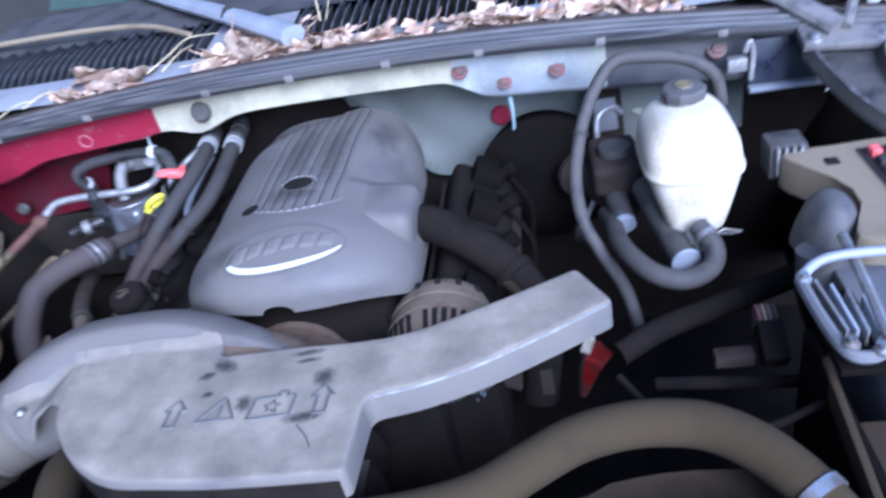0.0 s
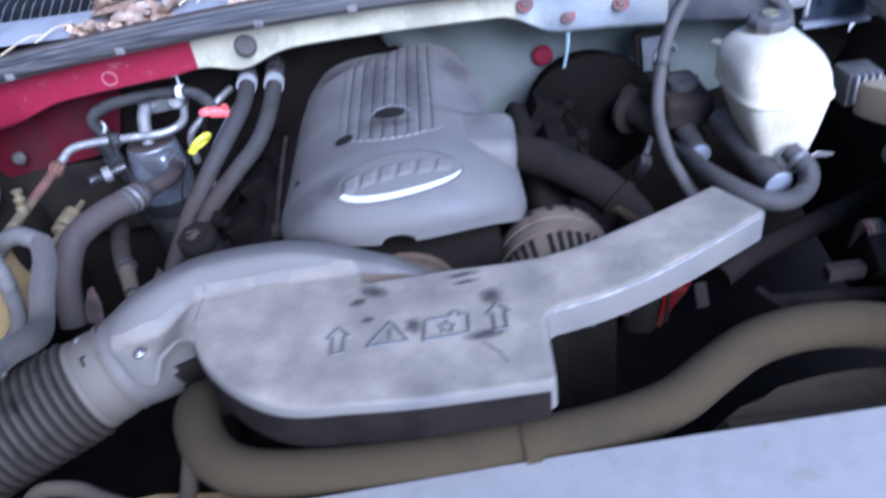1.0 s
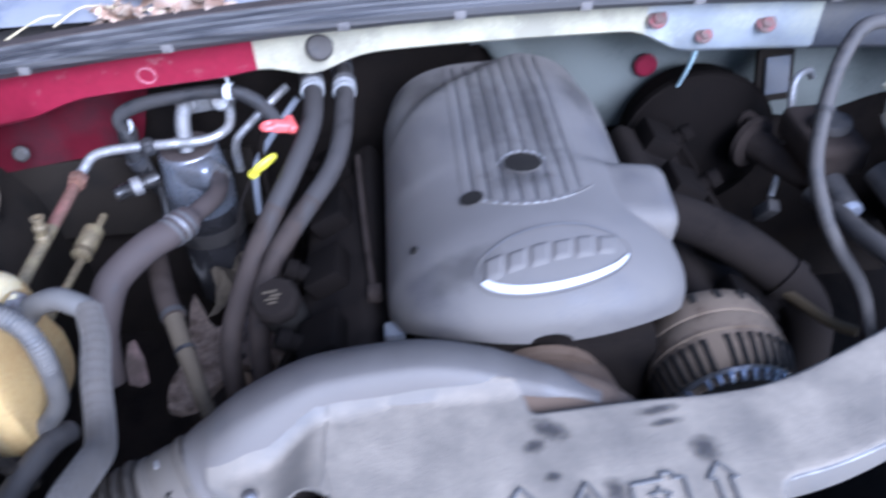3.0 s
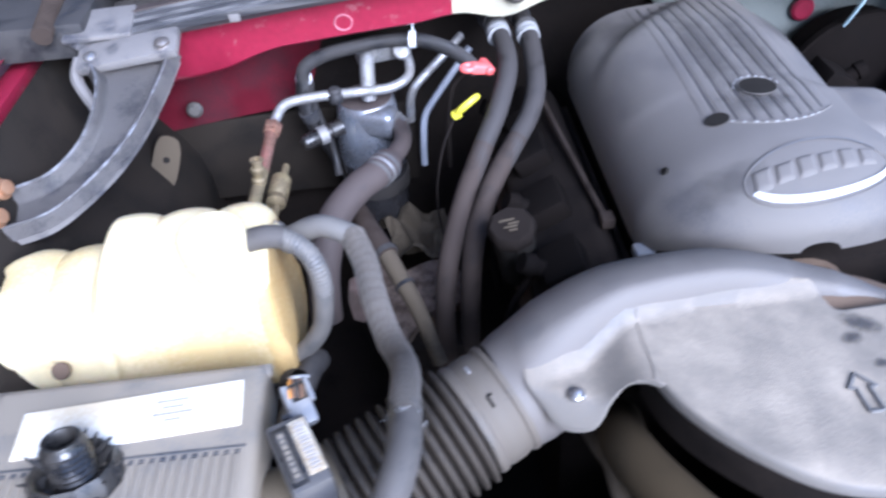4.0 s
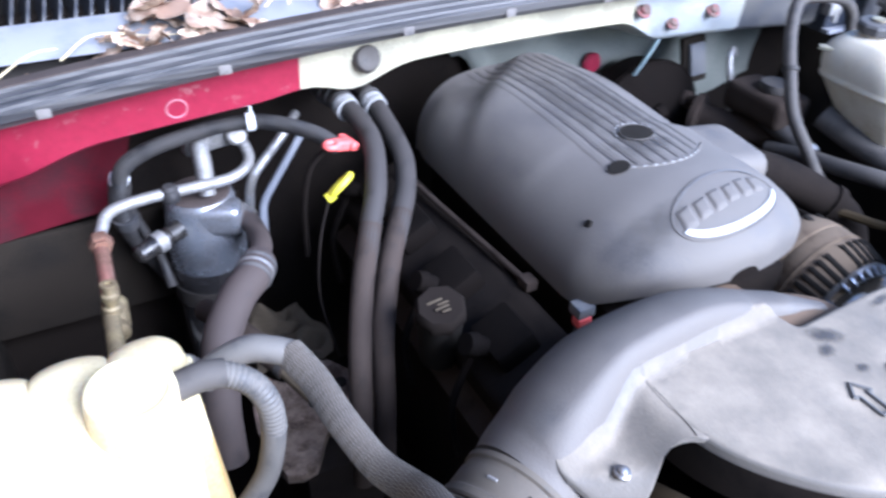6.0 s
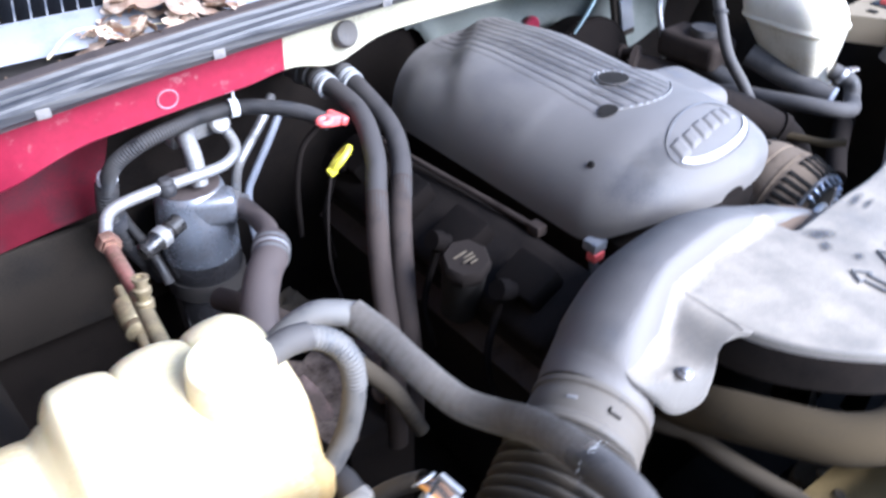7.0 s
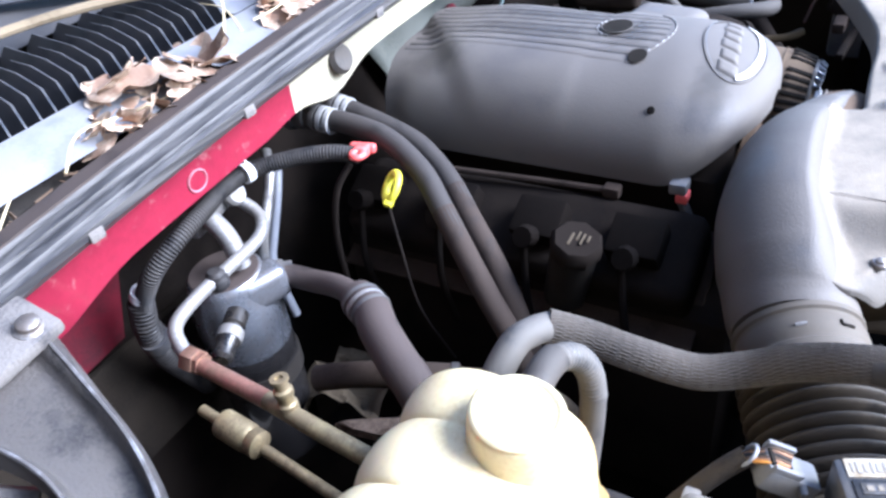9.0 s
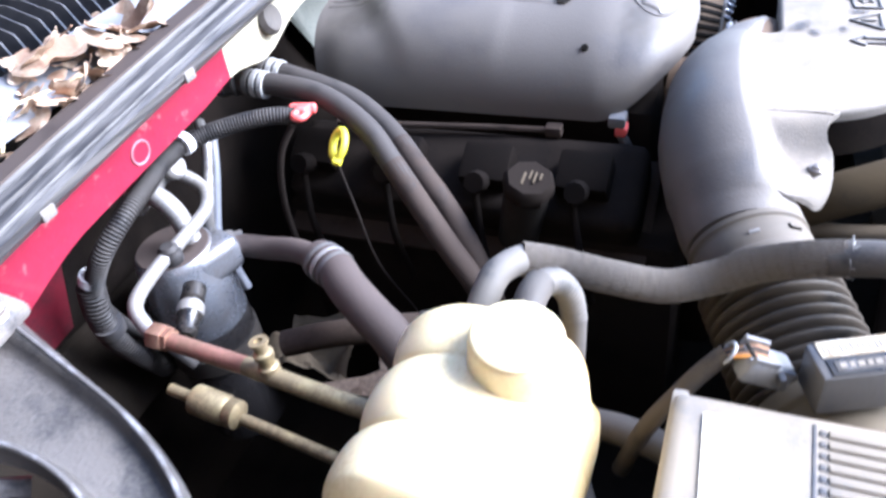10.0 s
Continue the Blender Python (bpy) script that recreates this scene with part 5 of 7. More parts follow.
def front_hoses():
    run = [(-0.490, 0.472, 1.012), (-0.478, 0.44, 1.0), (-0.471, 0.40, 0.988), (-0.459, 0.355, 0.975), (-0.447, 0.318, 0.981), (-0.443, 0.285, 0.998), (-0.444, 0.25, 1.012), (-0.444, 0.222, 1.018)]
    h = thing("braided_hose", "coolant hose in a woven grey sleeve crossing the bellows", "hose")
    part("pipe", hose([(-0.565, 0.487, 0.995), (-0.552, 0.487, 1.008), (-0.525, 0.483, 1.020), (-0.505, 0.476, 1.018), (-0.487, 0.470, 1.010)], 0.0125, 8, 16), "hose_light", h)
    part("sleeve", hose(run, 0.0155, 10, 18, flat=0.85), "braid", h)
    part("bare_hose", hose([(-0.444, 0.235, 1.016), (-0.447, 0.19, 1.024), (-0.456, 0.16, 1.021), (-0.474, 0.13, 1.002), (-0.49, 0.108, 0.97), (-0.50, 0.095, 0.93), (-0.505, 0.09, 0.88)], 0.0145, 8, 16), "rubber", h)
    line = curve_points(run, 14)
    weave = bmesh.new()
    for turn in (-1, 1):
        for k in range(30):
            strand = []
            for i in range(len(line) - 1):
                t = (line[i + 1] - line[i]).normalized()
                side = t.cross(Vector((0, 0, 1))).normalized()
                up = side.cross(t)
                a = 2 * math.pi * k / 30 + turn * i * 0.03
                strand.append(line[i] + side * (0.0133 * math.cos(a)) + up * (0.0157 * math.sin(a)))
            sweep(strand, 0.0003, 4, weave)
    part("weave", weave, "thread", h)
    rag = bmesh.new()
    for k in range(26):
        a = random.uniform(0, 6.28)
        p = Vector((-0.444 + 0.015 * math.cos(a), 0.222, 1.018 + 0.0165 * math.sin(a)))
        sweep([p, p + Vector((random.uniform(-1, 1), random.uniform(-1.2, 0.2), random.uniform(-0.3, 1))) * 0.005], 0.0003, 4, rag)
    part("frayed_threads", rag, "worn_edge", h)
    part("clamp", turned([(0.0128, 0), (0.0155, 0), (0.0155, 0.008), (0.0128, 0.008)], (-0.571, 0.4862, 1.009), (0.6, 0.03, 0.5), 20), "steel", h)
    loop = thing("overflow_hose", "grey rubber hose looping from the tank", "hose")
    part("hose_end", hose([(-0.592, 0.437, 1.046), (-0.57, 0.437, 1.050), (-0.552, 0.436, 1.047)], 0.0120, 6, 16), "rubber", loop)
    part("ribbed_hose", corrugated([(-0.575, 0.437, 1.049), (-0.552, 0.435, 1.046), (-0.533, 0.428, 1.033), (-0.524, 0.421, 1.012), (-0.523, 0.418, 0.985)], 0.0110, 0.0042, 0.0008, 16), "hose_light", loop)
    part("hose", hose([(-0.523, 0.418, 0.989), (-0.527, 0.4185, 0.96), (-0.535, 0.419, 0.93), (-0.552, 0.417, 0.906), (-0.5725, 0.413, 0.89), (-0.60, 0.40, 0.876), (-0.64, 0.38, 0.868)], 0.0106, 8, 16), "hose_light", loop)
    low = thing("tank_outlet_hose", "dusty grey hose running low from the tank to the filter box", "hose")
    part("hose", hose([(-0.548, 0.425, 0.872), (-0.552, 0.40, 0.888), (-0.558, 0.37, 0.896), (-0.566, 0.34, 0.897), (-0.576, 0.30, 0.893), (-0.58, 0.28, 0.89)], 0.0135, 8, 16), "rubber", low)
    big = thing("radiator_hose", "thick tan dusted radiator hose bending round the duct", "hose")
    part("hose", hose([(-0.235, 0.30, 0.87), (-0.250, 0.235, 0.925), (-0.238, 0.18, 0.945), (-0.205, 0.128, 0.95), (-0.15, 0.103, 0.95), (-0.03, 0.096, 0.95), (0.094, 0.104, 0.95), (0.177, 0.115, 0.95), (0.234, 0.133, 0.95),
                       (0.280, 0.163, 0.951), (0.325, 0.190, 0.953), (0.373, 0.203, 0.955), (0.42, 0.204, 0.955), (0.46, 0.193, 0.955), (0.498, 0.163, 0.953), (0.53, 0.12, 0.945), (0.55, 0.085, 0.93)], 0.0235, 10, 24), "rubber_tan", big)
    part("clamp", turned([(0.0225, 0), (0.0255, 0), (0.0258, 0.002), (0.0258, 0.012), (0.0255, 0.014), (0.0225, 0.014)], (0.085, 0.0992, 0.95), (1, 0.08, 0), 28), "rubber_tan", big)
    part("end_clamp", turned([(0.022, 0), (0.0262, 0), (0.0262, 0.012), (0.022, 0.012)], (0.528, 0.122, 0.945), (0.5, -0.8, -0.2), 28), "steel", big)
    p = thing("thin_front_pipe", "thin tan dusted pipe looping below the intake duct", "pipe")
    part("pipe", hose([(-0.27, 0.285, 0.88), (-0.266, 0.255, 0.892), (-0.262, 0.235, 0.898), (-0.262, 0.197, 0.9), (-0.256, 0.157, 0.9), (-0.252, 0.13, 0.9), (-0.263, 0.114, 0.9), (-0.294, 0.118, 0.9), (-0.342, 0.138, 0.9), (-0.376, 0.155, 0.9), (-0.418, 0.161, 0.896), (-0.438, 0.156, 0.87), (-0.442, 0.15, 0.80)], 0.0088, 8, 12), "tan_mid", p)
    sb = thing("radiator_bracket", "bent tan dusted sheet metal bracket beside the radiator", "bracket")
    part("top_face", slab([(-0.325, 0.128), (-0.285, 0.137), (-0.215, 0.133), (-0.12, 0.128), (-0.12, 0.062), (-0.33, 0.062)], 0.0, 0.004, 0.0012, lambda x, y: 0.892 + 0.10 * max(0.0, -0.24 - x) * ss(0.10, 0.13, y) + 0.5 * max(0.0, 0.088 - y), cuts=0.02), "tan_sheet", sb)
    part("side_face", grid(lambda u, v: (-0.326 - 0.012 * v + 0.012 * math.sin(3.14 * u) * v + 0.006 * math.sin(7 * u + 5 * v), 0.062 + 0.066 * u, 0.894 - 0.18 * v), 12, 14), "tan_sheet", sb)
    part("ridge", hose([(-0.32, 0.128, 0.900), (-0.30, 0.108, 0.904), (-0.272, 0.09, 0.906), (-0.25, 0.07, 0.905)], 0.0055, 6, 8), "tan_sheet", sb)
    part("rivet", disc(0.0055, 0.003, (-0.215, 0.112, 0.896), bev=0.001, segs=14), "tan_mid", sb)


front_hoses()


# ---- air conditioning ----
def accumulator():
    a = thing("ac_accumulator", "aluminium and black air conditioning accumulator canister", "accumulator")
    c = (-0.481, 0.880, 0.0)
    part("canister", turned([(0.0, 0.66), (0.050, 0.66), (0.051, 0.80), (0.0495, 0.805), (0.0525, 0.812), (0.0525, 0.838), (0.050, 0.844), (0.0, 0.844)], c, segs=44), "canister_body", a, "glossy black canister")
    part("band", turned([(0.050, 0.787), (0.0545, 0.787), (0.0545, 0.813), (0.050, 0.813)], c, segs=44), "rubber_black", a)
    part("shoulder", turned([(0.0, 0.842), (0.0515, 0.842), (0.0525, 0.846), (0.0525, 0.884), (0.0510, 0.896), (0.0490, 0.910), (0.0470, 0.924), (0.0455, 0.937), (0.0440, 0.943), (0.0415, 0.946), (0.0, 0.946)], c, segs=44), "canister", a, "satin metal shoulder")
    part("top_plate", disc(0.0405, 0.0018, (c[0], c[1], 0.946), bev=0.0005, segs=32), "brown_rubber", a, "brown stained top plate")
    head = part("head_block", box((0.062, 0.040, 0.044), (-0.466, 0.846, 0.922), 0.013, rot=Euler((0, 0, -0.35)).to_matrix(), segs=3), "canister", a, "cast aluminium outlet block")
    part("cap_knob", turned([(0.0, 0), (0.011, 0), (0.012, 0.004), (0.012, 0.011), (0.0105, 0.013), (0.0105, 0.017), (0.007, 0.021), (0.0, 0.021)], (-0.521, 0.838, 0.968), segs=20), "black", head)
    ax = Vector((-0.9, -0.42, -0.1)).normalized()
    at = Vector((-0.518, 0.830, 0.929))
    part("sensor_plug", turned([(0.0, 0), (0.0125, 0), (0.0125, 0.018), (0.010, 0.02), (0.010, 0.024), (0.013, 0.026), (0.013, 0.040), (0.0115, 0.042), (0.0115, 0.062), (0.008, 0.066), (0, 0.066)], at, ax, 18), "gloss_black", head)
    part("plug_band", turned([(0.0125, 0), (0.0142, 0.0), (0.0142, 0.013), (0.0125, 0.013)], at + ax * 0.026, ax, 18), "alu", head)
    return a


accumulator()


def ac_lines():
    t = thing("ac_liquid_line", "bent metal air conditioning pipe, bright then stained brown", "pipe")
    part("bright_tube", hose([(-0.417, 0.918, 1.0), (-0.409, 0.898, 0.992), (-0.412, 0.872, 0.978), (-0.44, 0.852, 0.973), (-0.49, 0.843, 0.976), (-0.55, 0.836, 0.979), (-0.592, 0.826, 0.978), (-0.607, 0.808, 0.968), (-0.612, 0.79, 0.961)], 0.0074, 8, 14), "alu", t)
    nut = part("nut", turned([(0.0, 0), (0.0125, 0), (0.0135, 0.002), (0.0135, 0.014), (0.0125, 0.016), (0.011, 0.016), (0.011, 0.022), (0.0, 0.022)], (-0.612, 0.797, 0.962), (-0.01, -1, 0.0), 6), "alu_brown", t)
    part("stained_tube", hose([(-0.613, 0.785, 0.961), (-0.6155, 0.74, 0.959), (-0.6185, 0.69, 0.957)], 0.0085, 8, 14), "alu_brown", t)
    part("yellowed_tube", hose([(-0.6185, 0.69, 0.957), (-0.624, 0.63, 0.952), (-0.63, 0.54, 0.945), (-0.635, 0.45, 0.93)], 0.0085, 8, 14), "brass", t)
    valve = part("service_valve", turned([(0.0, 0), (0.0095, 0), (0.0095, 0.008), (0.0075, 0.01), (0.0075, 0.016), (0.009, 0.018), (0.009, 0.023), (0.0065, 0.025), (0.0065, 0.031), (0.0085, 0.033), (0.0085, 0.036), (0.004, 0.036), (0.004, 0.034), (0.0, 0.034)], (-0.6195, 0.663, 0.957), (0.1, 0.1, 1), 18), "brass", t)
    s = thing("orifice_line", "brass-coloured pipe with a swollen tube section", "pipe")
    part("tube", hose([(-0.612, 0.815, 0.878), (-0.619, 0.74, 0.872), (-0.628, 0.66, 0.868), (-0.64, 0.55, 0.86), (-0.645, 0.48, 0.85)], 0.006, 8, 12), "brass", s)
    part("swollen_section", turned([(0.006, 0), (0.012, 0.003), (0.0155, 0.006), (0.0155, 0.042), (0.013, 0.046), (0.0145, 0.048), (0.0145, 0.058), (0.0075, 0.062)], (-0.616, 0.785, 0.879), (-0.08, -1, -0.06), 18), "brass", s)
    h = thing("suction_hose", "thick dusty suction hose with crimped metal collar", "hose")
    part("elbow", hose([(-0.445, 0.848, 0.921), (-0.432, 0.828, 0.917), (-0.43, 0.795, 0.917), (-0.438, 0.75, 0.928), (-0.456, 0.702, 0.938)], 0.0135, 8, 16), "brown_rubber", h)
    part("union", turned([(0.0, 0), (0.017, 0), (0.018, 0.003), (0.018, 0.016), (0.017, 0.02), (0.0145, 0.02), (0.0145, 0.03), (0, 0.03)], (-0.448, 0.85, 0.922), (0.7, -0.6, -0.15), 6), "slate", h)
    part("hose", hose([(-0.452, 0.712, 0.936), (-0.468, 0.682, 0.940), (-0.491, 0.656, 0.941), (-0.517, 0.618, 0.936), (-0.53, 0.592, 0.925), (-0.545, 0.56, 0.88), (-0.55, 0.54, 0.82)], 0.0205, 8, 20), "brown_rubber", h)
    for k in range(3):
        part("crimp_ring", turned([(0.019, 0), (0.0222, 0), (0.0226, 0.0015), (0.0226, 0.004), (0.0222, 0.0055), (0.019, 0.0055)], Vector((-0.4545, 0.706, 0.937)).lerp(Vector((-0.4695, 0.68, 0.940)), k / 2.4), (-0.5, -0.85, -0.1), 24), "slate" if k != 1 else "alu", h)
    f = thing("evaporator_fitting", "bright cast aluminium pipe fitting block at the firewall", "pipe fitting", at=(0, -0.016, 0.006))
    part("block", box((0.085, 0.02, 0.03), (-0.445, 0.925, 1.0), 0.005, rot=Euler((0.3, 0, 0.2)).to_matrix()), "alu", f)
    for x in (-0.468, -0.418):
        part("boss", turned([(0.0, 0), (0.0145, 0), (0.0145, 0.008), (0.011, 0.012), (0.0, 0.012)], (x, 0.917, 1.002), (0, -1, 0.35), 20), "alu", f)
    part("pipe", hose([(-0.468, 0.918, 1.003), (-0.47, 0.897, 1.002), (-0.472, 0.878, 0.985), (-0.474, 0.870, 0.95)], 0.0112, 8, 14), "alu", f)
    b = thing("alloy_bracket", "thin bright bent metal strut beside the accumulator", "bracket")
    part("strut", hose([(-0.325, 0.928, 1.008), (-0.349, 0.905, 0.996), (-0.385, 0.888, 0.970), (-0.404, 0.882, 0.953), (-0.412, 0.885, 0.93), (-0.415, 0.892, 0.89)], 0.0068, 8, 12), "alu", b)
    part("strut", hose([(-0.312, 0.926, 0.988), (-0.345, 0.912, 0.952), (-0.375, 0.905, 0.915), (-0.392, 0.901, 0.888), (-0.398, 0.89, 0.85), (-0.40, 0.88, 0.81)], 0.0058, 8, 12), "wiper", b)


ac_lines()


def heater_hoses():
    specs = (
        [(-0.300, 0.965, 1.036), (-0.287, 0.922, 1.039), (-0.277, 0.878, 1.040), (-0.274, 0.786, 1.029), (-0.296, 0.717, 1.005), (-0.323, 0.674, 0.974), (-0.351, 0.632, 0.938), (-0.371, 0.597, 0.903), (-0.389, 0.560, 0.862), (-0.397, 0.54, 0.80), (-0.40, 0.535, 0.70)],
        [(-0.245, 0.985, 1.030), (-0.240, 0.945, 1.036), (-0.233, 0.885, 1.034), (-0.232, 0.838, 1.024), (-0.238, 0.765, 1.005), (-0.253, 0.722, 0.987), (-0.277, 0.685, 0.972), (-0.307, 0.647, 0.951), (-0.331, 0.612, 0.926), (-0.352, 0.578, 0.88), (-0.362, 0.552, 0.80), (-0.366, 0.545, 0.70)],
    )
    for pts in specs:
        h = thing("heater_hose", "dusty grey rubber heater hose rising to the firewall", "hose", "heater hoses")
        part("hose", hose(pts[1:-4], 0.0135, 8, 18), "hose_grey", h)
        part("lower_length", hose(pts[-6:], 0.0137, 8, 18), "brown_hose", h, "lower length brown with rust dust")
        a, b = Vector(pts[1]), Vector(pts[2])
        part("connector", turned([(0.009, 0), (0.0125, 0), (0.0125, 0.02), (0.0165, 0.022), (0.0165, 0.03), (0.0145, 0.032), (0.0145, 0.04), (0.0165, 0.042), (0.0165, 0.046), (0.012, 0.048)], a - (b - a).normalized() * 0.012, b - a, 18), "black", h)
        a, b = Vector(pts[2]), Vector(pts[3])
        for k in range(3):
            part("crimp_ring", turned([(0.0135, 0), (0.0168, 0), (0.0168, 0.006), (0.0135, 0.006)], a + (b - a).normalized() * (0.002 + 0.0105 * k), b - a, 22), "worn_edge" if k else "slate", h)


heater_hoses()


def loom():
    l = thing("wiring_loom", "black corrugated wiring conduit with pale blue tape bands", "wiring loom")
    pts = [(-0.574, 0.915, 0.93), (-0.573, 0.908, 0.965), (-0.563, 0.884, 1.005), (-0.53, 0.872, 1.028), (-0.48, 0.878, 1.034), (-0.44, 0.89, 1.032), (-0.396, 0.893, 1.028), (-0.36, 0.86, 1.030), (-0.335, 0.82, 1.031), (-0.318, 0.79, 1.024)]
    part("conduit", corrugated([(x, y - 0.006, z) for x, y, z in pts], 0.0104, 0.0036, 0.0011, 14), "black", l)
    for p, d in (((-0.572, 0.904, 0.972), (0.2, -0.5, 0.85)), ((-0.405, 0.886, 1.0295), (0.95, -0.1, -0.02))):
        part("tape_band", turned([(0.0105, 0), (0.0124, 0), (0.0124, 0.010), (0.0105, 0.010)], p, d, 18), "white", l)
    part("branch", hose([(-0.568, 0.915, 0.935), (-0.56, 0.91, 0.9), (-0.545, 0.89, 0.86), (-0.54, 0.86, 0.82)], 0.007, 6, 10), "black", l)
    part("tie_tail", box((0.003, 0.004, 0.028), (-0.398, 0.885, 1.05), 0.0008), "white", l)


loom()


def harness():
    """Dark conduits that drop behind the accumulator."""
    h = thing("wiring_harness", "thick black taped wiring harness beside the accumulator", "wiring loom")
    part("trunk", corrugated([(-0.572, 0.908, 0.965), (-0.577, 0.912, 0.93), (-0.572, 0.918, 0.89), (-0.555, 0.922, 0.845), (-0.53, 0.925, 0.79)], 0.0145, 0.005, 0.0012, 16), "black", h)
    part("tape_wrap", turned([(0.0142, 0), (0.0165, 0), (0.0165, 0.016), (0.0142, 0.016)], (-0.5755, 0.9115, 0.915), (0.2, 0.25, -1), 20), "slate", h)


harness()


def dipsticks():
    d = thing("transmission_dipstick", "red plastic dipstick handle on its tube", "dipstick")
    r = Euler((0.1, 0.3, 0.35)).to_matrix()
    mid = Vector((-0.318, 0.779, 1.029))
    loop = [mid + r @ Vector((-0.013 + 0.0085 * math.cos(a), 0.0065 * math.sin(a), 0.002 * math.cos(a))) for a in [6.2832 * k / 20 for k in range(21)]]
    part("finger_loop", sweep(loop, 0.0042, 10), "clip_red", d)
    part("handle", box((0.030, 0.015, 0.014), mid + r @ Vector((0.006, 0, 0)), 0.004, rot=r, segs=3), "clip_red", d)
    part("thumb_tab", box((0.012, 0.032, 0.012), mid + r @ Vector((0.017, 0.003, 0.001)), 0.0045, rot=r, segs=3), "clip_red", d)
    part("tube", hose([(-0.335, 0.785, 1.022), (-0.352, 0.80, 0.99), (-0.36, 0.81, 0.93), (-0.362, 0.81, 0.85)], 0.004, 8, 10), "deep", d)
    o = thing("oil_dipstick", "yellow plastic ring handle of the oil dipstick", "dipstick")
    d1, d2 = Vector((0.14, 0.87, -0.51)).normalized(), Vector((0.76, 0.16, 0.50)).normalized()
    ring = [Vector((-0.338, 0.728, 1.004)) + d1 * (0.0115 * math.cos(a)) + d2 * (0.0165 * math.sin(a)) for a in [6.2832 * k / 24 for k in range(25)]]
    part("ring", sweep(ring, 0.0046, 10), "yellow", o)
    part("stem", box((0.012, 0.01, 0.011), (-0.353, 0.7245, 0.993), 0.003, rot=Euler((0.3, -0.5, 0)).to_matrix()), "yellow", o)
    part("rod", hose([(-0.356, 0.723, 0.99), (-0.378, 0.70, 0.95), (-0.39, 0.68, 0.88), (-0.38, 0.65, 0.8)], 0.0016, 6, 8), "deep", o)


dipsticks()


# ---- engine details ----
def alternator():
    a = thing("alternator", "rusty brown slotted alternator half hidden by the duct", "alternator")
    c, ax = Vector((0.168, 0.478, 0.912)), Vector((0.02, -1, -0.12))
    part("housing", turned([(0.0, 0.0), (0.05, 0.0), (0.066, 0.012), (0.072, 0.03), (0.074, 0.04), (0.0745, 0.044), (0.073, 0.046), (0.075, 0.05), (0.075, 0.085), (0.070, 0.105), (0.058, 0.118), (0.0, 0.118)], c, ax, 48), "alt_tan", a)
    q = Vector((0, 0, 1)).rotation_difference(ax.normalized()).to_matrix()
    ahead = ax.normalized()
    for k in range(40):
        if k % 13 == 12:
            continue
        t = 2 * math.pi * k / 40
        n = q @ Vector((math.cos(t), math.sin(t), 0))
        side = ahead.cross(n)
        part("vent_slot", box((0.0066, 0.034, 0.006), c + ahead * 0.0925 + n * 0.0716, 0.0018, rot=Matrix((side, ahead, n)).transposed() @ Euler((-0.22, 0, 0)).to_matrix()), "void", a)
    for k in range(16):
        t = 2 * math.pi * k / 16
        n = q @ Vector((math.cos(t), math.sin(t), 0))
        side = ahead.cross(n)
        part("rear_slot", box((0.008, 0.014, 0.005), c + ahead * 0.022 + n * 0.0685, 0.0015, rot=Matrix((side, ahead, n)).transposed()), "void", a)
    # bright worn fins round the front, dark between them
    part("front_plate", turned([(0.0, 0), (0.056, 0), (0.058, 0.004), (0.054, 0.008), (0.0, 0.010)], c + ahead * 0.110, ax, 28), "void", a)
    part("front_rim", turned([(0.057, 0.0), (0.0665, 0.0), (0.0675, 0.003), (0.0655, 0.007), (0.057, 0.006)], c + ahead * 0.1075, ax, 40), "steel_dull", a)
    for k in range(34):
        if k % 9 == 4:
            continue
        t = 2 * math.pi * k / 34
        n = q @ Vector((math.cos(t), math.sin(t), 0))
        side = ahead.cross(n)
        part("front_fin", box((0.0042, 0.012, 0.014), c + ahead * 0.116 + n * 0.0595, 0.0014, rot=Matrix((side, ahead, n)).transposed() @ Euler((-0.5, 0, 0)).to_matrix()), "canister", a)
    part("seam_rib", turned([(0.074, 0), (0.0765, 0.0008), (0.0765, 0.0028), (0.074, 0.0036)], c + ahead * 0.066, ax, 48), "alt_tan", a)
    part("pulley", turned([(0.0, 0), (0.03, 0), (0.03, 0.004), (0.027, 0.008), (0.03, 0.012), (0.027, 0.016), (0.03, 0.02), (0.0, 0.022)], c + ax.normalized() * 0.12, ax, 28), "steel", a)


alternator()


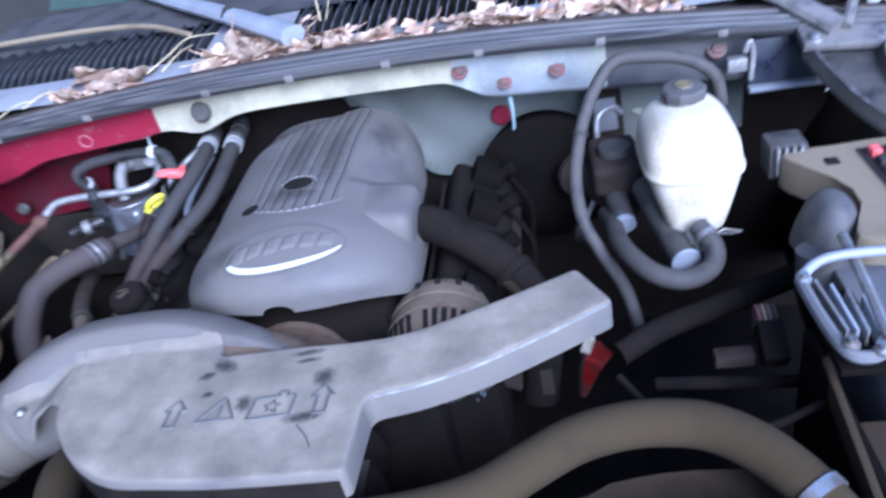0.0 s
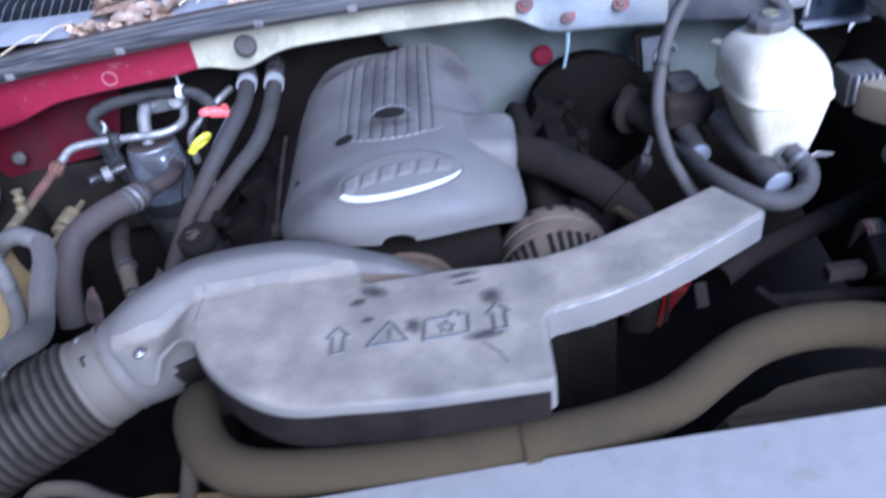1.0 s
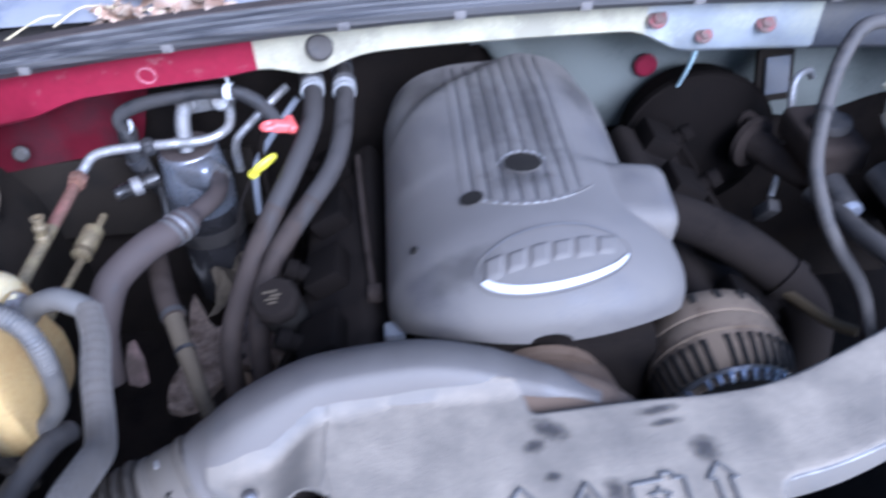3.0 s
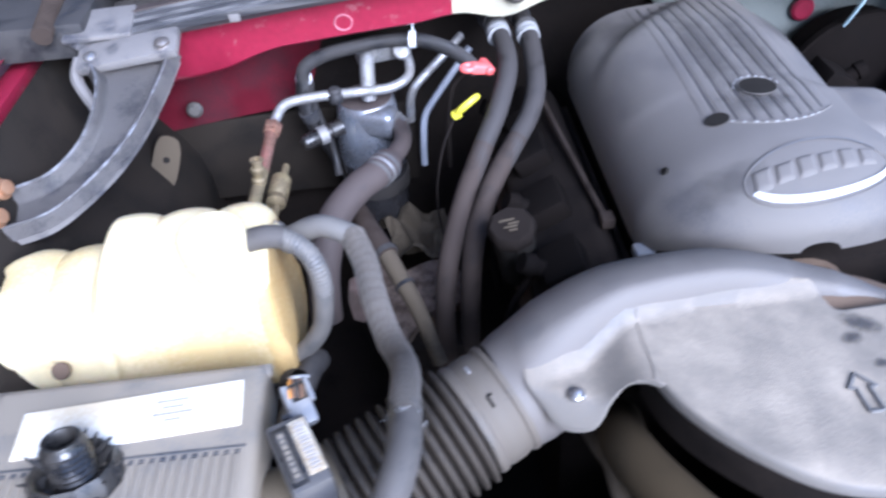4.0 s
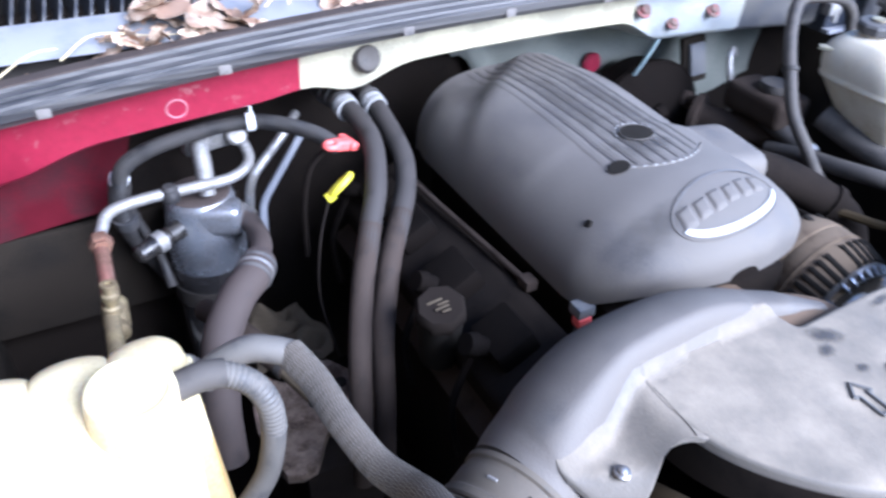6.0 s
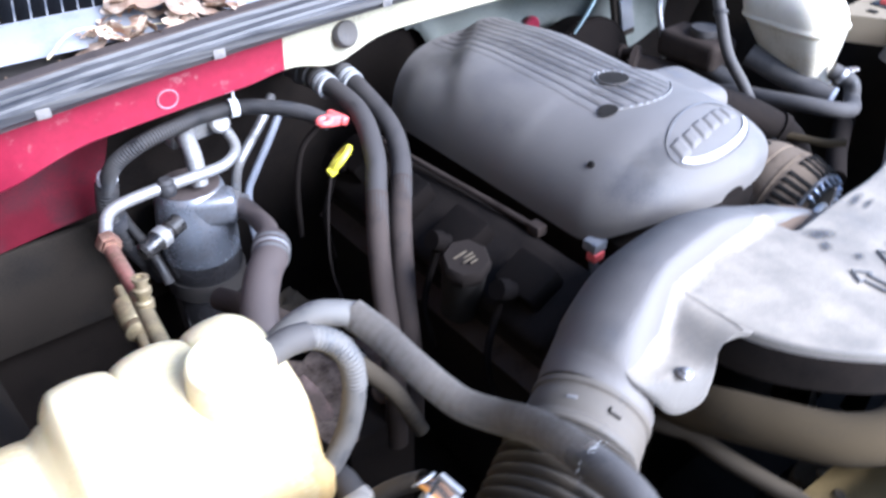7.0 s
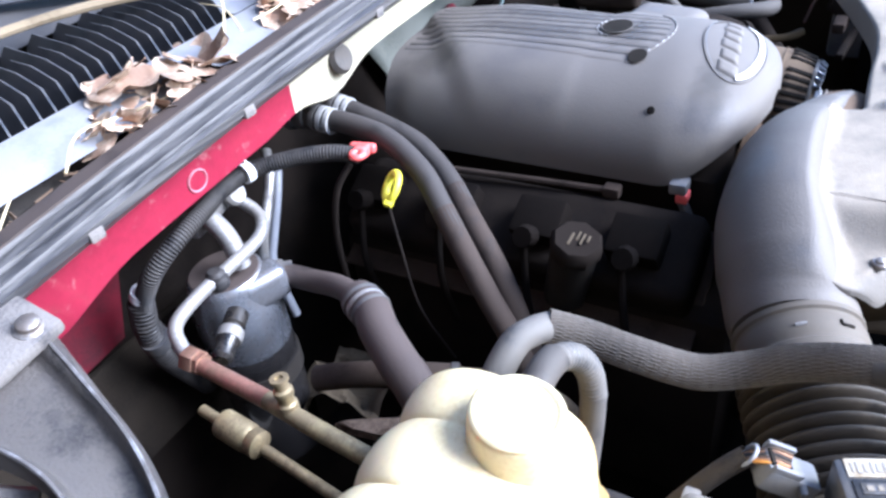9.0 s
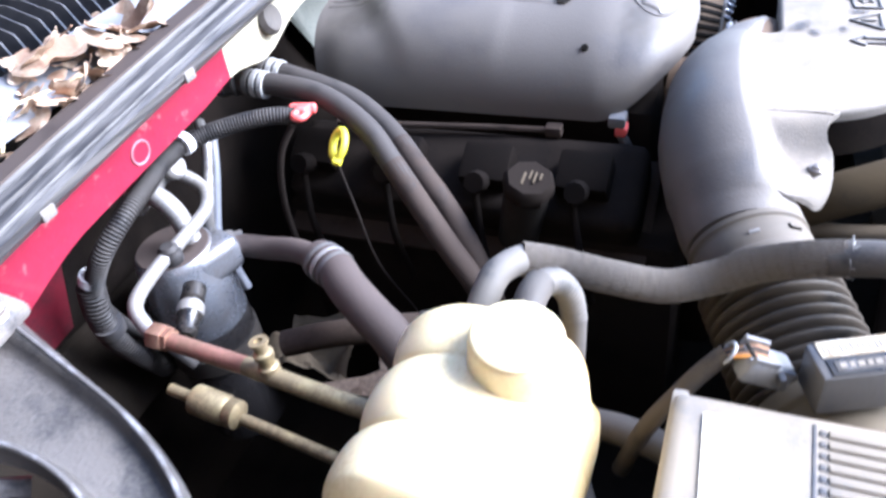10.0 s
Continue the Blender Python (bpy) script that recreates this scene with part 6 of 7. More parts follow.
def engine_parts():
    e = thing("engine_block", "dark engine block under the cover", "engine")
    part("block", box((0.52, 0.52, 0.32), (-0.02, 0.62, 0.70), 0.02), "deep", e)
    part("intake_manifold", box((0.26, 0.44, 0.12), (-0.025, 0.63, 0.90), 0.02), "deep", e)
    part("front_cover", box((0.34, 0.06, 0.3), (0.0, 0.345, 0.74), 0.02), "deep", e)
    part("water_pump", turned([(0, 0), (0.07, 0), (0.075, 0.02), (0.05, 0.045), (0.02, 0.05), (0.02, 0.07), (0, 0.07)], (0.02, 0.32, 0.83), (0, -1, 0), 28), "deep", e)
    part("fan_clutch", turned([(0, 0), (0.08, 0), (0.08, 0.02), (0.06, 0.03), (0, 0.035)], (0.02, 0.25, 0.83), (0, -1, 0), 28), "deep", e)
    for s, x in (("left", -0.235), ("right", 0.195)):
        v = thing("valve_cover", "dark valve cover with a flanged edge", "valve cover", "valve covers")
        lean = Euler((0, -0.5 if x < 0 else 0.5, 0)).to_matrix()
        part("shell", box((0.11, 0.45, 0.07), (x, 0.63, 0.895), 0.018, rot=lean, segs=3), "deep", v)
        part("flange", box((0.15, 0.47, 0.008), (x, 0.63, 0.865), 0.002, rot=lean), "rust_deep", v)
        for k in range(4):
            y = 0.47 + 0.115 * k
            coil = thing("ignition_coil", "black ignition coil on the valve cover", "ignition coil", "ignition coils")
            off = lean @ Vector((0, 0, 0.045))
            part("body", box((0.05, 0.06, 0.035), Vector((x, y, 0.895)) + off, 0.006, rot=lean), "shade_black", coil)
            part("tower", turned([(0.0, 0), (0.011, 0), (0.011, 0.02), (0.014, 0.022), (0.012, 0.036), (0, 0.036)], Vector((x, y, 0.895)) + lean @ Vector((-0.02 if x < 0 else 0.02, 0, 0.05)), lean @ Vector((-0.6 if x < 0 else 0.6, 0, 1)), 12), "shade_black", coil)
            part("lead", hose([Vector((x, y, 0.895)) + lean @ Vector((-0.035 if x < 0 else 0.035, 0, 0.08)), Vector((x - 0.06 if x < 0 else x + 0.06, y + 0.005, 0.925)), Vector((x - 0.09 if x < 0 else x + 0.09, y - 0.01, 0.87)), Vector((x - 0.085 if x < 0 else x + 0.085, y - 0.02, 0.80))], 0.0045, 6, 8), "shade_black", coil)
    rail = thing("fuel_rail", "thin dusty metal rail beside the engine cover", "fuel rail")
    part("rail", hose([(-0.222, 0.80, 0.957), (-0.215, 0.7, 0.957), (-0.207, 0.6, 0.957), (-0.20, 0.53, 0.955)], 0.004, 6, 8), "rust_deep", rail)
    part("end_plug", box((0.016, 0.02, 0.014), (-0.198, 0.52, 0.954), 0.003), "rust_deep", rail)
    cap = thing("oil_filler_cap", "dusty brown octagonal oil filler cap with a faint symbol", "oil cap")
    at, ax = Vector((-0.309, 0.522, 0.945)), Vector((-0.15, -0.25, 1)).normalized()
    # cap and neck drawn near-black, the shade they sit in is their colour
    top = part("cap", turned([(0.0, 0), (0.027, 0), (0.029, 0.003), (0.029, 0.017), (0.025, 0.022), (0.0, 0.023)], at, ax, 8), "deep", cap)
    for k, (a, b, w, h) in enumerate(((-0.004, 0.006, 0.022, 0.0035), (0.003, 0.0, 0.016, 0.003), (-0.001, -0.006, 0.02, 0.003), (0.001, -0.012, 0.012, 0.003))):
        part("symbol_bar", box((w * 0.8, h * 0.8, 0.001), at + ax * 0.0235 + Vector((a, b, 0)), 0.0003, rot=Vector((0, 0, 1)).rotation_difference(ax).to_matrix()), "tan_mid", top)
    part("neck", turned([(0.0, -0.08), (0.024, -0.08), (0.026, 0.0), (0.0, 0.0)], at, ax, 20), "void", cap)
    con = thing("sensor_connector", "pale wire connector with a red lock beside the duct", "connector")
    part("shell", box((0.022, 0.02, 0.014), (-0.176, 0.449, 0.962), 0.003), "plug_grey", con)
    part("lock", box((0.018, 0.014, 0.012), (-0.178, 0.444, 0.95), 0.003), "clip_red", con)
    part("lead", hose([(-0.18, 0.445, 0.945), (-0.19, 0.43, 0.92), (-0.215, 0.42, 0.88), (-0.24, 0.44, 0.84)], 0.006, 6, 8), "rubber", con)
    tb = thing("throttle_duct", "rusty brown moulded throttle duct under the intake", "throttle duct")
    part("body", grid(lambda u, v: (-0.025 + (0.075 + 0.01 * math.sin(3 * v)) * math.cos(math.pi * (1 - u)), 0.30 + 0.115 * v, 0.90 + 0.068 * math.sin(math.pi * u) * (1 - 0.3 * v * v)), 24, 8), "rust", tb)
    part("tail", hose([(-0.10, 0.326, 0.965), (-0.05, 0.32, 0.966), (-0.01, 0.312, 0.965), (0.025, 0.302, 0.960), (0.055, 0.292, 0.95)], lambda t: 0.052 - 0.004 * t - 0.028 * t ** 3, 8, 28), "rust", tb)
    part("end", turned([(0, 0), (0.07, 0), (0.07, 0.01), (0.05, 0.02), (0, 0.02)], (-0.025, 0.405, 0.897), (0, 1, 0.1), 24), "rust", tb)
    up = thing("upper_radiator_hose", "black rubber hose leading from the engine", "hose")
    part("hose", hose([(0.08, 0.60, 0.985), (0.135, 0.57, 1.0), (0.19, 0.54, 0.992), (0.245, 0.505, 0.966), (0.285, 0.47, 0.93), (0.295, 0.45, 0.87), (0.28, 0.43, 0.78)], 0.026, 8, 20), "deep", up)
    part("clamp", turned([(0.026, 0), (0.0295, 0), (0.0295, 0.012), (0.026, 0.012)], (0.262, 0.49, 0.954), (0.7, -0.6, -0.5), 24), "deep", up)
    clip = thing("wire_clip", "pale plastic wire clip deep beside the alternator", "connector")
    part("clip", box((0.014, 0.026, 0.009), (0.353, 0.506, 0.80), 0.002, rot=Euler((0.5, 0, -0.5)).to_matrix()), "label_cream", clip)
    part("lead", hose([(0.347, 0.494, 0.794), (0.34, 0.48, 0.78), (0.335, 0.47, 0.74)], 0.003, 6, 8), "deep", clip)
    thin = thing("vacuum_hose", "thin dusty hose beside the alternator", "hose")
    part("hose", hose([(0.235, 0.50, 0.955), (0.262, 0.455, 0.955), (0.285, 0.42, 0.952), (0.305, 0.40, 0.955)], 0.006, 6, 8), "rubber_tan", thin)
    # brackets and pipes low on the passenger side
    br = thing("compressor_bracket", "pale dusty cast bracket low beside the engine", "bracket")
    part("plate", slab(smooth_outline([(-0.500, 0.757), (-0.475, 0.715), (-0.450, 0.672), (-0.424, 0.692), (-0.383, 0.693), (-0.342, 0.614), (-0.372, 0.596), (-0.401, 0.603), (-0.437, 0.564), (-0.458, 0.533), (-0.492, 0.536), (-0.499, 0.584), (-0.484, 0.619), (-0.492, 0.69)], 2), 0.748, 0.762, 0.003), "pale_cast", br)
    for x, y, r in ((-0.384, 0.645, 0.009), (-0.405, 0.615, 0.006)):
        part("hole", disc(r, 0.0008, (x, y, 0.762), bev=0.0002, segs=18), "void", br)
    part("pedestal", box((0.1, 0.13, 0.22), (-0.42, 0.60, 0.635), 0.01), "deep", br)
    part("ring", turned([(0.010, 0), (0.015, 0), (0.017, 0.005), (0.015, 0.010), (0.010, 0.010)], (-0.40, 0.565, 0.765), (0.2, -0.5, 0.8), 20), "rust", br)
    foil = thing("heat_shield", "crumpled tan dusted heat shield low behind the accumulator", "heat shield")
    rng = random.Random(12)
    dents = [(rng.uniform(0, 1), rng.uniform(0, 1), rng.uniform(0.1, 0.3), rng.uniform(-0.03, 0.03)) for _ in range(26)]
    part("sheet", grid(lambda u, v: (-0.475 + 0.11 * u + 0.01 * math.sin(5 * v), 0.715 + 0.125 * v + 0.008 * math.sin(7 * u), 0.745 + sum(h * max(0.0, 1 - math.hypot(u - a, v - b) / r) for a, b, r, h in dents)), 30, 30), "tan_mid", foil, angle=10)
    tg = thing("pink_tag", "faded pink paper tag hanging below the coolant hose", "tag")
    part("tag", slab([(-0.009, -0.024), (0.004, -0.030), (0.013, -0.026), (0.011, 0.004), (0.002, 0.03), (-0.006, 0.027), (-0.012, 0.0)], -0.0006, 0.0006, 0.0002, lambda x, y: 8 * x * y, cuts=0.005), "tag_pink", tg)
    tg.matrix_world = Matrix.Translation((-0.506, 0.535, 0.853)) @ Euler((0.75, 0.15, 0.25)).to_matrix().to_4x4()
    op = thing("lower_pipe", "brown pipe with a black band and a yellowish lower length", "pipe")
    part("pipe", hose([(-0.52, 0.735, 0.868), (-0.506, 0.695, 0.876), (-0.49, 0.65, 0.879), (-0.475, 0.612, 0.878), (-0.463, 0.588, 0.874)], 0.0145, 8, 14), "rust_deep", op)
    part("lower_length", hose([(-0.466, 0.594, 0.875), (-0.45, 0.555, 0.865), (-0.434, 0.52, 0.85), (-0.424, 0.495, 0.835), (-0.41, 0.47, 0.79)], lambda t: 0.0125 - 0.003 * t, 8, 14), "tan_mid", op, "yellowish dusted lower length")
    part("band", turned([(0.0125, 0), (0.0158, 0), (0.0158, 0.008), (0.0125, 0.008)], (-0.467, 0.597, 0.8755), (0.42, -0.86, -0.2), 18), "black", op)
    part("lower_band", turned([(0.0105, 0), (0.0132, 0), (0.0132, 0.005), (0.0105, 0.005)], (-0.4455, 0.546, 0.8615), (0.42, -0.82, -0.35), 18), "black", op)
    f = thing("fan_shroud", "black plastic fan shroud behind the radiator", "fan shroud")
    part("ring", sweep([(0.02 + 0.27 * math.cos(t), 0.13, 0.66 + 0.24 * math.sin(t)) for t in [math.pi * k / 30 for k in range(31)]], 0.012, 8), "black", f)
    part("plate", grid(lambda u, v: (0.02 + (0.27 + 0.05 * v) * math.cos(math.pi * u), 0.13 - 0.05 * v, 0.66 + (0.23 + 0.01 * v) * math.sin(math.pi * u)), 30, 3), "black", f)
    for k in range(7):
        t = 0.3 + k * 0.9
        fb = part("fan_blade", grid(lambda u, v: (0.02 + (0.06 + 0.19 * v) * math.cos(t + 0.32 * u), 0.2 - 0.03 * u, 0.8 + (0.06 + 0.19 * v) * math.sin(t + 0.32 * u) - 0.1), 4, 6), "black", f)
    rp = thing("red_belt_tag", "bright red plastic guard deep beside the alternator", "plastic guard")
    part("guard", turned([(0.0, 0.0), (0.006, 0.002), (0.014, 0.05), (0.026, 0.085), (0.024, 0.092), (0.0, 0.094)], (0.339, 0.519, 0.688), (0.28, 0.02, 1), 5), "guard_red", rp, angle=25)


engine_parts()


# ---- driver's side ----
def white_tank():
    t = thing("overflow_tank", "milky white plastic overflow tank with black cap", "coolant tank")
    c = Vector((0.515, 0.628, 0))

    def fn(u, v):
        z0, z1 = 0.948, 1.09
        a = 2 * math.pi * u
        h = v
        w = 0.58 + 0.42 * (h / 0.56) ** 0.9 if h < 0.56 else 1.0 - 0.48 * ((h - 0.56) / 0.44) ** 3.4
        if h > 0.985:
            w *= 0.75
        k = 0.5
        cx = (1 if math.cos(a) > 0 else -1) * abs(math.cos(a)) ** k
        cy = (1 if math.sin(a) > 0 else -1) * abs(math.sin(a)) ** k
        seam = 0.0025 if 0.545 < h < 0.575 else 0
        return (c.x + (0.064 * w + seam) * cx, c.y - 0.035 * (1 - h) + 0.02 * h + (0.078 * w + seam) * cy, z0 + (z1 - z0) * h)
    bm = grid(fn, 48, 44, wrap=True)
    bmesh.ops.holes_fill(bm, edges=[e for e in bm.edges if e.is_boundary], sides=0)
    part("body", bm, "tank_white", t, angle=70)
    part("neck", turned([(0.0, 0), (0.023, 0), (0.023, 0.02), (0, 0.02)], (0.516, 0.662, 1.083), (0, -0.06, 1), 24), "tank_white", t)
    cap = part("cap", turned([(0.0, 0), (0.028, 0), (0.0305, 0.003), (0.0305, 0.012), (0.027, 0.0155), (0.014, 0.017), (0.013, 0.019), (0, 0.019)], (0.516, 0.661, 1.095), (0, -0.06, 1), 10), "slate", t, "ridged dark grey screw cap", 25)
    part("cap_sticker", disc(0.0115, 0.0012, (0.516, 0.6596, 1.1139), (0, -0.06, 1), 0.0003), "brass", cap)
    part("outlet", hose([(0.508, 0.555, 0.953), (0.51, 0.54, 0.94), (0.512, 0.528, 0.94)], 0.012, 6, 14), "tank_white", t)
    part("bracket_arm", box((0.014, 0.03, 0.006), (0.463, 0.69, 1.066), 0.001, rot=Euler((0, 0, 0.5)).to_matrix()), "beige", t)
    h = thing("tank_hose", "grey rubber hose curving under the white tank", "hose")
    part("hose", hose([(0.511, 0.536, 0.965), (0.525, 0.505, 0.95), (0.519, 0.492, 0.927), (0.485, 0.474, 0.925), (0.450, 0.484, 0.93), (0.424, 0.525, 0.932), (0.412, 0.58, 0.925), (0.41, 0.64, 0.915), (0.405, 0.70, 0.90)], 0.0135, 8, 16), "rubber", h)
    part("spring_clamp", turned([(0.0135, 0), (0.0155, 0), (0.0155, 0.008), (0.0135, 0.008)], (0.517, 0.523, 0.959), (0.3, -0.8, -0.4), 18), "steel", h)
    for k in (-1, 1):
        part("clamp_tang", sweep([(0.53, 0.518, 0.962), (0.545 + 0.004 * k, 0.514 - 0.006 * k, 0.966), (0.562, 0.516, 0.963)], 0.0014, 6), "steel", h)
    s = thing("overflow_tube", "grey rubber tube arching over the white tank", "hose")
    part("tube", hose([(0.585, 0.74, 1.04), (0.575, 0.745, 1.085), (0.535, 0.742, 1.117), (0.48, 0.745, 1.128), (0.432, 0.745, 1.126), (0.397, 0.718, 1.092), (0.374, 0.682, 1.047), (0.361, 0.645, 0.995), (0.365, 0.605, 0.951), (0.384, 0.585, 0.91), (0.415, 0.55, 0.86), (0.43, 0.52, 0.80)], 0.0095, 10, 16), "rubber", s)
    part("clip", turned([(0.009, 0), (0.012, 0), (0.012, 0.006), (0.009, 0.006)], (0.374, 0.682, 1.047), (0.3, 0.5, 0.8), 14), "black", s)


white_tank()


def brakes():
    b = thing("brake_booster", "black round brake booster on the firewall", "brake booster")
    part("drum", turned([(0, 0), (0.05, 0), (0.09, 0.012), (0.118, 0.035), (0.122, 0.04), (0.122, 0.05), (0.117, 0.055), (0.112, 0.10), (0, 0.11)], (0.315, 0.86, 0.865), (0, 1, 0), 44), "shade_black", b)
    part("clamp_band", turned([(0.12, 0), (0.125, 0.001), (0.125, 0.013), (0.12, 0.014)], (0.315, 0.898, 0.865), (0, 1, 0), 44), "shade_black", b)
    part("check_valve", turned([(0, 0), (0.016, 0), (0.016, 0.012), (0.009, 0.014), (0.009, 0.035), (0, 0.035)], (0.375, 0.875, 0.92), (0, -1, 0.2), 18), "rust_deep", b)
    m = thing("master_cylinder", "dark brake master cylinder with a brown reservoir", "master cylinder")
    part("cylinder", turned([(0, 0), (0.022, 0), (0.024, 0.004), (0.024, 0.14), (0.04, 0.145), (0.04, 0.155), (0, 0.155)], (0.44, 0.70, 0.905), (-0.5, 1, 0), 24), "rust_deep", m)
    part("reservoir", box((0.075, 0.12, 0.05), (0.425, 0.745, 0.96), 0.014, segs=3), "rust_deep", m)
    part("cap", turned([(0, 0), (0.024, 0), (0.026, 0.004), (0.024, 0.014), (0, 0.016)], (0.425, 0.735, 0.985), segs=20), "rubber", m)
    p = thing("steering_pipe", "grey blue capped pipe end below the tank", "pipe")
    part("tube", hose([(0.46, 0.66, 0.965), (0.475, 0.6, 0.945), (0.488, 0.54, 0.93), (0.492, 0.515, 0.926)], 0.02, 6, 20), "rubber", p)
    part("cap", disc(0.0205, 0.004, (0.492, 0.515, 0.926), (0.15, -1, -0.15)), "wiper", p)
    g = thing("vent_pipe", "straight grey pipe with a flared end", "pipe")
    part("tube", hose([(0.405, 0.80, 0.962), (0.413, 0.74, 0.946), (0.420, 0.69, 0.930), (0.427, 0.638, 0.914)], 0.0165, 6, 16), "rubber", g)
    part("flare", turned([(0.010, 0), (0.0165, 0), (0.0175, 0.004), (0.0165, 0.01), (0.010, 0.01)], (0.4255, 0.645, 0.916), (0.13, -0.94, -0.28), 20), "wiper", g)
    w = thing("white_loom_tube", "thin white bent tube beside the booster", "tube")
    part("tube", hose([(0.449, 0.852, 0.998), (0.438, 0.847, 1.012), (0.418, 0.834, 1.013), (0.407, 0.822, 1.0), (0.405, 0.806, 0.965), (0.400, 0.790, 0.925), (0.392, 0.772, 0.889), (0.374, 0.742, 0.868)], 0.0052, 8, 10), "alu", w)
    part("plug", box((0.02, 0.02, 0.04), (0.364, 0.727, 0.856), 0.004, rot=Euler((0.5, 0.3, 0)).to_matrix()), "rubber", w)
    pl = thing("mount_plate", "flat blue grey steel plate on the firewall", "mounting plate")
    part("plate", box((0.040, 0.008, 0.058), (0.428, 0.912, 0.972), 0.004, rot=Euler((-0.3, 0, 0.1)).to_matrix()), "battery", pl)
    part("surround", box((0.062, 0.012, 0.084), (0.428, 0.922, 0.968), 0.006, rot=Euler((-0.3, 0, 0.1)).to_matrix()), "bay_black", pl)
    bw = thing("blue_wire", "pale blue wire hanging from a firewall bolt", "wire")
    part("wire", hose([(0.268, 0.858, 1.072), (0.270, 0.861, 1.053), (0.2705, 0.88, 1.01), (0.265, 0.912, 0.945), (0.258, 0.925, 0.90)], lambda t: 0.0045 - 0.003 * t, 8, 8), "wire_blue", bw)


brakes()


def paint_marks():
    for x, y, r in ((-0.045, 0.02, 0.006), (-0.38, 0.005, 0.006)):
        hole = thing("panel_screw", "small dark screw in the radiator panel", "screw", "panel screws")
        part("washer", disc(r * 1.5, 0.0015, (x, y, 0.957), bev=0.0004), "steel_dull", hole)
        part("head", disc(r, 0.003, (x, y, 0.957), bev=0.0006), "void", hole)
    for x, dy, dz, r in ((0.198, 0.040, -0.040, 0.016), (0.267, 0.042, -0.067, 0.014), (0.352, 0.041, -0.052, 0.016), (0.60, 0.040, -0.038, 0.018)):
        b = thing("lip_bolt", "red painted bolt head on the cowl lip", "bolt", "cowl bolts")
        at = (x, seal_y(x) + dy - 0.006, seal_z(x) + dz - 0.004)
        part("washer", disc(r * 0.85, 0.003, at, (0, -0.7, 0.6)), "bolt_red", b)
        part("head", disc(r * 0.5, 0.007, at, (0, -0.7, 0.6), segs=6), "bolt_red", b)
    p = thing("red_firewall_plug", "red painted round plug on the firewall mat", "plug")
    part("plug", disc(0.019, 0.012, (0.243, 0.989, 0.967), (0, -1, 0.05), 0.004, 24), "red", p)
    c = thing("cowl_bolt", "dark round grommet on the primer patch of the cowl lip", "grommet")
    part("body", turned([(0, 0), (0.018, 0), (0.019, 0.004), (0.015, 0.01), (0.008, 0.011), (0.0, 0.007)], (-0.254, 0.838, 1.110), (0, -0.95, 0.3), 18), "rubber", c)
    r = thing("stamped_boss", "worn round stamping in the red cowl lip", "stamping")
    at = Vector((-0.493, seal_y(-0.493) + 0.0375, seal_z(-0.493) - 0.0560))
    part("ring", sweep([at + Vector((0.012 * math.cos(t), -0.001 * math.sin(t), 0.0115 * math.sin(t))) for t in [6.2832 * k / 20 for k in range(21)]], 0.0013, 6), "worn_pink", r)
    w = thing("wall_bolt", "pale round bolt on the dark side wall", "bolt")
    part("head", turned([(0, 0), (0.013, 0), (0.013, 0.004), (0.008, 0.009), (0, 0.009)], (-0.757, 0.935, 0.924), (0.1, -1, 0.2), 16), "steel_dull", w)
    y = thing("wall_plate", "dull yellowish plate with a small hole", "plate")
    part("plate", slab(smooth_outline([(-0.016, -0.036), (0.014, -0.038), (0.02, 0.0), (0.015, 0.036), (-0.013, 0.038), (-0.02, 0.0)], 4), 0, 0.006, 0.002), "tan_mid", y)
    part("hole", disc(0.005, 0.001, (0.0, 0.004, 0.006), bev=0.0002), "void", y)
    y.matrix_world = Matrix.Translation((-0.80, 0.85, 0.885)) @ Vector((0, 0, 1)).rotation_difference(Vector((0.45, -0.8, 0.4))).to_matrix().to_4x4()


paint_marks()


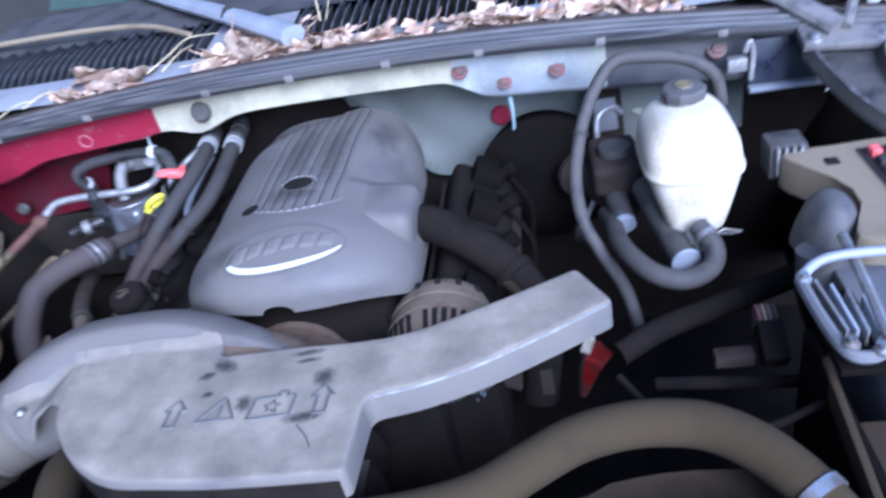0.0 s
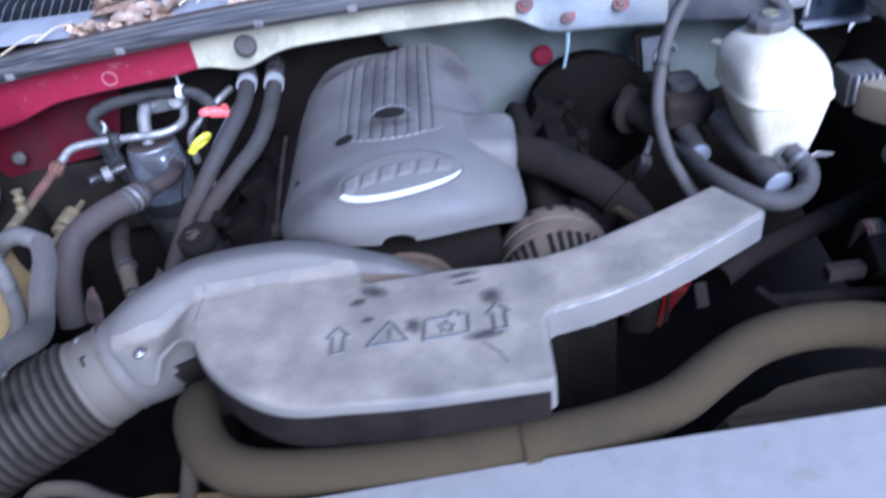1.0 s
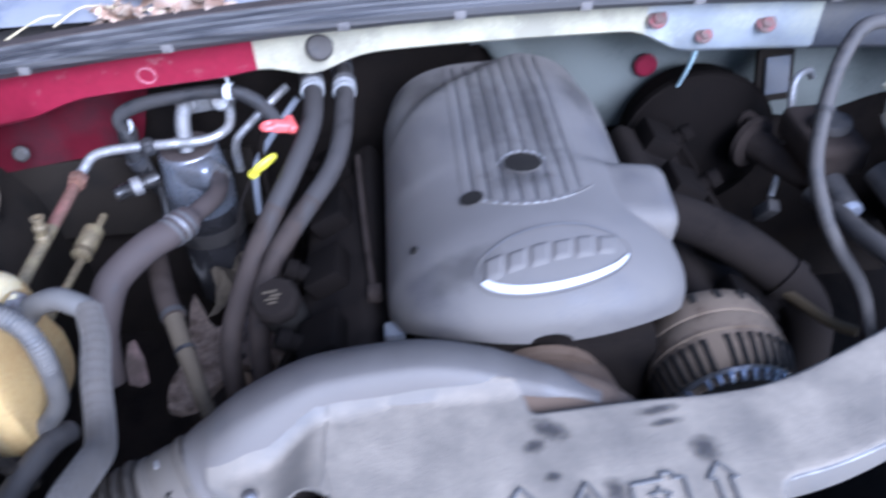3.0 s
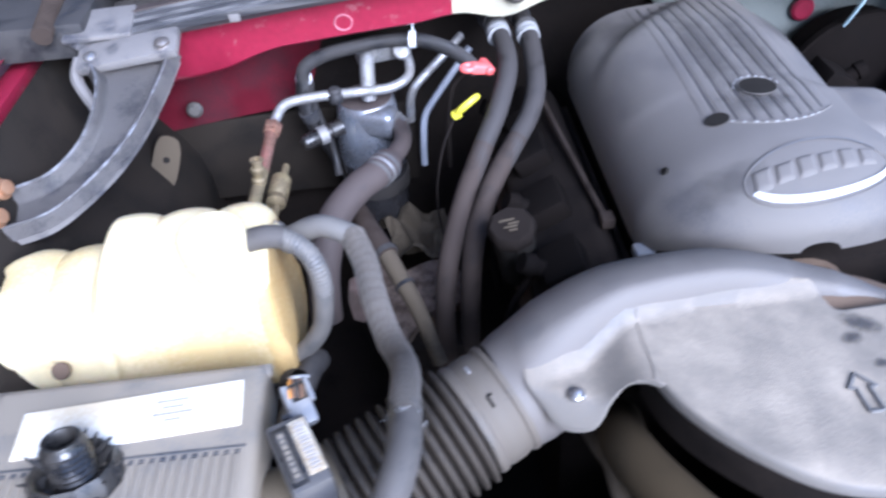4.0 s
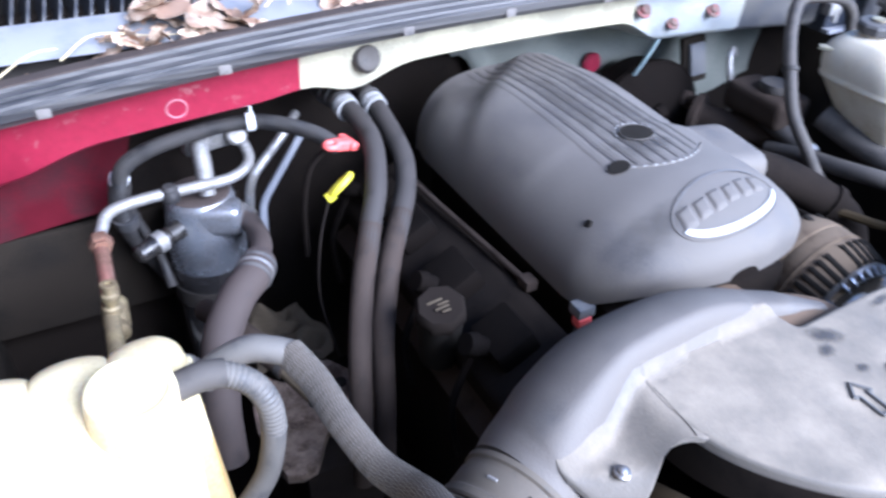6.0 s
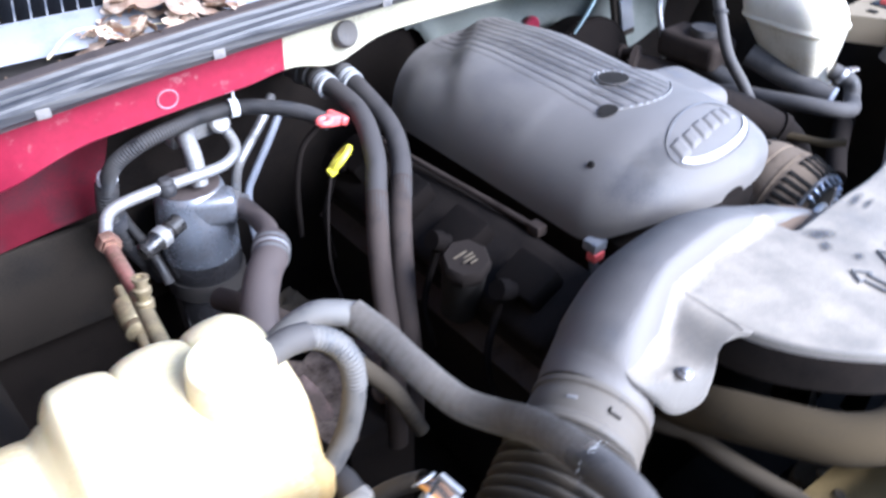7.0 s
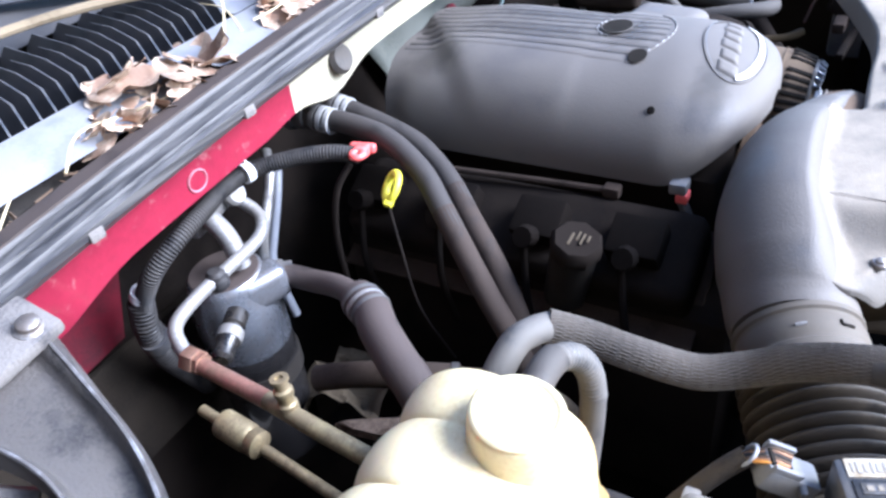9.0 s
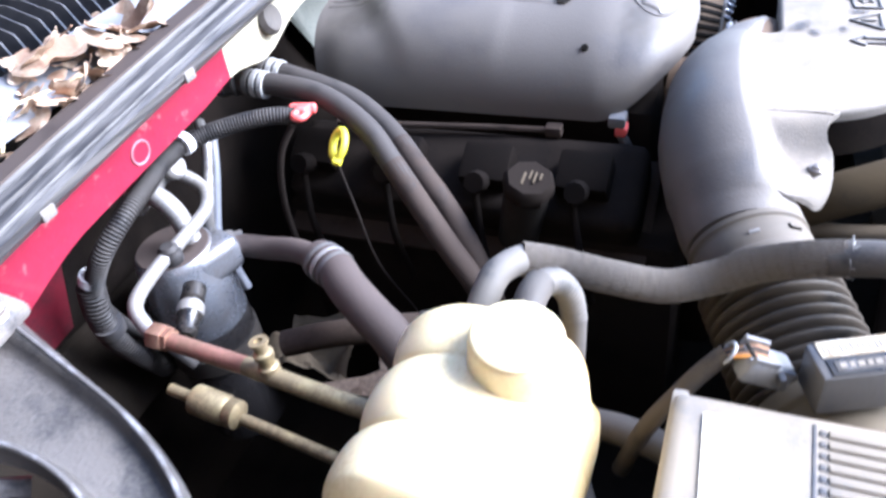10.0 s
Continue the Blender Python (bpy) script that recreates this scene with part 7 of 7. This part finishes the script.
def battery_side():
    f = thing("fuse_box", "dusty grey fuse box tray with coloured fuses", "fuse box")
    part("tray", slab(smooth_outline([(0.632, 0.61), (0.70, 0.615), (0.78, 0.62), (0.84, 0.6), (0.84, 0.40), (0.70, 0.385), (0.655, 0.40), (0.675, 0.45), (0.69, 0.5), (0.66, 0.55)], 3), 0.97, 1.018, 0.006), "tan_metal", f, "tan dusted metal tray")
    part("socket_well", box((0.11, 0.15, 0.01), (0.775, 0.52, 1.016), 0.003), "black", f)
    part("square_hole", box((0.016, 0.016, 0.004), (0.684, 0.571, 1.0185), 0.001), "void", f)
    for i in range(4):
        for j in range(5):
            part("fuse", box((0.012, 0.018, 0.012), (0.735 + 0.026 * i, 0.465 + 0.027 * j, 1.025), 0.002), ("label", "clip_red", "label", "green", "brass", "label", "black")[(i * 3 + j * 2) % 7], f)
    d = thing("grey_relay_dome", "smooth grey plastic dome beside the fuse box", "relay cover")
    part("dome", grid(lambda u, v: (0.648 + 0.04 * v * math.cos(6.2832 * u), 0.465 + 0.055 * v * math.sin(6.2832 * u), 1.035 - 0.07 * v ** 3), 30, 10), "slate", d)
    part("base", turned([(0, 0), (0.03, 0), (0.032, 0.05), (0, 0.05)], (0.63, 0.41, 0.94), (0, 0.2, 1), 20), "slate", d)
    c = thing("ribbed_connector", "grey ribbed connector block at the fuse box", "connector")
    part("block", box((0.05, 0.05, 0.05), (0.645, 0.64, 1.0), 0.006), "rubber", c)
    for k in range(4):
        part("fin", box((0.004, 0.012, 0.04), (0.629 + 0.01 * k, 0.612, 1.005), 0.001), "alu", c)
    b = thing("battery", "blue grey battery with dusty top", "battery")
    part("case", box((0.23, 0.17, 0.2), (0.745, 0.305, 0.875), 0.01), "battery", b)
    part("lid", box((0.235, 0.175, 0.02), (0.745, 0.305, 0.975), 0.005), "battery", b)
    t = thing("battery_tray", "tan dusted tray in front of the battery", "tray")
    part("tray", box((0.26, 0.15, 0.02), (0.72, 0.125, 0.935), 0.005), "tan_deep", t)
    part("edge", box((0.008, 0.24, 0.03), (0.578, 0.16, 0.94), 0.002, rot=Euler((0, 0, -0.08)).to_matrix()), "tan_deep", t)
    part("side", box((0.01, 0.28, 0.3), (0.586, 0.19, 0.80), 0.003), "shade_black", t)
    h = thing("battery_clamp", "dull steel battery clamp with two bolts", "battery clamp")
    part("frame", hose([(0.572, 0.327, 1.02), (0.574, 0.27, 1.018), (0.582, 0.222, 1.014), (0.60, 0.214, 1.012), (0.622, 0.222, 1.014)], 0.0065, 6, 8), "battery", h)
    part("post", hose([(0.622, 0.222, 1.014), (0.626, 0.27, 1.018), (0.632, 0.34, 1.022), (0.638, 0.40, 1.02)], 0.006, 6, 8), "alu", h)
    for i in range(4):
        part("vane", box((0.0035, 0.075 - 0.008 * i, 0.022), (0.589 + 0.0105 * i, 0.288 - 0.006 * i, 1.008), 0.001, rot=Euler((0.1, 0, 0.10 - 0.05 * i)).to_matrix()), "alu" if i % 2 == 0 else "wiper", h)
    part("base", box((0.05, 0.12, 0.008), (0.602, 0.275, 0.992), 0.002), "shade_black", h)
    for p in ((0.574, 0.322, 1.022), (0.586, 0.224, 1.018), (0.61, 0.215, 1.016)):
        part("bolt", turned([(0, 0), (0.008, 0), (0.008, 0.004), (0.0045, 0.006), (0.0045, 0.011), (0, 0.011)], p, segs=12), "steel", h)
    w = thing("battery_cable", "grey cable arching over the battery", "cable")
    part("cable", hose([(0.572, 0.33, 1.02), (0.60, 0.346, 1.03), (0.65, 0.346, 1.034), (0.72, 0.335, 1.035), (0.79, 0.33, 1.025)], 0.0055, 8, 10), "wiper", w)
    k = thing("hinge_box", "blue black plastic box under the hood hinge", "plastic box")
    part("box", box((0.105, 0.05, 0.085), (0.70, 0.86, 1.055), 0.008), "gloss_navy", k)
    part("shelf", box((0.11, 0.02, 0.008), (0.70, 0.83, 1.02), 0.002), "cowl", k)
    part("bracket", hose([(0.635, 0.82, 1.085), (0.642, 0.822, 1.10), (0.648, 0.823, 1.08), (0.645, 0.82, 1.04)], 0.005, 6, 8), "alu", k)
    part("clip", box((0.03, 0.02, 0.022), (0.622, 0.815, 1.07), 0.004), "alu", k)
    lw = thing("wire_plugs", "dusty cluster of wire plugs deep in the bay", "connector")
    part("plug", box((0.03, 0.05, 0.03), (0.562, 0.368, 0.90), 0.005, rot=Euler((0.5, 0, 0)).to_matrix()), "deep", lw)
    part("plug", box((0.046, 0.02, 0.018), (0.519, 0.366, 0.885), 0.004), "rust_deep", lw)
    part("bar", box((0.17, 0.012, 0.012), (0.51, 0.345, 0.865), 0.003, rot=Euler((0, 0, -0.08)).to_matrix()), "deep", lw)
    for q, material in enumerate(("bolt_red", "tan_metal", "bolt_red", "black")):
        part("wire", hose([(0.553 + 0.006 * q, 0.38, 0.918), (0.551 + 0.006 * q, 0.396, 0.931), (0.553 + 0.005 * q, 0.413, 0.918), (0.557, 0.428, 0.87)], 0.0022, 6, 6), material, lw)
    dh = thing("lower_hose", "dark thick hose crossing low behind the battery", "hose")
    part("hose", hose([(0.39, 0.425, 0.85), (0.455, 0.461, 0.86), (0.55, 0.502, 0.862), (0.649, 0.545, 0.865), (0.72, 0.575, 0.87)], 0.0165, 6, 16), "deep", dh)
    part("clamp", turned([(0.016, 0), (0.0185, 0), (0.0185, 0.008), (0.016, 0.008)], (0.56, 0.506, 0.8622), (1, 0.44, 0.03), 20), "deep", dh)
    th = thing("lower_wire", "thin dusty wire sagging low in the bay", "wire")
    part("wire", hose([(0.38, 0.30, 0.93), (0.41, 0.26, 0.92), (0.46, 0.245, 0.905), (0.52, 0.24, 0.90), (0.58, 0.25, 0.92)], 0.0045, 6, 8), "deep", th)
    st = thing("grey_tag", "dull brown hanging tag beside the duct spout", "tag")
    part("tag", box((0.014, 0.004, 0.028), (0.303, 0.266, 0.962), 0.002, rot=Euler((-0.5, 0, 0.1)).to_matrix()), "deep", st)
    tr = thing("shroud_ledge", "tan dusted ledge of the fan shroud", "ledge")
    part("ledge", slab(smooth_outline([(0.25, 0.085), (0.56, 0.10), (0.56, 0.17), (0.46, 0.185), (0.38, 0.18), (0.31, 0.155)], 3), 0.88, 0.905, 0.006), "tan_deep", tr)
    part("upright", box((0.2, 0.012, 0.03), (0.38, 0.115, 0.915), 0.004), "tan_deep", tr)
    tl = thing("shroud_shelf", "tan dusted sheet metal shelf beside the radiator", "shelf")
    part("shelf", slab(smooth_outline([(-0.42, 0.06), (-0.05, 0.062), (-0.05, 0.105), (-0.12, 0.125), (-0.155, 0.162), (-0.192, 0.16), (-0.203, 0.134), (-0.245, 0.128), (-0.266, 0.15), (-0.33, 0.152), (-0.42, 0.15)], 3), 0.845, 0.858, 0.005), "tan_mid", tl)
    part("stiffener", hose([(-0.40, 0.085, 0.862), (-0.33, 0.095, 0.868), (-0.25, 0.108, 0.87), (-0.20, 0.118, 0.868), (-0.13, 0.10, 0.862)], 0.009, 6, 10), "tan_mid", tl)
    part("rivet", disc(0.006, 0.004, (-0.17, 0.14, 0.858), bev=0.001, segs=14), "tan_metal", tl)


battery_side()


def hinge(side):
    s = -1 if side == "passenger" else 1
    h = thing("hood_hinge", "black cast hood hinge arm with dusty ribs and bolts", "hood hinge", "hood hinges")
    # a dished arm between two rims, curving forward and outwards from the cowl plate to the fender
    inner = curve_points([(0.707, 0.792, 1.092), (0.722, 0.737, 1.071), (0.744, 0.663, 1.051), (0.776, 0.605, 1.034), (0.828, 0.556, 1.015), (0.888, 0.545, 1.003)], 8)
    outer = curve_points([(0.838, 0.795, 1.088), (0.812, 0.745, 1.083), (0.803, 0.69, 1.070), (0.815, 0.647, 1.050), (0.848, 0.622, 1.030), (0.893, 0.612, 1.020)], 8)
    n = len(inner)

    def arm(u, v):
        i = min(n - 1, round(v * (n - 1)))
        p = inner[i].lerp(outer[i], u)
        e = abs(2 * u - 1)
        p = p + Vector((0, 0, 1)) * (0.004 + 0.016 * ss(0.60, 0.82, e) - 0.016 * ss(0.88, 1.0, e) - 0.014)
        return (s * p.x, p.y, p.z)
    bm = grid(arm, 34, n - 1)
    bmesh.ops.solidify(bm, geom=bm.faces[:], thickness=0.012)
    part("arm", bm, "hinge", h, angle=60)
    # pale lines paint the rims' highlight along with their dust
    for u in (0.075, 0.925):
        rim = [Vector(arm(u, i / (n - 1))) for i in range(n)]
        part("worn_rim", sweep([p + Vector((0, 0, 0.0004)) for p in rim], 0.0019, 6), "hinge_edge", h, "pale rim line of dust and painted highlight")
    part("side_wall", grid(lambda u, v: (s * (inner[round(v * (n - 1))].x + 0.004), inner[round(v * (n - 1))].y + 0.002, inner[round(v * (n - 1))].z - 0.008 - 0.012 * u), 4, n - 1), "hinge", h)
    plate = part("plate", box((0.135, 0.05, 0.014), (s * 0.772, 0.795, 1.096), 0.005, rot=Euler((0.25, s * 0.1, 0)).to_matrix()), "hinge", h)
    for x, y, z in ((0.723, 0.785, 1.106), (0.821, 0.79, 1.094)):
        part("plate_bolt", turned([(0, 0), (0.0125, 0), (0.0125, 0.003), (0.009, 0.005), (0.009, 0.009), (0.006, 0.011), (0, 0.011)], (s * x, y, z - 0.004), (0, -0.25, 1), 14), "steel", plate)
    for y, z in ((0.592, 1.036), (0.556, 1.022)):
        part("fender_bolt", turned([(0, 0), (0.013, 0), (0.013, 0.003), (0.009, 0.005), (0.009, 0.012), (0, 0.013)], (s * 0.894, y, z), (-s * 1, -0.2, 0.4), 12), "copper", h)
    part("link", hose([(s * 0.84, 0.80, 1.09), (s * 0.845, 0.78, 1.07), (s * 0.825, 0.75, 1.05), (s * 0.80, 0.72, 1.03)], 0.008, 6, 8), "hinge", h)
    strut = thing("hinge_strut", "flat black steel hood strut behind the hinge", "hinge strut", "hinge struts")
    if s > 0:
        part("bar", hose([(0.76, 0.80, 1.11), (0.70, 0.87, 1.145), (0.60, 0.95, 1.21), (0.54, 1.0, 1.26)], 0.014, 6, 10, flat=1.6), "hinge", strut)
        part("bar", hose([(0.77, 0.80, 1.11), (0.80, 0.86, 1.14), (0.84, 0.95, 1.18)], 0.008, 6, 8), "hinge", strut)
        part("tray", box((0.27, 0.34, 0.02), (0.855, 1.03, 1.135), 0.006), "shade_black", strut)
        part("rib", box((0.012, 0.24, 0.014), (0.845, 1.0, 1.15), 0.003, rot=Euler((0, 0, 0.4)).to_matrix()), "hinge", strut)
        part("rib", box((0.012, 0.2, 0.014), (0.93, 0.96, 1.15), 0.003, rot=Euler((0, 0, -0.55)).to_matrix()), "hinge", strut)
        part("boss", turned([(0.0, 0), (0.032, 0), (0.034, 0.004), (0.03, 0.02), (0.0, 0.022)], (0.89, 0.975, 1.145), segs=24), "slate", strut)
        part("sheet", box((0.115, 0.11, 0.003), (0.735, 0.945, 1.172), 0.001, rot=Euler((0.2, 0, 0.75)).to_matrix()), "label", strut, "plain white sheet")
    else:
        part("bar", hose([(-0.83, 0.82, 1.10), (-0.87, 0.86, 1.11), (-0.90, 0.92, 1.12)], 0.012, 6, 8, flat=1.5), "hinge", strut)
        part("spring", corrugated([(-0.875, 0.80, 1.125), (-0.88, 0.85, 1.13), (-0.885, 0.90, 1.135)], 0.013, 0.006, 0.003, 16), "rust_deep", strut)
        part("bracket", box((0.09, 0.07, 0.008), (-0.815, 0.845, 1.115), 0.003, rot=Euler((0.15, 0, 0.05)).to_matrix()), "hinge", strut)


hinge("passenger"), hinge("driver")


# ---- cowl litter ----
def wiper():
    w = thing("windscreen_wiper", "blue grey wiper with tan dusted blade on the cowl", "wiper")
    part("arm", hose([(-0.62, 1.39, 1.245), (-0.42, 1.21, 1.225), (-0.23, 1.035, 1.213), (-0.08, 0.905, 1.195)], lambda t: 0.011 + 0.006 * t, 8, 10, flat=1.5), "wiper", w)
    part("clip", turned([(0.01, 0), (0.022, 0), (0.022, 0.006), (0.01, 0.006)], (-0.23, 1.035, 1.213), (0.7, -0.6, -0.06), 12), "black", w)
    part("blade", hose([(-0.80, 1.125, 1.212), (-0.634, 1.11, 1.215), (-0.50, 1.091, 1.215), (-0.395, 1.05, 1.214), (-0.29, 0.97, 1.208)], 0.0055, 8, 8), "tan_metal", w, "tan dusted blade")


wiper()


def leaf_mesh(k):
    rng = random.Random(40 + k)
    n = 26
    L = 0.078
    lobes = rng.choice((3, 4, 5))
    wide = rng.uniform(0.22, 0.34)
    curl, bend, twist = rng.uniform(-9, 9), rng.uniform(-7, 7), rng.uniform(-1.2, 1.2)
    bm = bmesh.new()
    rows = []
    for j in range(n + 1):
        t = j / n
        w = L * wide * math.sin(math.pi * min(1, t * 0.96 + 0.02)) ** 0.6 * (0.36 + 0.85 * abs(math.sin(math.pi * lobes * t)) ** 0.8)
        row = []
        for a in (-1, -0.55, 0, 0.55, 1):
            x, y = a * w, (t - 0.5) * L
            z = curl * x * x + bend * y * y + 0.5 * twist * x * y * 20 + 0.0025 * math.sin(9 * t + 4 * a + k) + (0.0015 * abs(a))
            row.append(bm.verts.new((x, y, z)))
        rows.append(row)
    for a, b in zip(rows, rows[1:]):
        for i in range(4):
            bm.faces.new((a[i], a[i + 1], b[i + 1], b[i]))
    sweep([(0, -0.5 * L - 0.018, bend * 0.0009 + 0.002), (0.001, -0.5 * L - 0.008, bend * 0.0009), (0, -0.48 * L, bend * 0.0008)], 0.0009, 5, bm)
    return finish("leaf", bm, "leaf", 60)


def litter():
    meshes = [leaf_mesh(k) for k in range(9)]
    rng = random.Random(7)
    strips = ((-0.55, -0.42, 7, 0.03), (-0.40, -0.22, 4, 0.03), (-0.24, 0.02, 52, 0.085), (0.02, 0.16, 12, 0.04), (0.16, 0.30, 22, 0.05), (0.30, 0.56, 40, 0.055))
    for x0, x1, count, deep in strips:
        for _ in range(count):
            x = rng.uniform(x0, x1)
            y = seal_y(x) + 0.098 + abs(rng.gauss(0, 0.5)) * deep
            pile = rng.random()
            z = 1.152 + 0.12 * (y - 0.86) - 0.06 * x * x + 0.004 + 0.022 * pile * max(0.2, 1 - (y - seal_y(x) - 0.07) / deep)
            ob = new("leaf", meshes[rng.randrange(9)])
            s = rng.choice((rng.uniform(0.5, 0.9), rng.uniform(0.85, 1.5)))
            ob.matrix_world = Matrix.Translation((x, y, z)) @ Euler((rng.gauss(0, 0.45), rng.gauss(0, 0.45), rng.uniform(0, 6.28))).to_matrix().to_4x4() @ Matrix.Scale(s, 4)
            tagged(ob, "curled dry tan oak leaf lying in the cowl gutter", "leaf", "fallen leaves")
    for k, x, y, z, yaw, tip, size in ((0, -0.452, 0.905, 1.172, 1.1, 0.15, 1.75), (3, -0.487, 0.925, 1.178, 0.2, -0.35, 1.0), (5, -0.378, 0.872, 1.160, 1.3, 0.3, 1.05), (1, -0.515, 0.872, 1.158, 2.2, 0.7, 0.62), (6, -0.50, 0.868, 1.160, 0.4, -0.8, 0.6),
                                      (4, -0.483, 0.868, 1.158, 1.6, 0.9, 0.62), (7, -0.462, 0.866, 1.157, 2.8, -0.6, 0.6), (2, -0.428, 0.868, 1.158, 0.9, 0.8, 0.7), (8, -0.525, 0.874, 1.156, 1.2, 0.4, 0.55), (2, -0.445, 0.872, 1.157, 2.0, -0.9, 0.55)):
        ob = new("leaf", meshes[k])
        ob.matrix_world = Matrix.Translation((x, y, z)) @ Euler((tip, 0.2 * tip, yaw)).to_matrix().to_4x4() @ Matrix.Scale(size, 4)
        tagged(ob, "broad dry oak leaf on the cowl's blue grey band" if size > 0.9 else "small crumpled brown leaf in the cowl gutter", "leaf", "fallen leaves")
    bm = bmesh.new()
    for _ in range(700):
        x = rng.uniform(-0.7, 0.6)
        y = seal_y(x) + rng.uniform(0.055, 0.10)
        p = Vector((x, y, 1.147 - 0.09 * x * x + rng.uniform(0.0, 0.01)))
        d = Vector((rng.gauss(0, 1), rng.gauss(0, 1), rng.gauss(0, 0.3))).normalized() * rng.uniform(0.002, 0.012)
        sweep([p - d, p, p + d], rng.uniform(0.0008, 0.002), 4, bm)
    tagged(part("leaf_crumbs", bm, "dirt"), "dark crumbs of broken leaves in the gutter", "leaf litter", kind="stuff")
    for pts in (((-0.60, 0.872, 1.15), (-0.56, 0.895, 1.165), (-0.50, 0.89, 1.158), (-0.45, 0.885, 1.155)), ((-0.36, 0.90, 1.17), (-0.32, 0.93, 1.19), (-0.29, 0.96, 1.205), (-0.24, 0.98, 1.20)), ((-0.33, 0.90, 1.17), (-0.31, 0.94, 1.185), (-0.30, 0.99, 1.185)),
                ((-0.04, 0.95, 1.2), (-0.05, 1.0, 1.24), (-0.03, 1.04, 1.27), (-0.02, 0.98, 1.24), (-0.03, 0.95, 1.2)), ((-0.68, 0.875, 1.13), (-0.63, 0.90, 1.15), (-0.60, 0.905, 1.152)), ((-0.30, 0.91, 1.17), (-0.26, 0.90, 1.175), (-0.2, 0.92, 1.18))):
        t = thing("twig", "pale dry straw twig caught on the cowl", "twig", "cowl twigs")
        part("stem", hose(pts, lambda u: 0.0014 - 0.0008 * u, 6, 6), "twig", t)


litter()
